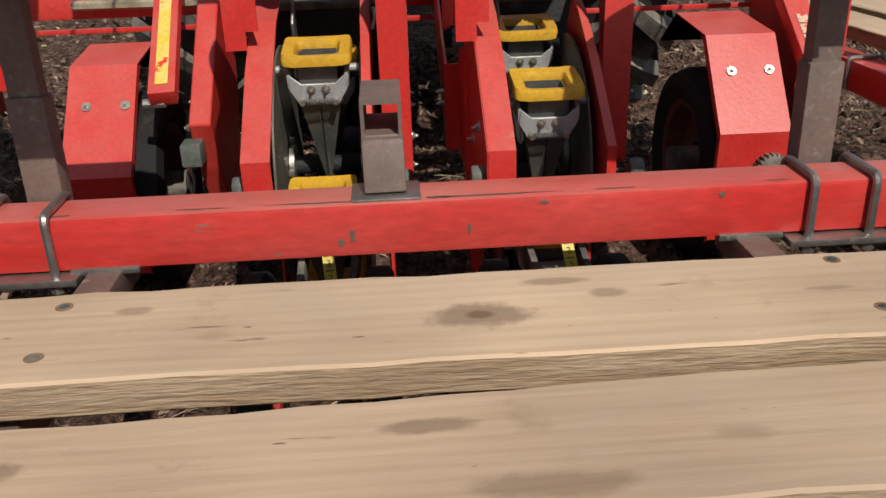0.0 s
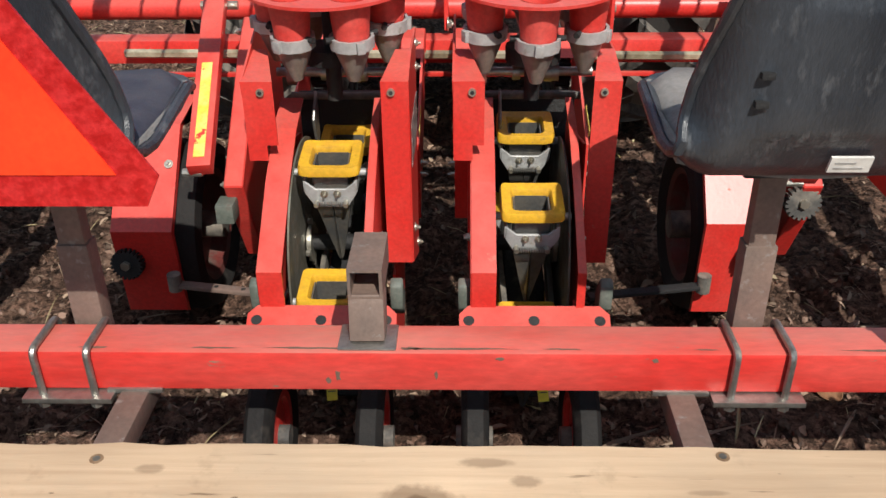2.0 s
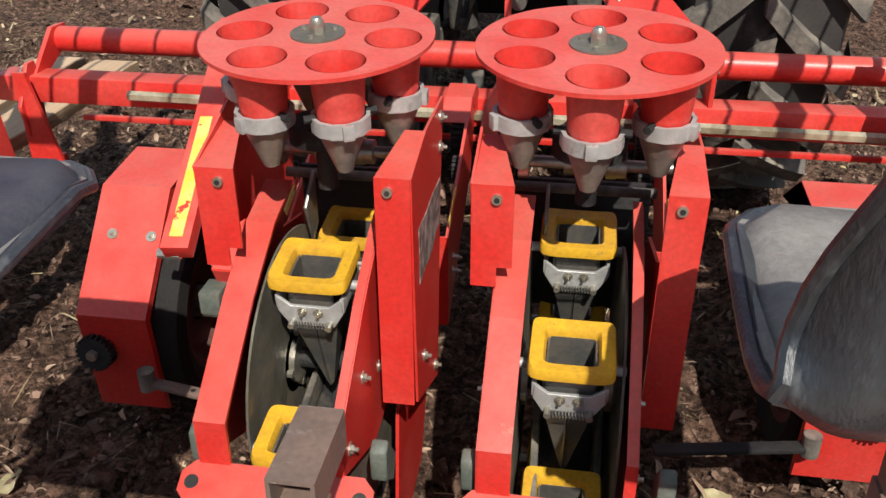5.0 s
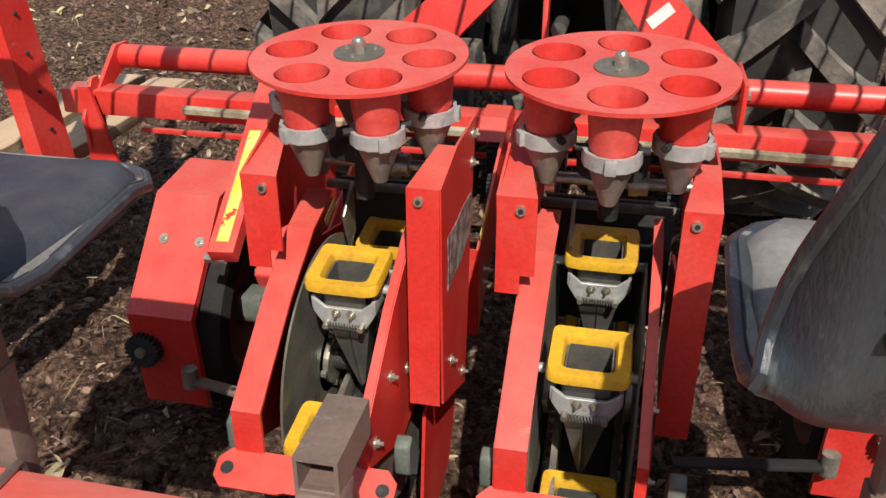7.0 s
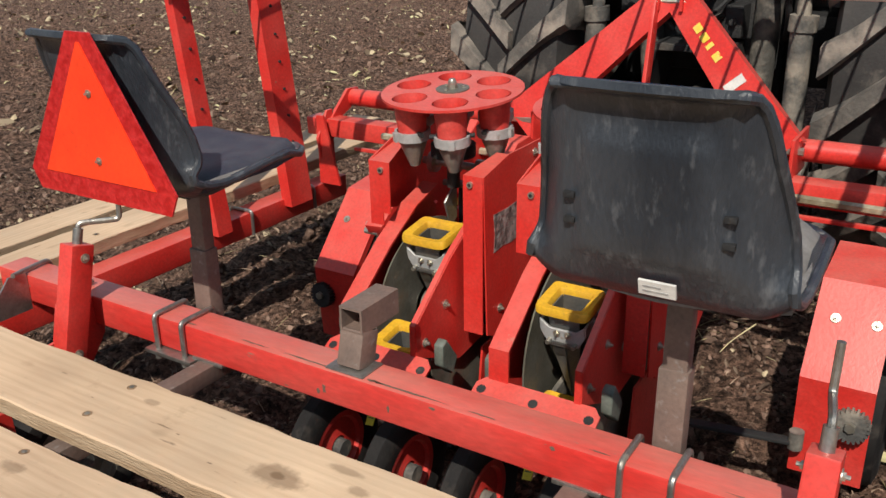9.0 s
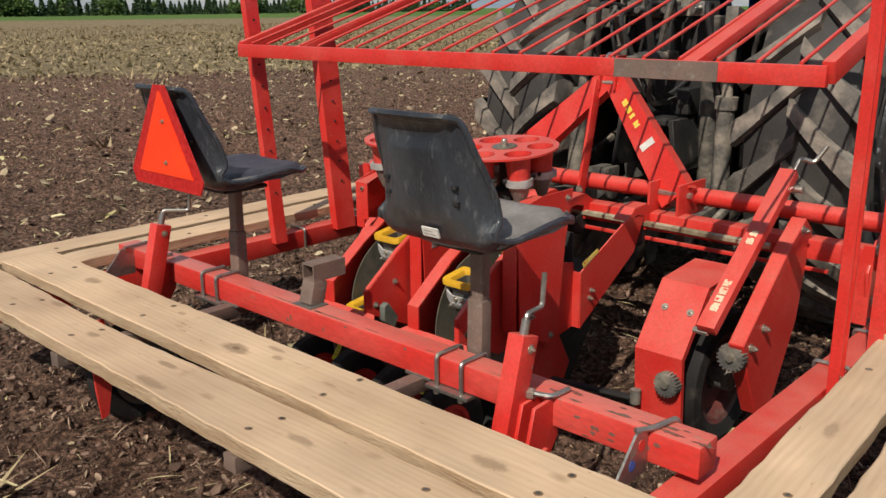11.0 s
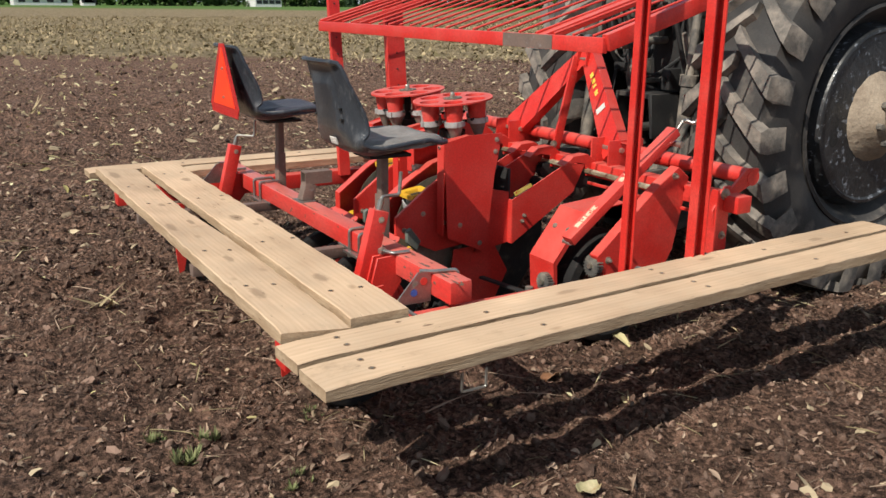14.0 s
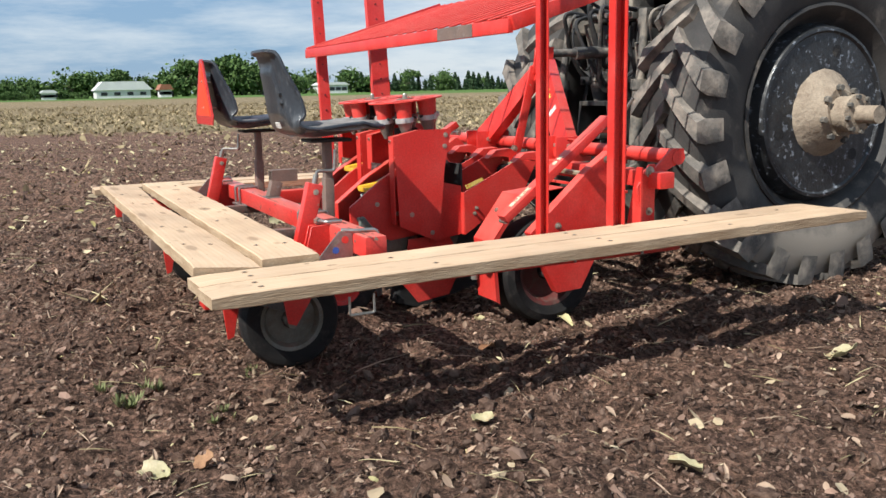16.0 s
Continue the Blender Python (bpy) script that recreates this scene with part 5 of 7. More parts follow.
# ---- seats ----
def seat(xc, label, cushion_mat, smv):
    s = thing("operator_seat", (xc, 1.27, 0.43), label, "seat", "operator seats")
    bm = NB()
    bar(bm, (xc, 1.250, 0.40), (xc, 1.254, 0.66), 0.050, 0.038, (0, 1, 0), 0.003)
    part("post", bm, M_RUST, s, "brown square steel seat post")
    bm = NB()
    bar(bm, (xc, 1.254, 0.60), (xc, 1.256, 0.815), 0.042, 0.030, (0, 1, 0), 0.003)
    part("inner_post", bm, M_RUST, s)
    bm = NB()
    box(bm, (xc - 0.07, 1.17, 0.806), (xc + 0.07, 1.34, 0.818), 0.003)
    part("mount_plate", bm, M_DARK, s)
    # moulded tub: (y, z, half width) from the front lip over the pan, round the bend and up the back
    prof = [(1.462, 0.848, 0.090), (1.456, 0.857, 0.122), (1.436, 0.859, 0.152), (1.40, 0.857, 0.177), (1.35, 0.852, 0.187), (1.28, 0.842, 0.190), (1.21, 0.834, 0.191),
            (1.160, 0.830, 0.191), (1.118, 0.835, 0.190), (1.088, 0.849, 0.188), (1.069, 0.872, 0.185), (1.058, 0.900, 0.182), (1.053, 0.915, 0.180),
            (1.051, 0.930, 0.178), (1.047, 0.965, 0.174), (1.042, 1.00, 0.168), (1.036, 1.035, 0.161), (1.030, 1.065, 0.155), (1.026, 1.085, 0.151),
            (1.023, 1.100, 0.148), (1.018, 1.120, 0.143), (1.012, 1.138, 0.136), (1.002, 1.150, 0.127), (0.984, 1.154, 0.120)]

    def ease(v, a, b):
        v = min(1.0, max(0.0, (v - a) / (b - a)))
        return v * v * (3 - 2 * v)

    def wing(u, y, z):
        """How far the turned-up side and the raised panel move a point, as (dy, dz)."""
        lip = max(0.0, abs(u) - 0.72) / 0.28
        back = ease(z, 0.838, 0.93) if y < 1.2 else 0.0
        panel = (1 - ease(abs(u), 0.52, 0.62)) * ease(z, 0.895, 0.93) * (1 - ease(z, 1.080, 1.102))
        return 0.052 * lip ** 1.4 * back * (1 - 0.75 * ease(z, 0.94, 1.13)) + 0.010 * u * u * back - 0.010 * panel, 0.034 * lip ** 1.6 * (1 - back) * (1 - 0.85 * ease(y, 1.32, 1.42))

    nu = 28
    bm = NB()
    grid = []
    for y, z, h in prof:
        row = []
        for i in range(nu + 1):
            u = -1 + 2 * i / nu
            dy, dz = wing(u, y, z)
            row.append(bm.verts.new((xc + u * h, y + dy, z + dz)))
        grid.append(row)
    for a, b in zip(grid, grid[1:]):
        for i in range(nu):
            bm.faces.new((a[i], a[i + 1], b[i + 1], b[i]))
    bmesh.ops.recalc_face_normals(bm, faces=bm.faces)
    bmesh.ops.solidify(bm, geom=list(bm.faces), thickness=-0.010)
    shell = part("shell", bm, M_BLACK, s, "scuffed black moulded plastic tub", angle=55)
    # turned rim round the tub
    rim = []
    for y, z, h in prof:
        dy, dz = wing(1.0, y, z)
        rim.append(Vector((xc - h, y + dy, z + dz)))
    rim2 = [Vector((2 * xc - v.x, v.y, v.z)) for v in rim]
    bm = NB()
    sweep(bm, rim + rim2[::-1], 0.008, 8)
    part("rim", bm, M_BLACK, shell)
    for sx in (-1, 1):
        for zz in (0.956, 0.993):
            bm = NB()
            yb = 1.0408 - (zz - 0.956) * 0.135
            box(bm, (xc + sx * 0.108 - 0.008, yb + 0.0006, zz), (xc + sx * 0.108 + 0.008, yb + 0.010, zz + 0.008), 0.0005)
            part("slot", bm, M_DARK, shell)
    # puffed cushion on the pan
    bm = NB()
    g2 = []
    for j in range(11):
        v = j / 10
        row = []
        for i in range(13):
            u = -1 + 2 * i / 12
            y = 1.115 + 0.338 * v
            h = 0.182 - 0.075 * max(0.0, (v - 0.70) / 0.30) ** 2.2
            edge = (1 - abs(u) ** 6) * (1 - abs(2 * v - 1) ** 8)
            dip = 0.007 * math.exp(-((u / 0.5) ** 2)) * (1 if v < 0.75 else 0)
            z = 0.848 + 0.034 * max(edge, 0) ** 0.5 - dip + (0.006 if v > 0.6 else 0) + 0.016 * (abs(u) ** 3)
            row.append(bm.verts.new((xc + u * h, y, z)))
        g2.append(row)
    for a, b in zip(g2, g2[1:]):
        for i in range(12):
            bm.faces.new((a[i], a[i + 1], b[i + 1], b[i]))
    for q in (g2[0], g2[-1], [r[0] for r in g2], [r[-1] for r in g2]):
        low = [bm.verts.new(v.co - Vector((0, 0, 0.010))) for v in q]
        for i in range(len(q) - 1):
            bm.faces.new((q[i], q[i + 1], low[i + 1], low[i]))
    cush = part("cushion", bm, cushion_mat, s, "padded vinyl seat cushion", angle=70)
    bm = NB()
    pts = [(xc - 0.178, 1.11, 0.870), (xc - 0.183, 1.34, 0.872), (xc - 0.168, 1.415, 0.868), (xc - 0.105, 1.458, 0.864), (xc + 0.105, 1.458, 0.864), (xc + 0.168, 1.415, 0.868), (xc + 0.183, 1.34, 0.872), (xc + 0.178, 1.11, 0.870)]
    sweep(bm, rounded(pts, 0.04, 5), 0.006, 6)
    part("piping", bm, M_CUSHION, cush, "pale worn piping")
    if smv:
        # truncated triangle of the slow vehicle sign
        ys = 0.985
        cx = xc + 0.052
        bm = NB()
        prism(bm, [(cx - 0.205, 0.895), (cx - 0.185, 0.855), (cx + 0.185, 0.855), (cx + 0.205, 0.895), (cx + 0.032, 1.168), (cx - 0.032, 1.168)], ys - 0.002, ys + 0.002, "y")
        sign = part("warning_triangle", bm, M_SMVRED, s, "slow vehicle triangle with dark red border", smooth=False)
        bm = NB()
        prism(bm, [(cx - 0.155, 0.897), (cx + 0.155, 0.897), (cx + 0.004, 1.150), (cx - 0.004, 1.150)], ys - 0.004, ys - 0.0022, "y")
        part("orange_sheet", bm, M_ORANGE, sign, "bright orange centre", smooth=False)
        bolts(sign, [((cx + 0.01, ys - 0.004, zz), (0, -1, 0), 0.0045, 0.003) for zz in (0.935, 1.06)])
        for zz in (0.935, 1.06):
            bm = NB()
            rod(bm, (cx + 0.01, ys, zz), (cx + 0.01, 1.06, zz), 0.004, 6)
            part("spacer", bm, M_ZINC, sign)
    else:
        bm = NB()
        m = pose(xc + 0.018, 1.0570, 0.878, 19, 0, 0)
        box(bm, (-0.026, -0.0022, -0.012), (0.026, 0.002, 0.012), 0.0, m)
        lab = part("label_plate", bm, M_STICKER, shell, "small white maker's label")
        bm = NB()
        for k in range(2):
            box(bm, (-0.020, -0.0028, -0.006 + k * 0.008), (0.016 - k * 0.01, -0.0020, -0.003 + k * 0.008), 0.0, m)
        part("print_bar", bm, M_GREYPRINT, shell)
    return s


seat(0.525, "scuffed black plastic tractor seat with grey cushion on a brown post", M_CUSHION, False)
seat(-0.556, "black plastic tractor seat with navy cushion and an orange warning triangle", M_CUSHIONDARK, True)


# ---- planting units ----
def disc_with_holes(cx, cy, z, r, holes, hr, thick):
    bm = NB()
    edges = []
    for (x, y, rad, seg) in [(cx, cy, r, 64)] + [(hx, hy, hr, 28) for hx, hy in holes]:
        vs = [bm.verts.new((x + rad * math.cos(2 * math.pi * k / seg), y + rad * math.sin(2 * math.pi * k / seg), z)) for k in range(seg)]
        edges += [bm.edges.new((vs[k], vs[(k + 1) % seg])) for k in range(seg)]
    bmesh.ops.triangle_fill(bm, use_beauty=True, use_dissolve=False, edges=edges)
    ext = bmesh.ops.extrude_face_region(bm, geom=list(bm.faces))
    bmesh.ops.translate(bm, vec=(0, 0, -thick), verts=[v for v in ext["geom"] if isinstance(v, bmesh.types.BMVert)])
    return bm


def planting_unit(xc, turn, cup0, label, tall_left, sticker):
    """Carousel of six pots over a drop housing, and a wheel of five yellow-lipped cups."""
    u = thing("planting_unit", (xc, 1.75, 0.0), label, "planting unit", "planting units")
    # carousel
    hz, cy = 0.961, 1.752
    hub = [(xc + 0.112 * math.cos(radians(turn + 60 * k)), cy + 0.112 * math.sin(radians(turn + 60 * k))) for k in range(6)]
    lean = Matrix.Translation((xc, cy, hz)) @ Matrix.Rotation(radians(5.5), 4, "X") @ Matrix.Translation((-xc, -cy, -hz))
    bm = disc_with_holes(xc, cy, hz, 0.170, hub, 0.0415, 0.006)
    car = part("carousel_disc", bm, M_REDPLASTIC, u, "red plastic disc with six round holes", angle=35)
    bm = NB()
    lathe(bm, [(0.040, 0), (0.040, 0.003), (0.0, 0.003)], 32, Matrix.Translation((xc, cy, hz)))
    hubp = part("hub_plate", bm, M_GREYDISC, car, "dull steel hub plate")
    bm = NB()
    rod(bm, (xc, cy, hz + 0.003), (xc, cy, hz + 0.012), 0.0120, 6)
    lathe(bm, [(0.0105, 0.012), (0.0105, 0.019), (0.007, 0.025), (0.0, 0.027)], 16, Matrix.Translation((xc, cy, hz)))
    for a in (0.6, 2.7, 4.6):
        rod(bm, (xc + 0.026 * math.cos(a), cy + 0.026 * math.sin(a), hz + 0.003), (xc + 0.026 * math.cos(a), cy + 0.026 * math.sin(a), hz + 0.007), 0.004, 6)
    part("dome_nut", bm, M_ZINC, car, "steel dome nut")
    for hx, hy in hub:
        T = Matrix.Translation((hx, hy, hz))
        bm = NB()
        lathe(bm, [(0.0405, -0.001), (0.040, -0.006), (0.033, -0.085), (0.030, -0.085), (0.0375, -0.006), (0.0385, 0.0)], 28, T)
        pot = part("pot", bm, M_REDPLASTIC, car, "red tapered pot", angle=50)
        bm = NB()
        lathe(bm, [(0.037, -0.098), (0.043, -0.098), (0.043, -0.076), (0.037, -0.076)], 12, T @ pose(0, 0, 0, 0, 0, turn), True)
        out = (Vector((hx, hy, 0)) - Vector((xc, cy, 0))).normalized()
        c = Vector((hx, hy, hz - 0.087)) + out * 0.043
        box(bm, (-0.004, -0.008, -0.011), (0.005, 0.008, 0.011), 0.001, Matrix.Translation(c) @ Matrix.Rotation(math.atan2(out.y, out.x), 4, "Z"))
        part("ring_clamp", bm, M_ALU, car, "grey cast ring")
        sd = Vector((-out.y, out.x, 0))
        for q in (-1, 1):
            bm = NB()
            e = Vector((hx, hy, hz - 0.078)) + sd * 0.044 * q
            rod(bm, e - sd * 0.008, e + sd * 0.008, 0.006, 8)
            part("pin", bm, M_DARK, car)
        bm = NB()
        lathe(bm, [(0.036, -0.098), (0.030, -0.115), (0.012, -0.165), (0.009, -0.166), (0.027, -0.115), (0.033, -0.098)], 16, T)
        part("flap_cone", bm, M_TUBE, car, "smoky plastic drop cone")
    for o in (car, *car.children):
        o.data.transform(lean)
    bm = NB()
    rod(bm, (xc, cy, 0.72), (xc, cy, hz), 0.016, 12)
    rod(bm, (xc, cy, 0.80), (xc, cy, 0.83), 0.055, 20)
    part("carousel_shaft", bm, M_DARK, u)
    # drive shaft under the carousel
    bm = NB()
    rod(bm, (xc - 0.13, 1.82, 0.755), (xc + 0.13, 1.82, 0.755), 0.010, 10)
    for dx, rr in ((-0.10, 0.028), (-0.03, 0.018), (0.035, 0.022), (0.05, 0.02)):
        rod(bm, (xc + dx - 0.006, 1.82, 0.755), (xc + dx + 0.010, 1.82, 0.755), rr, 14)
    part("cross_shaft", bm, M_STEEL, u, "greasy cross shaft with collars")
    # drop plate; housing behind it coloured black for the shaded gap there
    bm = NB()
    box(bm, (xc - 0.118, 1.97, 0.40), (xc + 0.118, 1.98, 0.66), 0.002)
    part("housing_back", bm, M_DARK, u, "back plate in black, standing for the shaded gap")
    bm = NB()
    prism(bm, [(1.80, 0.655), (1.86, 0.70), (1.86, 0.60), (1.83, 0.58)], xc - 0.062, xc - 0.056, "x", 0.001)
    part("trip_lever", bm, M_STEEL, u)
    bm = NB()
    rod(bm, (xc - 0.12, 1.90, 0.675), (xc + 0.12, 1.90, 0.675), 0.009, 10)
    part("trip_shaft", bm, M_DIRTYSTEEL, u)
    # folded uprights either side: front flange facing the rear and a side plate
    for side, tall in ((-1, tall_left), (1, True)):
        xo = xc + side * 0.157
        xi = xc + side * (0.098 if side < 0 else 0.106)
        zb = 0.40 if tall else 0.668
        a, b = min(xo, xi), max(xo, xi)
        t = 0.004
        bm = NB()
        if tall:
            prism(bm, [(a, 0.41), (b, 0.41), (b, 0.80), (a, 0.80)], 1.618, 1.622, "y")
        else:
            mid = xi + side * 0.022
            prism(bm, [(xo, 0.640), (mid, 0.640), (mid, 0.672), (xi, 0.672), (xi, 0.80), (xo, 0.80)], 1.618, 1.622, "y")
        # sloping top
        q = [bm.verts.new(v) for v in ((a, 1.619, 0.80), (b, 1.619, 0.80), (b if side > 0 else a + 0.03, 1.74, 0.826), (a if side < 0 else b - 0.03, 1.74, 0.826))]
        bm.faces.new(q)
        if tall:
            prism(bm, [(1.62, 0.80), (1.74, 0.826), (1.905, 0.826), (1.868, 0.65), (1.832, 0.315), (1.640, 0.400)], xo - t / 2, xo + t / 2, "x")
        else:
            prism(bm, [(1.62, 0.80), (1.78, 0.855), (1.98, 0.835), (1.98, 0.60), (1.64, 0.668)], xo - t / 2, xo + t / 2, "x")
        up = part("upright_shield", bm, M_RED, u, "folded red sheet shield", smooth=False)
        bm = NB()
        xb = (xo + xi) / 2 - side * 0.006
        rod(bm, (xb, 1.612, 0.78), (xb, 1.622, 0.78), 0.0075, 14)
        part("bolt", bm, M_ZINC, up)
        bm = NB()
        rod(bm, (xb, 1.6105, 0.78), (xb, 1.614, 0.78), 0.004, 10)
        part("bolt_socket", bm, M_DARK, up)
        if tall:
            bolts(up, [((xo + side * 0.002, yy, zz), (side, 0, 0), 0.007, 0.006) for yy, zz in ((1.70, 0.45), (1.80, 0.36), (1.875, 0.80), (1.87, 0.75))], name="side_bolt")
        if side > 0 and sticker:
            bm = NB()
            prism(bm, [(1.668, 0.604), (1.715, 0.609), (1.758, 0.603), (1.80, 0.611), (1.852, 0.622), (1.858, 0.66), (1.866, 0.697), (1.79, 0.701), (1.73, 0.697), (1.665, 0.699), (1.672, 0.65)], xo + 0.0022, xo + 0.0032, "x")
            st = part("torn_foil_sticker", bm, M_FOIL, up, "torn silver foil sticker")
    # guards round the cup wheel
    for side in (-1, 1):
        xa = xc + (-0.122 if side < 0 else 0.075)
        xb = xa + (0.046 if side < 0 else 0.014)
        t = 0.005
        bm = NB()
        line = [(1.432, 0.418), (1.432, 0.495), (1.585, 0.610), (1.70, 0.676), (1.80, 0.705)]
        inner_line = [(1.80, 0.700), (1.702, 0.671), (1.588, 0.605), (1.438, 0.492), (1.438, 0.418)]
        prism(bm, line + inner_line, xa, xb, "x")
        xw = xb if side > 0 else xa
        prism(bm, [(1.434, 0.418), (1.434, 0.493), (1.586, 0.607), (1.70, 0.673), (1.80, 0.70), (1.86, 0.62), (1.80, 0.35), (1.62, 0.33)], xw - 0.002, xw + 0.002, "x")
        gd = part("wheel_guard", bm, M_RED, u, "red bent guard rail of the cup wheel", smooth=False)
        bolts(gd, [((xw + side * 0.002, yy, zz), (side, 0, 0), 0.007, 0.007) for yy, zz in ((1.47, 0.44), (1.56, 0.50), (1.66, 0.45))])
        bm = NB()
        px = xc + side * 0.135
        prism(bm, [(1.455, 0.45), (1.475, 0.46), (1.52, 0.40), (1.50, 0.36), (1.455, 0.40)], px - 0.012, px + 0.012, "x", 0.003)
        part("scraper", bm, M_GREENPAINT, u, "grey-green scraper block")
    # cross plate with three holes
    bm = NB()
    mt = pose(xc, 1.438, 0.420, 28, 0, 0)
    prism(bm, [(-0.128, -0.002), (0.120, -0.002), (0.137, -0.020), (0.137, -0.046), (0.120, -0.064), (0.030, -0.064), (0.020, -0.060), (-0.030, -0.060), (-0.040, -0.064), (-0.130, -0.064), (-0.145, -0.048), (-0.145, -0.020)], -0.0025, 0.0025, "z")
    bmesh.ops.transform(bm, matrix=mt, verts=bm.verts)
    xp = part("cross_plate", bm, M_RED, u, "red cross plate with three holes")
    for dx in (-0.127, -0.005, 0.118):
        bm = NB()
        lathe(bm, [(0.0, 0.0), (0.0105, 0.0)], 18, mt @ Matrix.Translation((dx, -0.034, 0.0030)))
        part("bolt_hole", bm, M_DARK, xp)
    # cup wheel: two steel discs on an axle and five cups
    wy, wz, wr = 1.752, 0.385, 0.235
    for dx in (-0.083, 0.071):
        bm = NB()
        m = pose(xc + dx, wy, wz, 0, 90, 0)
        lathe(bm, [(0.03, -0.002), (wr, -0.002), (wr, 0.002), (0.03, 0.002)], 56, m, True)
        wd = part("cup_wheel_disc", bm, M_GREYDISC, u, "dusty grey steel disc")
        bm = NB()
        lathe(bm, [(0.0, 0.012), (0.045, 0.012), (0.045, 0.002), (0.062, 0.002), (0.062, -0.003)], 28, m @ (pose(0, 0, 0) if dx < 0 else pose(0, 0, 0, 180)))
        for a in range(4):
            rod(bm, m @ Vector((0.052 * math.cos(a * 1.57), 0.052 * math.sin(a * 1.57), 0)), m @ Vector((0.052 * math.cos(a * 1.57), 0.052 * math.sin(a * 1.57), 0.012)), 0.007, 6)
        part("wheel_flange", bm, M_ZINC, wd)
    bm = NB()
    rod(bm, (xc - 0.10, wy, wz), (xc + 0.10, wy, wz), 0.018, 14)
    part("axle", bm, M_DARK, u)
    for k in range(5):
        a = radians(cup0 + 72 * k)
        py, pz = wy + 0.225 * math.cos(a), wz + 0.225 * math.sin(a)
        cup = thing_cup(u, xc - 0.004, py, pz)
    return u


def thing_cup(u, x, y, z):
    """A planting cup hung between the discs: yellow lip, steel hopper, hinged cone with a spring."""
    m = pose(x, y, z, 8, 0, 0)
    bm = NB()
    lip = []
    for r, zz in ((1.0, 0.0), (1.0, 0.012), (0.96, 0.019), (0.66, 0.016), (0.60, 0.008), (0.60, -0.002)):
        ring = []
        for k in range(32):
            a = 2 * math.pi * k / 32 + math.pi / 32
            e = 9.0
            cx = abs(math.cos(a)) ** (2 / e) * math.copysign(1, math.cos(a))
            cy = abs(math.sin(a)) ** (2 / e) * math.copysign(1, math.sin(a))
            ring.append(bm.verts.new((cx * 0.062 * r, cy * 0.057 * r, 0.022 + zz + 0.004 * (cx * cx) * r)))
        lip.append(ring)
    for q1, q2 in list(zip(lip, lip[1:])) + [(lip[-1], lip[0])]:
        for k in range(32):
            bm.faces.new((q1[k], q1[(k + 1) % 32], q2[(k + 1) % 32], q2[k]))
    bmesh.ops.transform(bm, matrix=m, verts=bm.verts)
    cup = part("cup_lip", bm, M_YELLOW, u, "worn yellow plastic cup lip")
    bm = NB()
    for lo, hi in (((-0.036, -0.036, -0.035), (0.036, -0.033, 0.026)), ((-0.036, 0.033, -0.035), (0.036, 0.036, 0.026)), ((-0.036, -0.036, -0.035), (-0.033, 0.036, 0.026)), ((0.033, -0.036, -0.035), (0.036, 0.036, 0.026))):
        box(bm, lo, hi, 0.0, m)
    part("cup_hopper", bm, M_CONE, cup, "dark steel hopper")
    bm = NB()
    pts = [(-0.050, 0.005), (-0.030, -0.012), (0.030, -0.012), (0.050, 0.005), (0.052, -0.022), (0.036, -0.050), (-0.036, -0.050), (-0.052, -0.022)]
    prism(bm, pts, -0.047, -0.041, "y", 0.001)
    prism(bm, pts, 0.041, 0.047, "y", 0.001)
    for sx in (-1, 1):
        box(bm, (sx * 0.051 - 0.003, -0.045, -0.020), (sx * 0.051 + 0.003, 0.045, 0.006), 0.001)
        rod(bm, (sx * 0.05, 0, 0.0), (sx * 0.079, 0, 0.0), 0.008, 10)
    bmesh.ops.transform(bm, matrix=m, verts=bm.verts)
    part("cup_bracket", bm, M_ALU, cup, "cast aluminium cup bracket")
    bolts(cup, [(m @ Vector((sx, -0.047, -0.022)), m.to_3x3() @ Vector((0, -1, 0)), 0.005, 0.005) for sx in (-0.013, 0.013)], name="cup_bolt")
    for sx in (-0.030, 0.030):
        bm = NB()
        rod(bm, m @ Vector((sx, -0.047, -0.042)), m @ Vector((sx, -0.062, -0.042)), 0.005, 8)
        part("spring_peg", bm, M_ZINC, cup)
    bm = NB()
    coil = [m @ Vector((-0.028 + 0.056 * k / 96, -0.056 + 0.005 * math.cos(k * 2 * math.pi / 8), -0.042 + 0.005 * math.sin(k * 2 * math.pi / 8))) for k in range(97)]
    sweep(bm, coil, 0.0012, 4)
    part("spring", bm, M_STEEL, cup, "small steel coil spring")
    bm = NB()
    for s in (-1, 1):
        a = [bm.verts.new(m @ Vector(v)) for v in ((0.001 * s, -0.040, -0.035), (0.040 * s, -0.038, -0.035), (0.040 * s, 0.038, -0.035), (0.001 * s, 0.040, -0.035))]
        b = [bm.verts.new(m @ Vector(v)) for v in ((0.0008 * s, -0.003, -0.222), (0.006 * s, 0.000, -0.216), (0.006 * s, 0.016, -0.216), (0.0008 * s, 0.018, -0.222))]
        for k in range(4):
            bm.faces.new((a[k], a[(k + 1) % 4], b[(k + 1) % 4], b[k]))
        bm.faces.new(b)
    part("cone", bm, M_CONE, cup, "dark steel drop cone in two halves", smooth=False)
    return cup


planting_unit(-0.2, -2, 112, "red planting unit with a six-pot carousel and yellow-lipped cups", False, True)
planting_unit(0.2, 30, 138, "red planting unit with a six-pot carousel, yellow cups lower down", False, False)


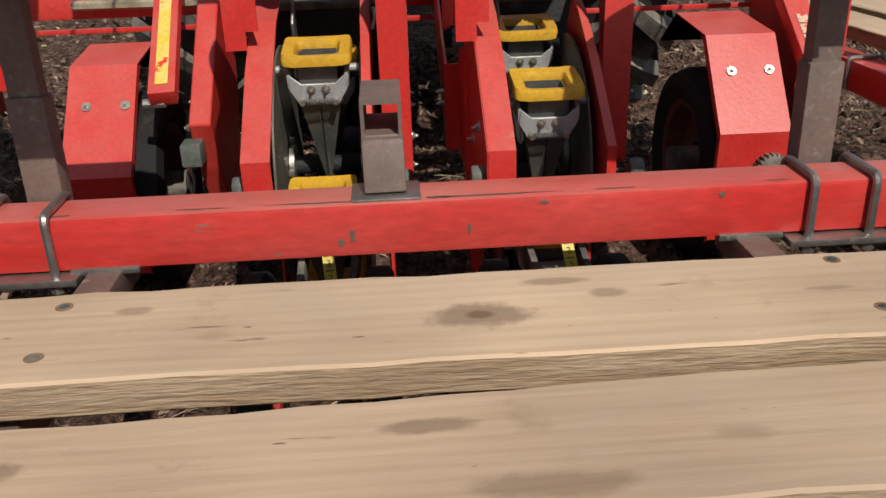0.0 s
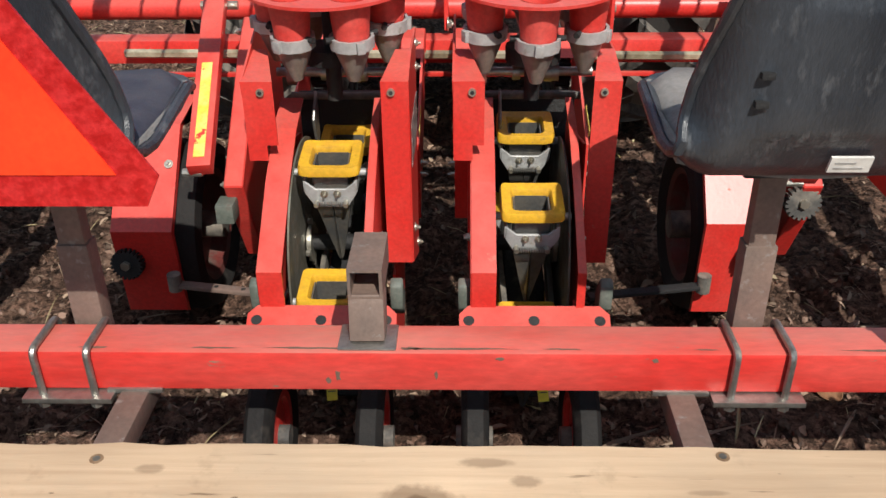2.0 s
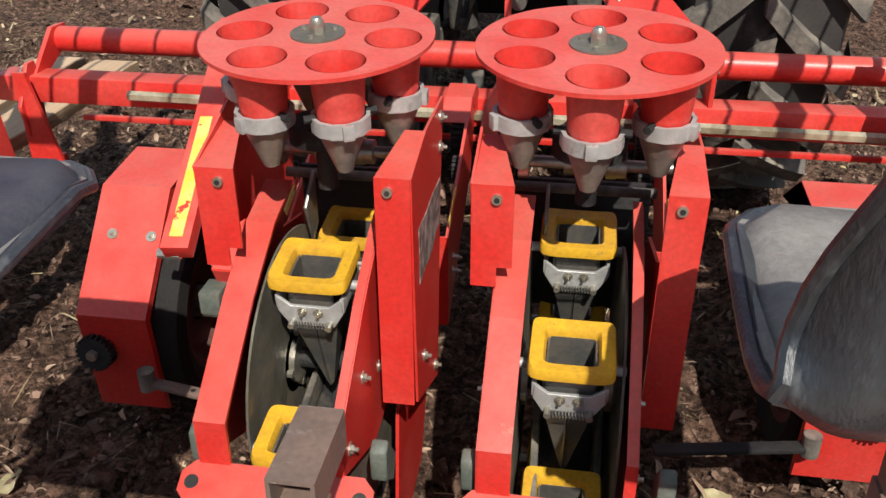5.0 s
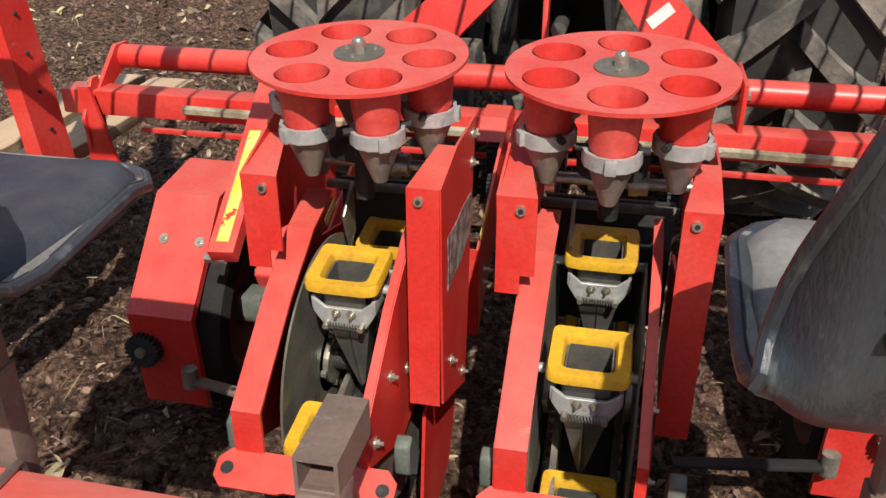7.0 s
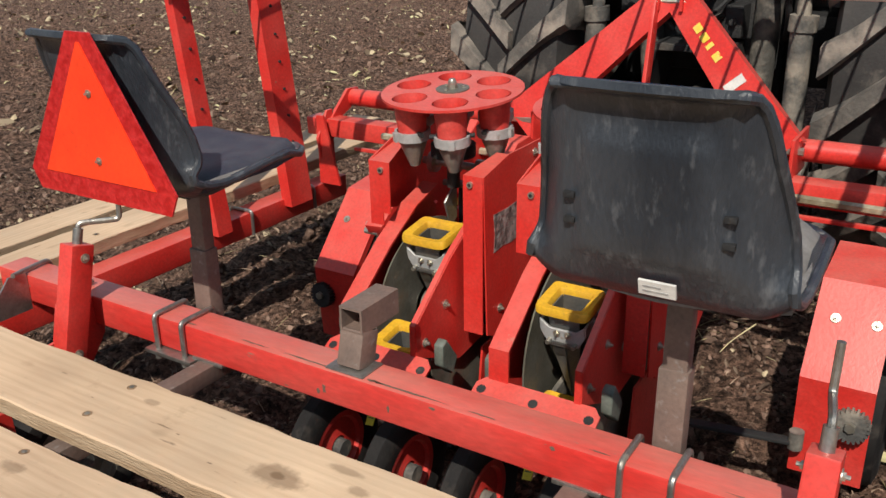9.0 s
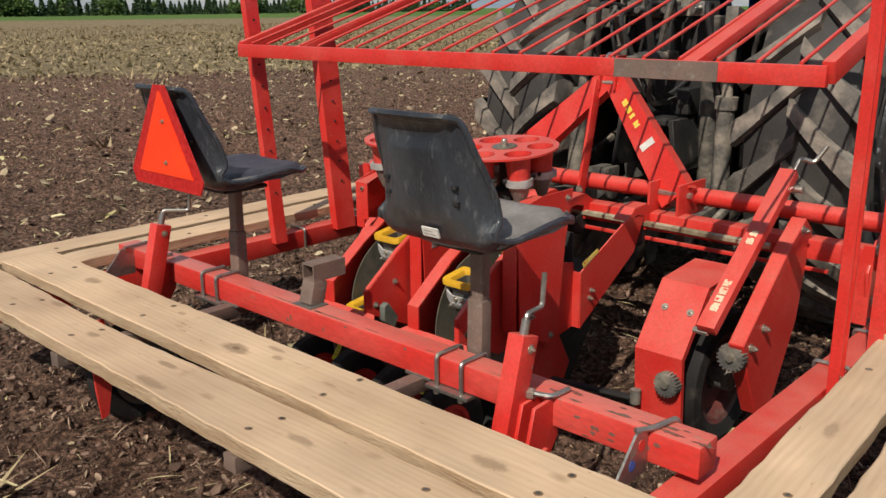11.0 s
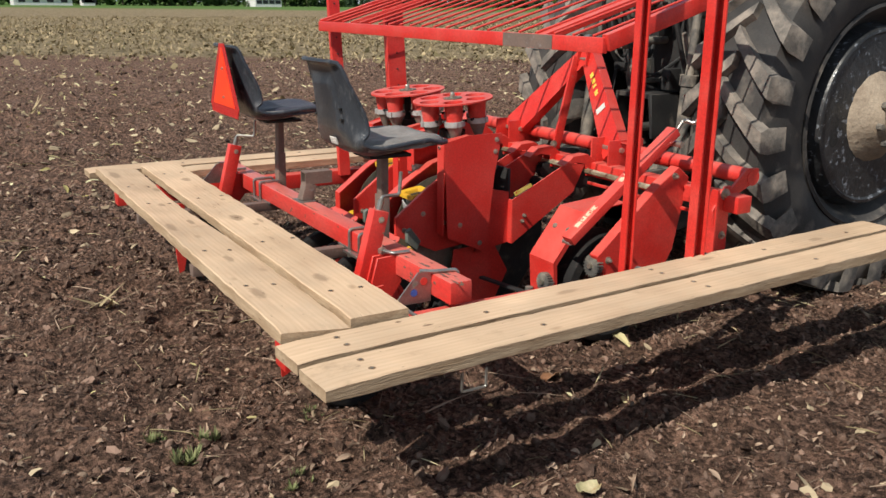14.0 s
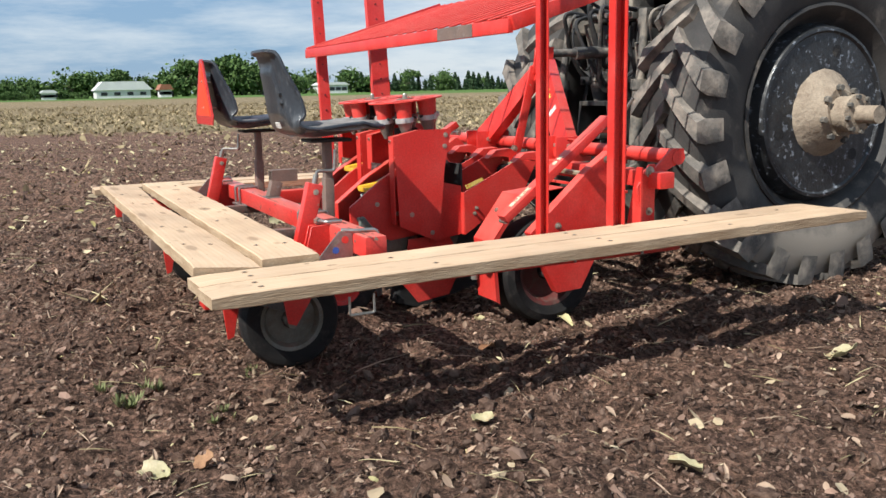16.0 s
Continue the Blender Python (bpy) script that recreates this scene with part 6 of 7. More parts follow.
# ---- chutes and covers in front of the planting units ----
def opener(xc, side, label):
    """Red side case that runs forward to the toolbar, with the furrow shoe under it."""
    o = thing("furrow_opener", (xc, 2.1, 0.0), label, "furrow opener", "furrow openers")
    for dx in (-0.155, 0.155):
        bm = NB()
        prism(bm, [(1.966, 0.530), (2.250, 0.664), (2.36, 0.655), (2.298, 0.533), (1.970, 0.334)], xc + dx - 0.003, xc + dx + 0.003, "x")
        prism(bm, [(1.80, 0.31), (1.80, 0.60), (1.968, 0.56), (1.968, 0.335)], xc + dx * 0.80 - 0.003, xc + dx * 0.80 + 0.003, "x")
        prism(bm, [(min(xc + dx * 0.80, xc + dx), 0.335), (max(xc + dx * 0.80, xc + dx), 0.335), (max(xc + dx * 0.80, xc + dx), 0.530), (min(xc + dx * 0.80, xc + dx), 0.530)], 1.966, 1.970, "y")
        sp = part("side_case", bm, M_RED, o, "red side case plate", smooth=False)
        bolts(sp, [((xc + dx + (0.003 if dx > 0 else -0.003), yy, zz), (1 if dx > 0 else -1, 0, 0), 0.006, 0.012) for yy, zz in ((2.02, 0.43), (2.03, 0.455))])
        bm = NB()
        prism(bm, [(1.97, 0.563), (2.06, 0.595), (2.07, 0.582), (1.98, 0.545)], xc + dx + (0.0032 if dx > 0 else -0.0042), xc + dx + (0.0042 if dx > 0 else -0.0032), "x")
        part("warning_sticker", bm, M_YSTICK, sp)
    bm = NB()
    prism(bm, [(2.24, 0.655), (2.29, 0.695), (2.37, 0.70), (2.42, 0.668), (2.40, 0.60), (2.37, 0.60), (2.36, 0.655), (2.31, 0.665)], xc + 0.10, xc + 0.16, "x", 0.002)
    part("hook_clamp", bm, M_RED, o, "red hooked clamp on the toolbar", smooth=False)
    bm = NB()
    prism(bm, [(2.24, 0.655), (2.29, 0.695), (2.37, 0.70), (2.42, 0.668), (2.40, 0.60), (2.37, 0.60), (2.36, 0.655), (2.31, 0.665)], xc - 0.16, xc - 0.10, "x", 0.002)
    part("hook_clamp", bm, M_RED, o, "red hooked clamp on the toolbar", smooth=False)
    for dx in (-0.13, 0.13):
        for hw, yy, zz, rr in ((0.02, 2.352, 0.583, 0.038), (0.012, 2.30, 0.53, 0.026)):
            bm = NB()
            gear(bm, (xc + dx - hw, yy, zz), (1, 0, 0), rr, hw * 2, 16)
            part("sprocket", bm, M_DARK, o)
    bm = NB()
    prism(bm, [(1.72, 0.30), (1.90, 0.34), (2.22, 0.50), (2.22, 0.25), (2.08, 0.06), (1.78, -0.02), (1.66, 0.02)], xc - 0.045, xc + 0.045, "x", 0.006)
    part("shoe", bm, M_DARK, o, "dark steel furrow shoe")
    for dx in (-0.05, 0.05):
        bm = NB()
        prism(bm, [(1.70, 0.33), (1.90, 0.34), (1.98, 0.20), (1.90, 0.05), (1.74, 0.03), (1.67, 0.12)], xc + dx * 2.2 - 0.003, xc + dx * 2.2 + 0.003, "x")
        part("shoe_wing", bm, M_RED, o, "dusty red shoe wing", smooth=False)
    # arm that trails the press wheels
    for dx in (-0.055, 0.055):
        bm = NB()
        bar(bm, (xc + dx, 1.80, 0.32), (xc + dx * 0.8, 1.40, 0.27), 0.012, 0.05, (0, 0, 1), 0.002)
        part("press_arm", bm, M_DIRTYSTEEL, o)
    bm = NB()
    bar(bm, (xc + 0.0, 1.45, 0.39), (xc + 0.015, 1.345, 0.265), 0.020, 0.003, (0, -0.6, 1), 0.0)
    tp = part("tape_measure", bm, M_TAPE, o, "short strip of yellow tape measure")
    w, n = frame_between((xc + 0.0, 1.45, 0.39), (xc + 0.015, 1.345, 0.265), (0, -0.6, 1))
    for k in range(5):
        bm = NB()
        box(bm, (-0.007, 0.0018, n - 0.018 - k * 0.0254), (0.007, 0.0026, n - 0.016 - k * 0.0254), 0.0, w)
        part("tick", bm, M_INK, tp)
        cu = bpy.data.curves.new("digit", "FONT")
        cu.body, cu.size, cu.align_x, cu.align_y = str(k + 1), 0.017, "CENTER", "CENTER"
        cu.materials.append(M_INK)
        tx = new("digit", cu)
        tx.parent = tp
        side_v = Vector((-1, 0, 0)) if w.to_3x3() @ Vector((1, 0, 0)) == Vector() else w.to_3x3() @ Vector((-1, 0, 0))
        up_v = -(w.to_3x3() @ Vector((0, 0, 1)))
        if side_v.x < 0:
            side_v = -side_v
        nrm = side_v.cross(up_v)
        pp = w @ Vector((0, 0.003, n - 0.029 - k * 0.0254))
        tx.matrix_basis = Matrix(((side_v.x, up_v.x, nrm.x, pp.x), (side_v.y, up_v.y, nrm.y, pp.y), (side_v.z, up_v.z, nrm.z, pp.z), (0, 0, 0, 1)))
    return o


opener(-0.2, -1, "red furrow opener case behind the toolbar, dusty")
opener(0.2, 1, "red furrow opener case, side plate facing the open side")


def wheel(name, c, r, w, rim_r, parent, rubber, rim_mat, hub_mat, dish=0.02, label=""):
    """A plain wheel on an axle along x, as parts under its thing."""
    m = pose(*c, 0, 90, 0)
    bm = NB()
    h = w / 2
    lathe(bm, [(rim_r, -h * 0.8), (rim_r + (r - rim_r) * 0.5, -h), (r - 0.012, -h * 0.9), (r, -h * 0.55), (r, h * 0.55), (r - 0.012, h * 0.9), (rim_r + (r - rim_r) * 0.5, h), (rim_r, h * 0.8)], 48, m, True)
    ty = part("tyre", bm, rubber, parent, label)
    bm = NB()
    lathe(bm, [(rim_r + 0.004, -h * 0.82), (rim_r - 0.012, -h * 0.75), (rim_r * 0.8, -dish), (rim_r * 0.3, -dish - 0.005), (rim_r * 0.3, dish + 0.005), (rim_r * 0.8, dish), (rim_r - 0.012, h * 0.75), (rim_r + 0.004, h * 0.82)], 40, m, True)
    part("rim", bm, rim_mat, parent)
    bm = NB()
    rod(bm, Vector(c) - Vector((h + 0.01, 0, 0)), Vector(c) + Vector((h + 0.01, 0, 0)), rim_r * 0.25, 14)
    part("hub", bm, hub_mat, parent)


for xc in (-0.2, 0.2):
    for dx in (-0.115, 0.09):
        t = thing("press_wheel", (xc + dx, 1.33, 0.0), "narrow grey rubber press wheel close behind the opener", "press wheel", "press wheels")
        wheel("press_wheel", (xc + dx, 1.37, 0.155), 0.16, 0.052, 0.09, t, M_RUBBER, M_RED, M_DIRTYSTEEL, 0.01)

for s in (-1, 1):
    # big drive wheel under the toolbar
    t = thing("drive_wheel", (0.722 if s > 0 else -0.690, 2.152, 0.0), "black rubber drive wheel of the planter, dusty", "drive wheel", "drive wheels")
    wheel("drive_wheel", (0.722 if s > 0 else -0.690, 2.152, 0.222), 0.232, 0.185, 0.150, t, M_RUBBER, M_DRUM, M_DIRTYSTEEL, 0.03)
    # hood over its chain
    c = thing("chain_cover", (s * 0.71, 1.9, 0.05), "red folded sheet cover of a chain drive with a black knob", "chain cover", "chain covers")
    x0, x1 = (0.632, 0.79) if s > 0 else (-0.795, -0.645)
    bm = NB()
    if s > 0:
        line = [(1.885, 0.115), (1.865, 0.372), (2.010, 0.560), (2.225, 0.578), (2.33, 0.50)]
    else:
        line = [(1.915, 0.095), (1.895, 0.332), (2.085, 0.537), (2.250, 0.557), (2.36, 0.48)]
    prism(bm, line + [(y + 0.0045, z - 0.003) for y, z in line[::-1]], x0, x1, "x")
    hood = part("hood", bm, M_RED, c, "folded red hood", smooth=False)
    # narrow lips folded in along both edges
    for xl in (x0 + 0.0005, x1 - 0.0035):
        bm = NB()
        prism(bm, [(y + 0.0046, z - 0.0031) for y, z in line] + [(y + 0.018, z - 0.012) for y, z in line[::-1]], xl, xl + 0.003, "x")
        part("folded_lip", bm, M_RED, hood, smooth=False)
    n = Vector((0, line[1][1] - line[2][1], line[2][0] - line[1][0])).normalized()
    bolts(hood, [(Vector((min(x0, x1) + dx, line[1][0] + 0.62 * (line[2][0] - line[1][0]), line[1][1] + 0.62 * (line[2][1] - line[1][1]))) + n * 0.002, n, 0.007, 0.004) for dx in (0.045, 0.130)])
    bm = NB()
    kc = Vector((x0 + 0.03, 1.908, 0.245) if s < 0 else (x1 - 0.038, 1.874, 0.285))
    gear(bm, kc, (0, -1, 0.1), 0.038, 0.030, 22)
    part("toothed_knob", bm, M_DARK if s < 0 else M_DIRTYSTEEL, hood, "toothed sprocket knob")
    bm = NB()
    rod(bm, kc + Vector((0, -0.03, 0.004)), kc + Vector((0, -0.040, 0.004)), 0.012, 6)
    part("nut", bm, M_ZINC, hood)
    # arm with yellow lettering
    a = thing("lift_arm", (s * 0.6, 2.1, 0.4), "red flat arm with a yellow lettered strip", "arm", "lift arms")
    if s < 0:
        p, q = Vector((-0.600, 2.42, 0.80)), Vector((-0.548, 1.885, 0.500))
    else:
        p, q = Vector((0.845, 2.40, 0.865)), Vector((0.848, 1.885, 0.475))
    bm = NB()
    bar(bm, p, q, 0.056, 0.036, (0, -0.5, 1), 0.003)
    arm = part("bar", bm, M_RED, a)
    m, ln = frame_between(p, q, (0, -0.5, 1))
    if s < 0:
        bm = NB()
        box(bm, (-0.013, 0.0185, ln * 0.48), (0.013, 0.0205, ln * 0.96), 0.0, m)
        part("lettered_strip", bm, M_YSTICK, arm, "yellow sticker strip")
    else:
        for f0, f1 in ((0.42, 0.455), (0.465, 0.505), (0.725, 0.765), (0.772, 0.812), (0.820, 0.856), (0.864, 0.910)):
            bm = NB()
            box(bm, (-0.012, 0.0185, ln * f0), (0.012, 0.0200, ln * f1), 0.0, m)
            part("lettering_bar", bm, M_CREAM, arm, "worn cream lettering")
    for e, f, rr in ((p + Vector((-0.05, 0.0, -0.05)), p + Vector((0.05, 0, -0.05)), 0.012), (q + Vector((-0.045, 0.015, -0.012)), q + Vector((0.0, 0.015, -0.012)), 0.010)):
        bm = NB()
        rod(bm, e, f, rr, 8)
        part("pin", bm, M_ZINC, a)
    if s > 0:
        # depth crank at the upper end of the arm
        bm = NB()
        sweep(bm, rounded([p + Vector((0.01, 0.0, -0.01)), p + Vector((0.02, 0.03, 0.045)), p + Vector((0.055, 0.055, 0.03)), p + Vector((0.085, 0.075, 0.085))], 0.015), 0.0075, 8)
        part("crank_handle", bm, M_STEEL, a, "bent steel crank handle")
    # second chain case next to the arm
    k = thing("chain_case", (s * 0.9, 2.1, 0.2), "narrow red chain case with a toothed wheel", "chain case", "chain cases")
    xa = 0.905 if s > 0 else -0.500
    bm = NB()
    prism(bm, [(1.965, 0.42), (2.02, 0.30), (2.10, 0.155), (2.22, 0.16), (2.36, 0.40), (2.42, 0.69), (2.36, 0.735), (2.26, 0.67)], xa - 0.024, xa + 0.024, "x", 0.003)
    body = part("case_body", bm, M_RED, k, smooth=False)
    if s > 0:
        bm = NB()
        gear(bm, (xa - 0.014, 1.994, 0.372), (0, -1, 0.1), 0.042, 0.026, 20)
        part("toothed_wheel", bm, M_DIRTYSTEEL, body)
        bm = NB()
        rod(bm, (xa - 0.014, 1.970, 0.374), (xa - 0.014, 1.958, 0.375), 0.012, 6)
        part("nut", bm, M_ZINC, body)
    bolts(body, [((xa + s * 0.024, yy, zz), (s, 0, 0), 0.009, 0.016) for yy, zz in ((2.02, 0.40), (2.10, 0.44), (2.34, 0.70))])
    # drilled link from the opener to the cover
    l = thing("drilled_link", (s * 0.5, 1.83, 0.25), "flat drilled steel link bar, dusty", "link bar", "link bars")
    bm = NB()
    bar(bm, (s * 0.635, 1.86, 0.205), (s * 0.36, 1.81, 0.205), 0.026, 0.010, (0, 0, 1), 0.002)
    lb = part("bar", bm, M_RUST if s < 0 else M_DARK, l)
    for f in (0.35, 0.6, 0.85):
        bm = NB()
        p2 = Vector((s * 0.635, 1.86, 0.205)).lerp(Vector((s * 0.36, 1.81, 0.205)), f)
        lathe(bm, [(0.0, 0.0058), (0.006, 0.0058)], 12, Matrix.Translation(p2))
        part("drilled_hole", bm, M_DARK, lb)
    bm = NB()
    rod(bm, (s * 0.645, 1.86, 0.190), (s * 0.645, 1.86, 0.235), 0.017, 12)
    part("pivot", bm, M_DIRTYSTEEL, l)
    # small gear box by the left drive wheel
    if s < 0:
        g = thing("gearbox", (s * 0.53, 2.0, 0.35), "small grey-green gear box beside the drive wheel", "gear box", "gear boxes")
        bm = NB()
        box(bm, (s * 0.52 - 0.022, 1.93, 0.335), (s * 0.52 + 0.022, 1.99, 0.385), 0.004)
        part("box_body", bm, M_GREENPAINT, g)
    # small carrying wheel at the rear corner and its skid
    r = thing("carrying_wheel", (s * 0.86, 0.95, 0.0), "small black carrying wheel under the plank corner", "wheel", "carrying wheels")
    wheel("carrying_wheel", (s * 0.80, 0.985, 0.175), 0.185, 0.10, 0.118, r, M_RUBBER, M_GREYDISC, M_DIRTYSTEEL, 0.015)
    bm = NB()
    bar(bm, (s * 0.87, 0.75, 0.335), (s * 0.865, 1.02, 0.225), 0.012, 0.07, (0, 0, 1), 0.003)
    part("wheel_arm", bm, M_DIRTYSTEEL, r)
    bm = NB()
    prism(bm, [(0.76, 0.43), (0.82, 0.43), (0.825, 0.22), (0.80, 0.10), (0.775, 0.09), (0.765, 0.20)], s * 0.69 - 0.005, s * 0.69 + 0.005, "x", 0.002)
    part("skid_blade", bm, M_RED, r, "red pointed blade")
    bm = NB()
    prism(bm, [(0.92, 0.42), (1.08, 0.43), (1.06, 0.27), (0.99, 0.16), (0.96, 0.17)], s * 0.872 - 0.005, s * 0.872 + 0.005, "x")
    part("wheel_fork", bm, M_RED, r)
    bm = NB()
    sweep(bm, rounded([(s * 1.62, 0.93, 0.432), (s * 1.62, 0.93, 0.378), (s * 1.62, 1.005, 0.378), (s * 1.62, 1.005, 0.432)], 0.006), 0.004, 6)
    part("loop", bm, M_STEEL, r)


# ---- tractor ----
tr = thing("tractor", (0, 4.4, 0.0), "blue tractor with large dusty rear tyres, seen from behind", "tractor")


def tractor_wheel(xc, out):
    yc, zc, r = 3.72, 0.845, 0.87
    m = pose(xc, yc, zc, 0, 90 * out, 0)
    bm = NB()
    base = r - 0.045
    lathe(bm, [(0.49, -0.17), (0.56, -0.205), (0.68, -0.222), (0.77, -0.21), (base - 0.01, -0.19), (base, -0.12), (base + 0.008, 0), (base, 0.12), (base - 0.01, 0.19), (0.77, 0.21), (0.68, 0.222), (0.56, 0.205), (0.49, 0.17)], 72, m, True)
    w = part("wheel", bm, M_SIDEWALL, tr, "large rear wheel with dusty black sidewall")
    # lugs: bent ribs that run from the shoulder to the middle, the two halves offset
    n = 23
    for half in (-1, 1):
        for k in range(n):
            bm = NB()
            a0 = 2 * math.pi * (k + (0.5 if half > 0 else 0)) / n
            prev = None
            for j, f in enumerate((0.0, 0.15, 0.4, 0.7, 0.92, 1.0, 1.12)):
                x = half * (-0.02 + 0.252 * min(f, 1.04))
                lead = 0.27 * (1 - min(f, 1.0)) ** 1.1 * (-1 if half > 0 else -1) * -1
                wid = 0.078 + 0.040 * min(f, 1) ** 2
                rt = r - 0.016 * f * f if f <= 1 else r - 0.085
                rb = base - 0.02 if f <= 1 else base - 0.12
                a = a0 - lead
                ring = []
                for aa, rr in ((a - wid * 0.62, rb), (a - wid * 0.45, rt), (a + wid * 0.45, rt), (a + wid * 0.62, rb)):
                    ring.append(bm.verts.new(m @ Vector((rr * math.cos(aa), rr * math.sin(aa), x * 1.0))))
                if prev:
                    for q in range(3):
                        bm.faces.new((prev[q], prev[q + 1], ring[q + 1], ring[q]))
                else:
                    bm.faces.new(ring)
                prev = ring
            bm.faces.new(prev[::-1])
            part("tread_lug", bm, M_TYRE, w, "worn dusty chevron lug" if k == 0 else "", angle=30)
    bm = NB()
    lathe(bm, [(0.53, 0.165), (0.53, 0.200), (0.515, 0.205), (0.48, 0.17), (0.455, 0.12), (0.440, 0.11)], 64, m)
    part("bead_ring", bm, M_SIDEWALL, w)
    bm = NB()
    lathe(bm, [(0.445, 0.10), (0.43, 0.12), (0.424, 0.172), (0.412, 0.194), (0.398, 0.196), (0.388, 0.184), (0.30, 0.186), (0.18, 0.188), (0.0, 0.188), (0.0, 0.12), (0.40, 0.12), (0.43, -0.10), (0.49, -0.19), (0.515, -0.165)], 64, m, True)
    part("rim", bm, M_RIM, w, "dark steel wheel centre, wet, with sky glints painted in")
    for k in range(3):
        a = radians(287 + 120 * k)
        bm = NB()
        lathe(bm, [(0.0, 0.0), (0.030, 0.0)], 20, m @ Matrix.Translation((0.308 * math.cos(a), 0.308 * math.sin(a), 0.1872)))
        part("hand_hole", bm, M_DARK, w)
    bm = NB()
    lathe(bm, [(0.0, 0.192), (0.215, 0.187), (0.196, 0.212), (0.165, 0.238), (0.135, 0.268), (0.108, 0.30), (0.0, 0.30)], 28, m)
    for v in bm.verts:
        d = noise.noise(v.co * 13) * 0.020
        v.co += Vector((out * d, d * 0.8, -d))
    part("muddy_hub", bm, M_MUD, w, "mud-caked wheel hub")
    bm = NB()
    lathe(bm, [(0.085, 0.29), (0.085, 0.365), (0.095, 0.365), (0.095, 0.385), (0.07, 0.392), (0.0, 0.392)], 24, m)
    rod(bm, m @ Vector((0, 0, 0.38)), m @ Vector((0, 0, 0.50)), 0.042, 20)
    part("axle_end", bm, M_MUD, w, "tan dusty axle clamp and shaft")
    for k in range(8):
        a = k * math.pi / 4 + 0.2
        for q, rr, zz, hh in ((0.128, 0.016, 0.286, 0.026), (0.082, 0.012, 0.386, 0.018)):
            bm = NB()
            p = Vector((q * math.cos(a), q * math.sin(a), zz))
            rod(bm, m @ p, m @ (p + Vector((0, 0, hh))), rr, 6)
            part("wheel_nut", bm, M_DIRTYSTEEL, w)


tractor_wheel(0.655, 1)
tractor_wheel(-0.655, -1)
bm = NB()
box(bm, (-0.24, 3.32, 0.62), (0.24, 4.6, 1.30), 0.04)
box(bm, (-0.46, 3.50, 0.70), (0.46, 3.78, 0.98), 0.05)
box(bm, (-0.20, 3.16, 0.80), (0.20, 3.40, 1.34), 0.03)
part("rear_axle_housing", bm, M_DARK, tr, "dark oily axle and gearbox housing")
bm = NB()
prism(bm, [(-0.16, 0.70), (-0.13, 0.92), (0.13, 0.92), (0.16, 0.70), (0.14, 0.70), (0.11, 0.895), (-0.11, 0.895), (-0.14, 0.70)], 2.95, 3.18, "y", 0.003)
part("shaft_guard", bm, M_DARK, tr, "black power take-off guard")
bm = NB()
rod(bm, (0, 2.98, 0.74), (0, 3.2, 0.74), 0.022, 14)
part("power_shaft", bm, M_STEEL, tr)
for s in (-1, 1):
    bm = NB()
    bar(bm, (s * 0.24, 3.45, 0.55), (s * 0.40, 2.62, 0.56), 0.035, 0.075, (0, 0, 1), 0.006)
    lathe(bm, [(0.018, -0.025), (0.045, -0.022), (0.045, 0.022), (0.018, 0.025)], 20, pose(s * 0.405, 2.58, 0.56, 0, 90, 0), True)
    part("lower_link", bm, M_DIRTYSTEEL, tr, "muddy lower lift link")
    bm = NB()
    bar(bm, (s * 0.22, 3.40, 1.30), (s * 0.33, 3.0, 1.34), 0.05, 0.08, (0, 0, 1), 0.008)
    part("lift_arm", bm, M_DIRTYSTEEL, tr)
    bm = NB()
    rod(bm, (s * 0.33, 3.02, 1.33), (s * 0.345, 2.98, 1.00), 0.022, 12)
    rod(bm, (s * 0.345, 2.98, 1.00), (s * 0.355, 2.95, 0.60), 0.036, 14)
    rod(bm, (s * 0.345, 2.98, 0.98), (s * 0.347, 2.98, 1.03), 0.045, 12)
    part("lift_rod", bm, M_DIRTYSTEEL, tr, "dusty lift rod")
    bm = NB()
    rod(bm, (s * 0.18, 3.20, 0.62), (s * 0.22, 3.10, 1.22), 0.045, 16)
    rod(bm, (s * 0.22, 3.10, 1.20), (s * 0.23, 3.07, 1.34), 0.020, 10)
    part("lift_cylinder", bm, M_DIRTYSTEEL, tr, "muddy hydraulic lift cylinder")
    bm = NB()
    bar(bm, (s * 0.42, 3.50, 0.80), (s * 0.42, 2.78, 0.56), 0.022, 0.03, (0, 0, 1), 0.003)
    bar(bm, (s * 0.15, 3.3, 0.52), (s * 0.12, 2.95, 0.50), 0.06, 0.03, (0, 0, 1), 0.003)
    part("stabiliser", bm, M_DIRTYSTEEL, tr)
    bm = NB()
    box(bm, (s * 0.30 - 0.05, 3.05, 0.50), (s * 0.30 + 0.05, 3.18, 0.66), 0.012)
    box(bm, (s * 0.27 - 0.03, 2.86, 0.47), (s * 0.27 + 0.03, 2.98, 0.60), 0.010)
    part("link_bracket", bm, M_DIRTYSTEEL, tr)
bm = NB()
rod(bm, (0.045, 2.64, 1.17), (0.03, 3.12, 1.18), 0.020, 12)
rod(bm, (0.04, 2.80, 1.17), (0.035, 3.0, 1.178), 0.032, 12)
part("top_link", bm, M_DIRTYSTEEL, tr, "dusty top link")
rngt = random.Random(12)
for k in range(6):
    x0 = -0.16 + k * 0.064
    bm = NB()
    box(bm, (x0 - 0.022, 3.06, 1.34), (x0 + 0.022, 3.20, 1.40), 0.006)
    rod(bm, (x0, 3.06, 1.37), (x0, 3.00, 1.365), 0.014, 10)
    part("hydraulic_coupler", bm, M_STEEL if k % 2 else M_DIRTYSTEEL, tr)
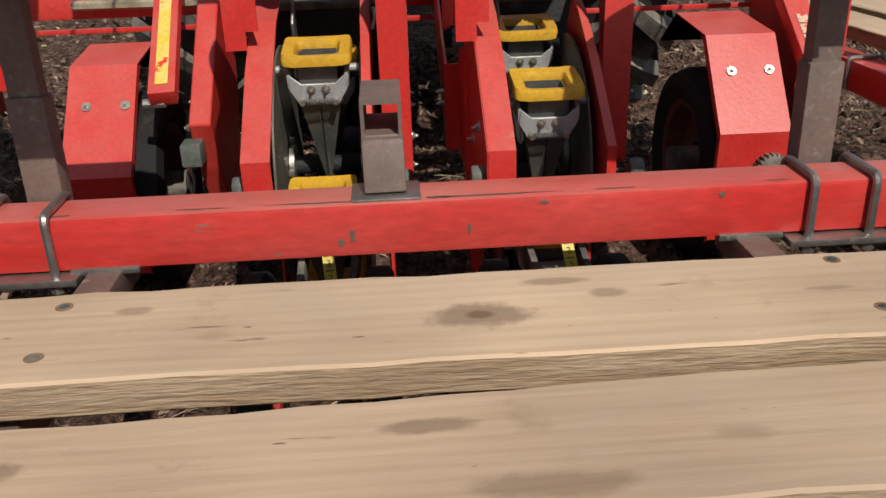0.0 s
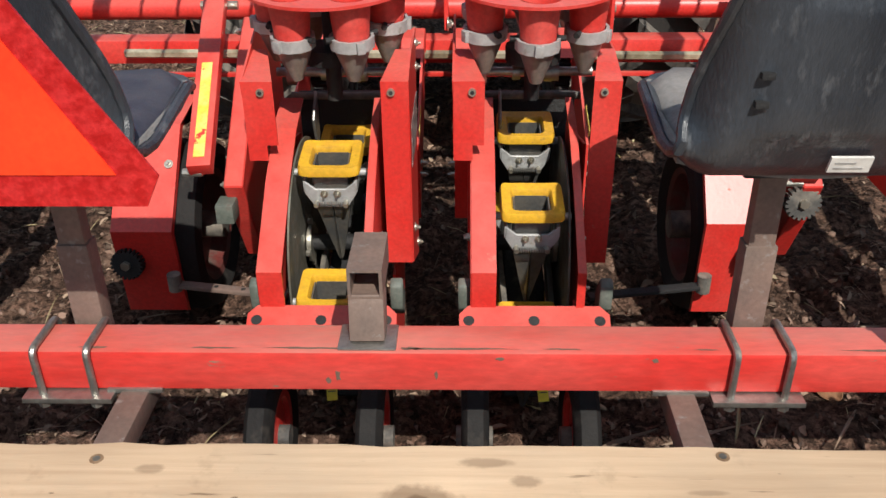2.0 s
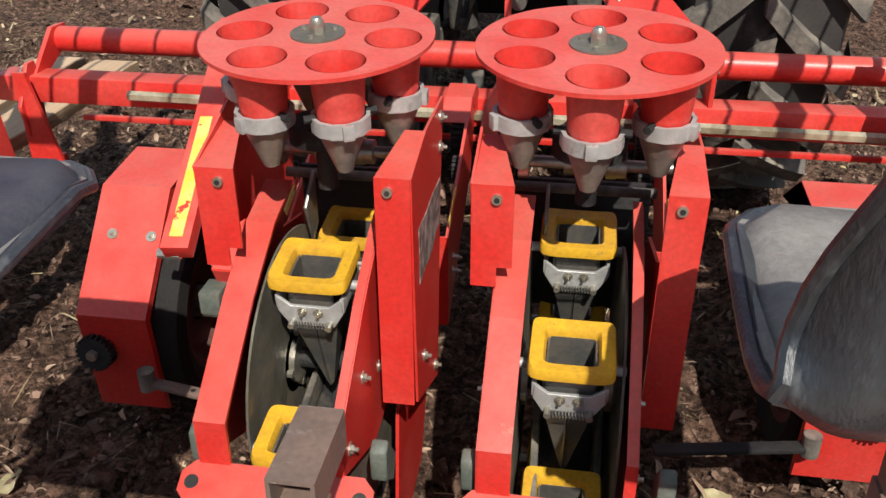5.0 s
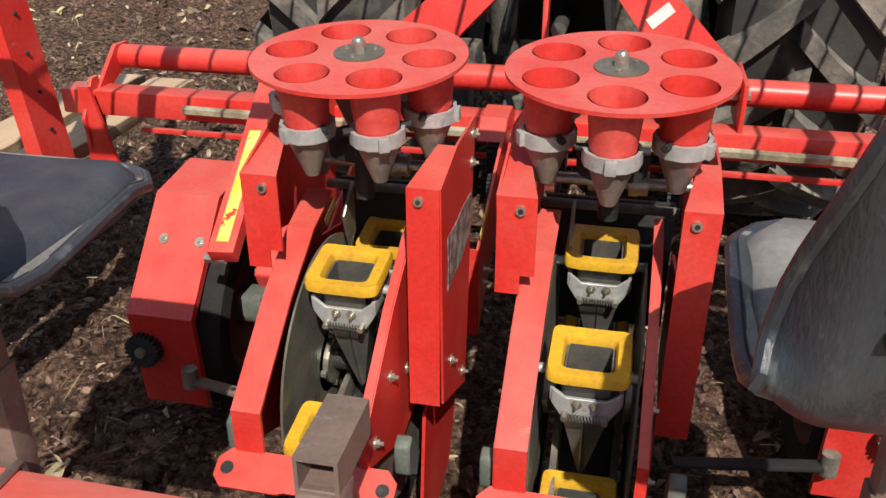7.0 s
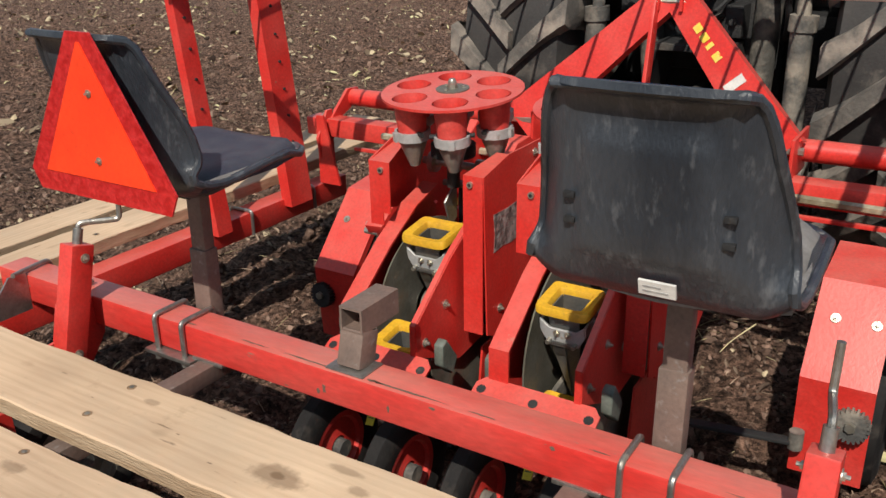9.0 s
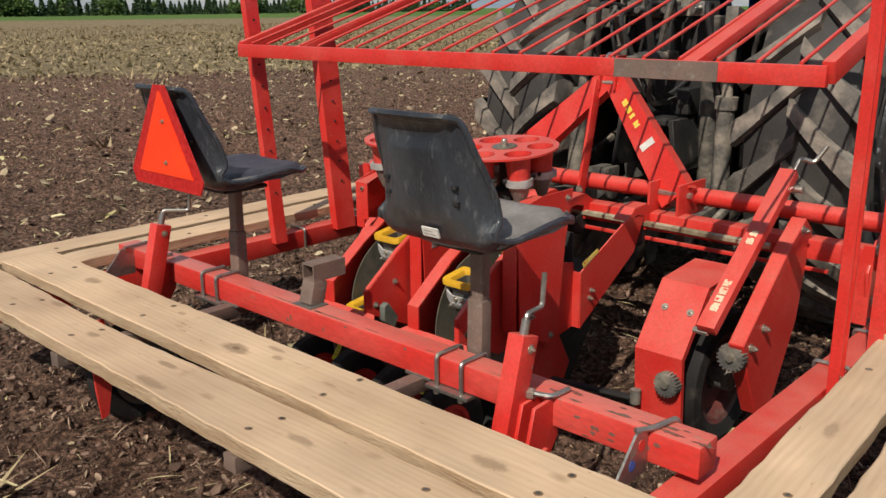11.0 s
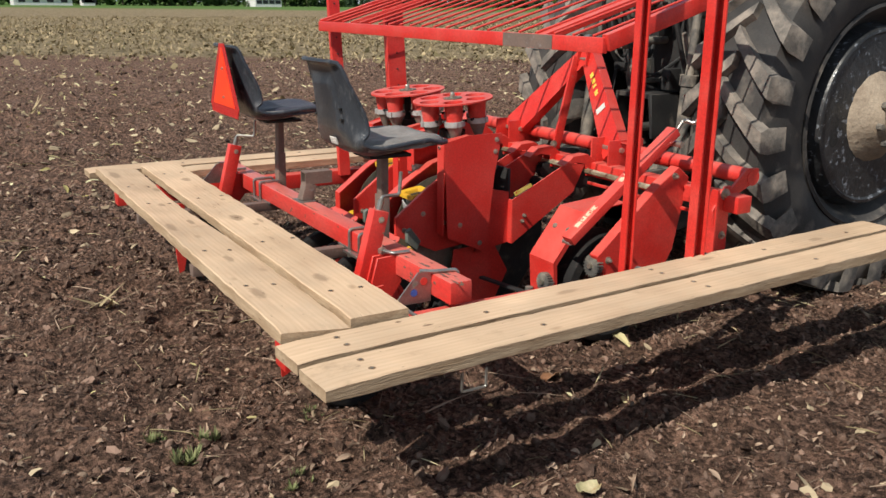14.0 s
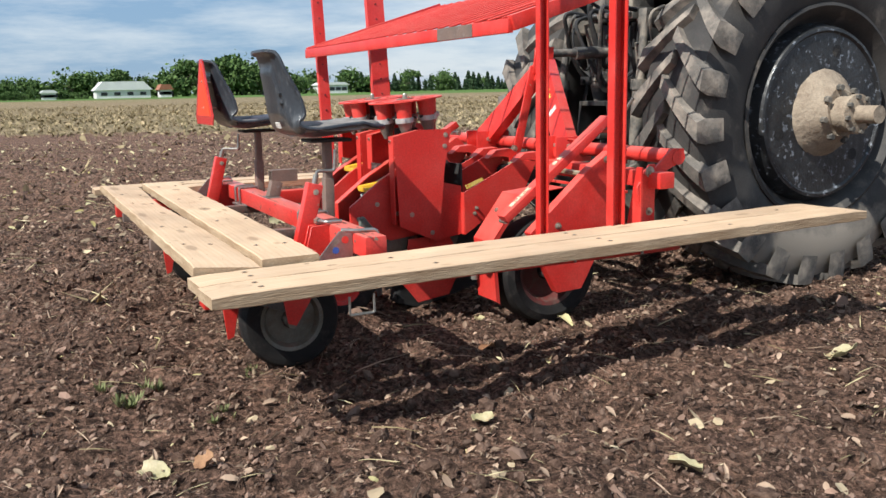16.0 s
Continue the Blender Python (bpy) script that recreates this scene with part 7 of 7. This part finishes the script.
for k in range(9):
    x0 = rngt.uniform(-0.3, 0.45)
    bm = NB()
    pts = [(x0, 3.05, 1.38), (x0 + rngt.uniform(-0.1, 0.15), 2.90, rngt.uniform(1.25, 1.5)), (x0 + rngt.uniform(-0.15, 0.2), 3.02, rngt.uniform(0.95, 1.2)), (x0 + rngt.uniform(-0.1, 0.2), 3.20, rngt.uniform(0.8, 1.55))]
    sweep(bm, rounded(pts, 0.12, 6), rngt.uniform(0.007, 0.013), 7)
    part("hose", bm, M_DARK if k % 3 else M_DIRTYSTEEL, tr)
for k in range(12):
    bm = NB()
    x0, z0, y0 = rngt.uniform(-0.27, 0.27), rngt.uniform(0.85, 1.5), rngt.uniform(3.02, 3.16)
    w, h, d = rngt.uniform(0.02, 0.055), rngt.uniform(0.02, 0.07), rngt.uniform(0.03, 0.08)
    box(bm, (x0 - w, y0, z0 - h), (x0 + w, y0 + d + 0.1, z0 + h), 0.006)
    rod(bm, (x0, y0, z0), (x0, y0 - 0.02, z0), 0.012, 6)
    part("valve_block", bm, M_DIRTYSTEEL if k % 2 else M_DARK, tr)
# cab floor, fenders and blue body
bm = NB()
box(bm, (-0.75, 3.25, 1.72), (0.75, 5.2, 1.80), 0.02)
box(bm, (-0.62, 3.28, 1.48), (0.62, 5.0, 1.72), 0.03)
part("cab_floor", bm, M_DARK, tr)
for s in (-1, 1):
    bm = NB()
    line = [(3.72 + 1.0 * math.cos(radians(a)), 0.845 + 0.97 * math.sin(radians(a))) for a in range(12, 134, 6)]
    inn = [(3.72 + 0.96 * math.cos(radians(a)), 0.845 + 0.93 * math.sin(radians(a))) for a in range(132, 11, -6)]
    prism(bm, line + inn, s * 0.40, s * 0.93, "x")
    part("fender", bm, M_BLUE, tr, "blue rear fender")
bm = NB()
box(bm, (-0.92, 3.10, 1.78), (0.92, 5.4, 2.02), 0.05)
box(bm, (-0.42, 3.10, 1.56), (0.42, 3.30, 1.80), 0.03)
box(bm, (-0.80, 3.25, 2.02), (0.80, 5.3, 2.16), 0.03)
part("cab_body", bm, M_BLUE, tr, "glossy blue lower cab panel")
bm = NB()
box(bm, (-0.78, 3.30, 2.16), (0.78, 5.2, 3.0), 0.05)
part("cab_glass", bm, M_GLASS, tr)
bm = NB()
box(bm, (-0.85, 3.15, 3.0), (0.85, 5.3, 3.18), 0.06)
part("cab_roof", bm, M_BLUE, tr)
bm = NB()
box(bm, (-0.35, 4.6, 0.75), (0.35, 7.6, 1.65), 0.08)
part("bonnet", bm, M_BLUE, tr)
for s in (-1, 1):
    bm = NB()
    m = pose(s * 0.72, 7.0, 0.55, 0, 90, 0)
    lathe(bm, [(0.30, -0.13), (0.45, -0.15), (0.56, -0.12), (0.57, 0), (0.56, 0.12), (0.45, 0.15), (0.30, 0.13)], 40, m, True)
    part("front_wheel", bm, M_SIDEWALL, tr)
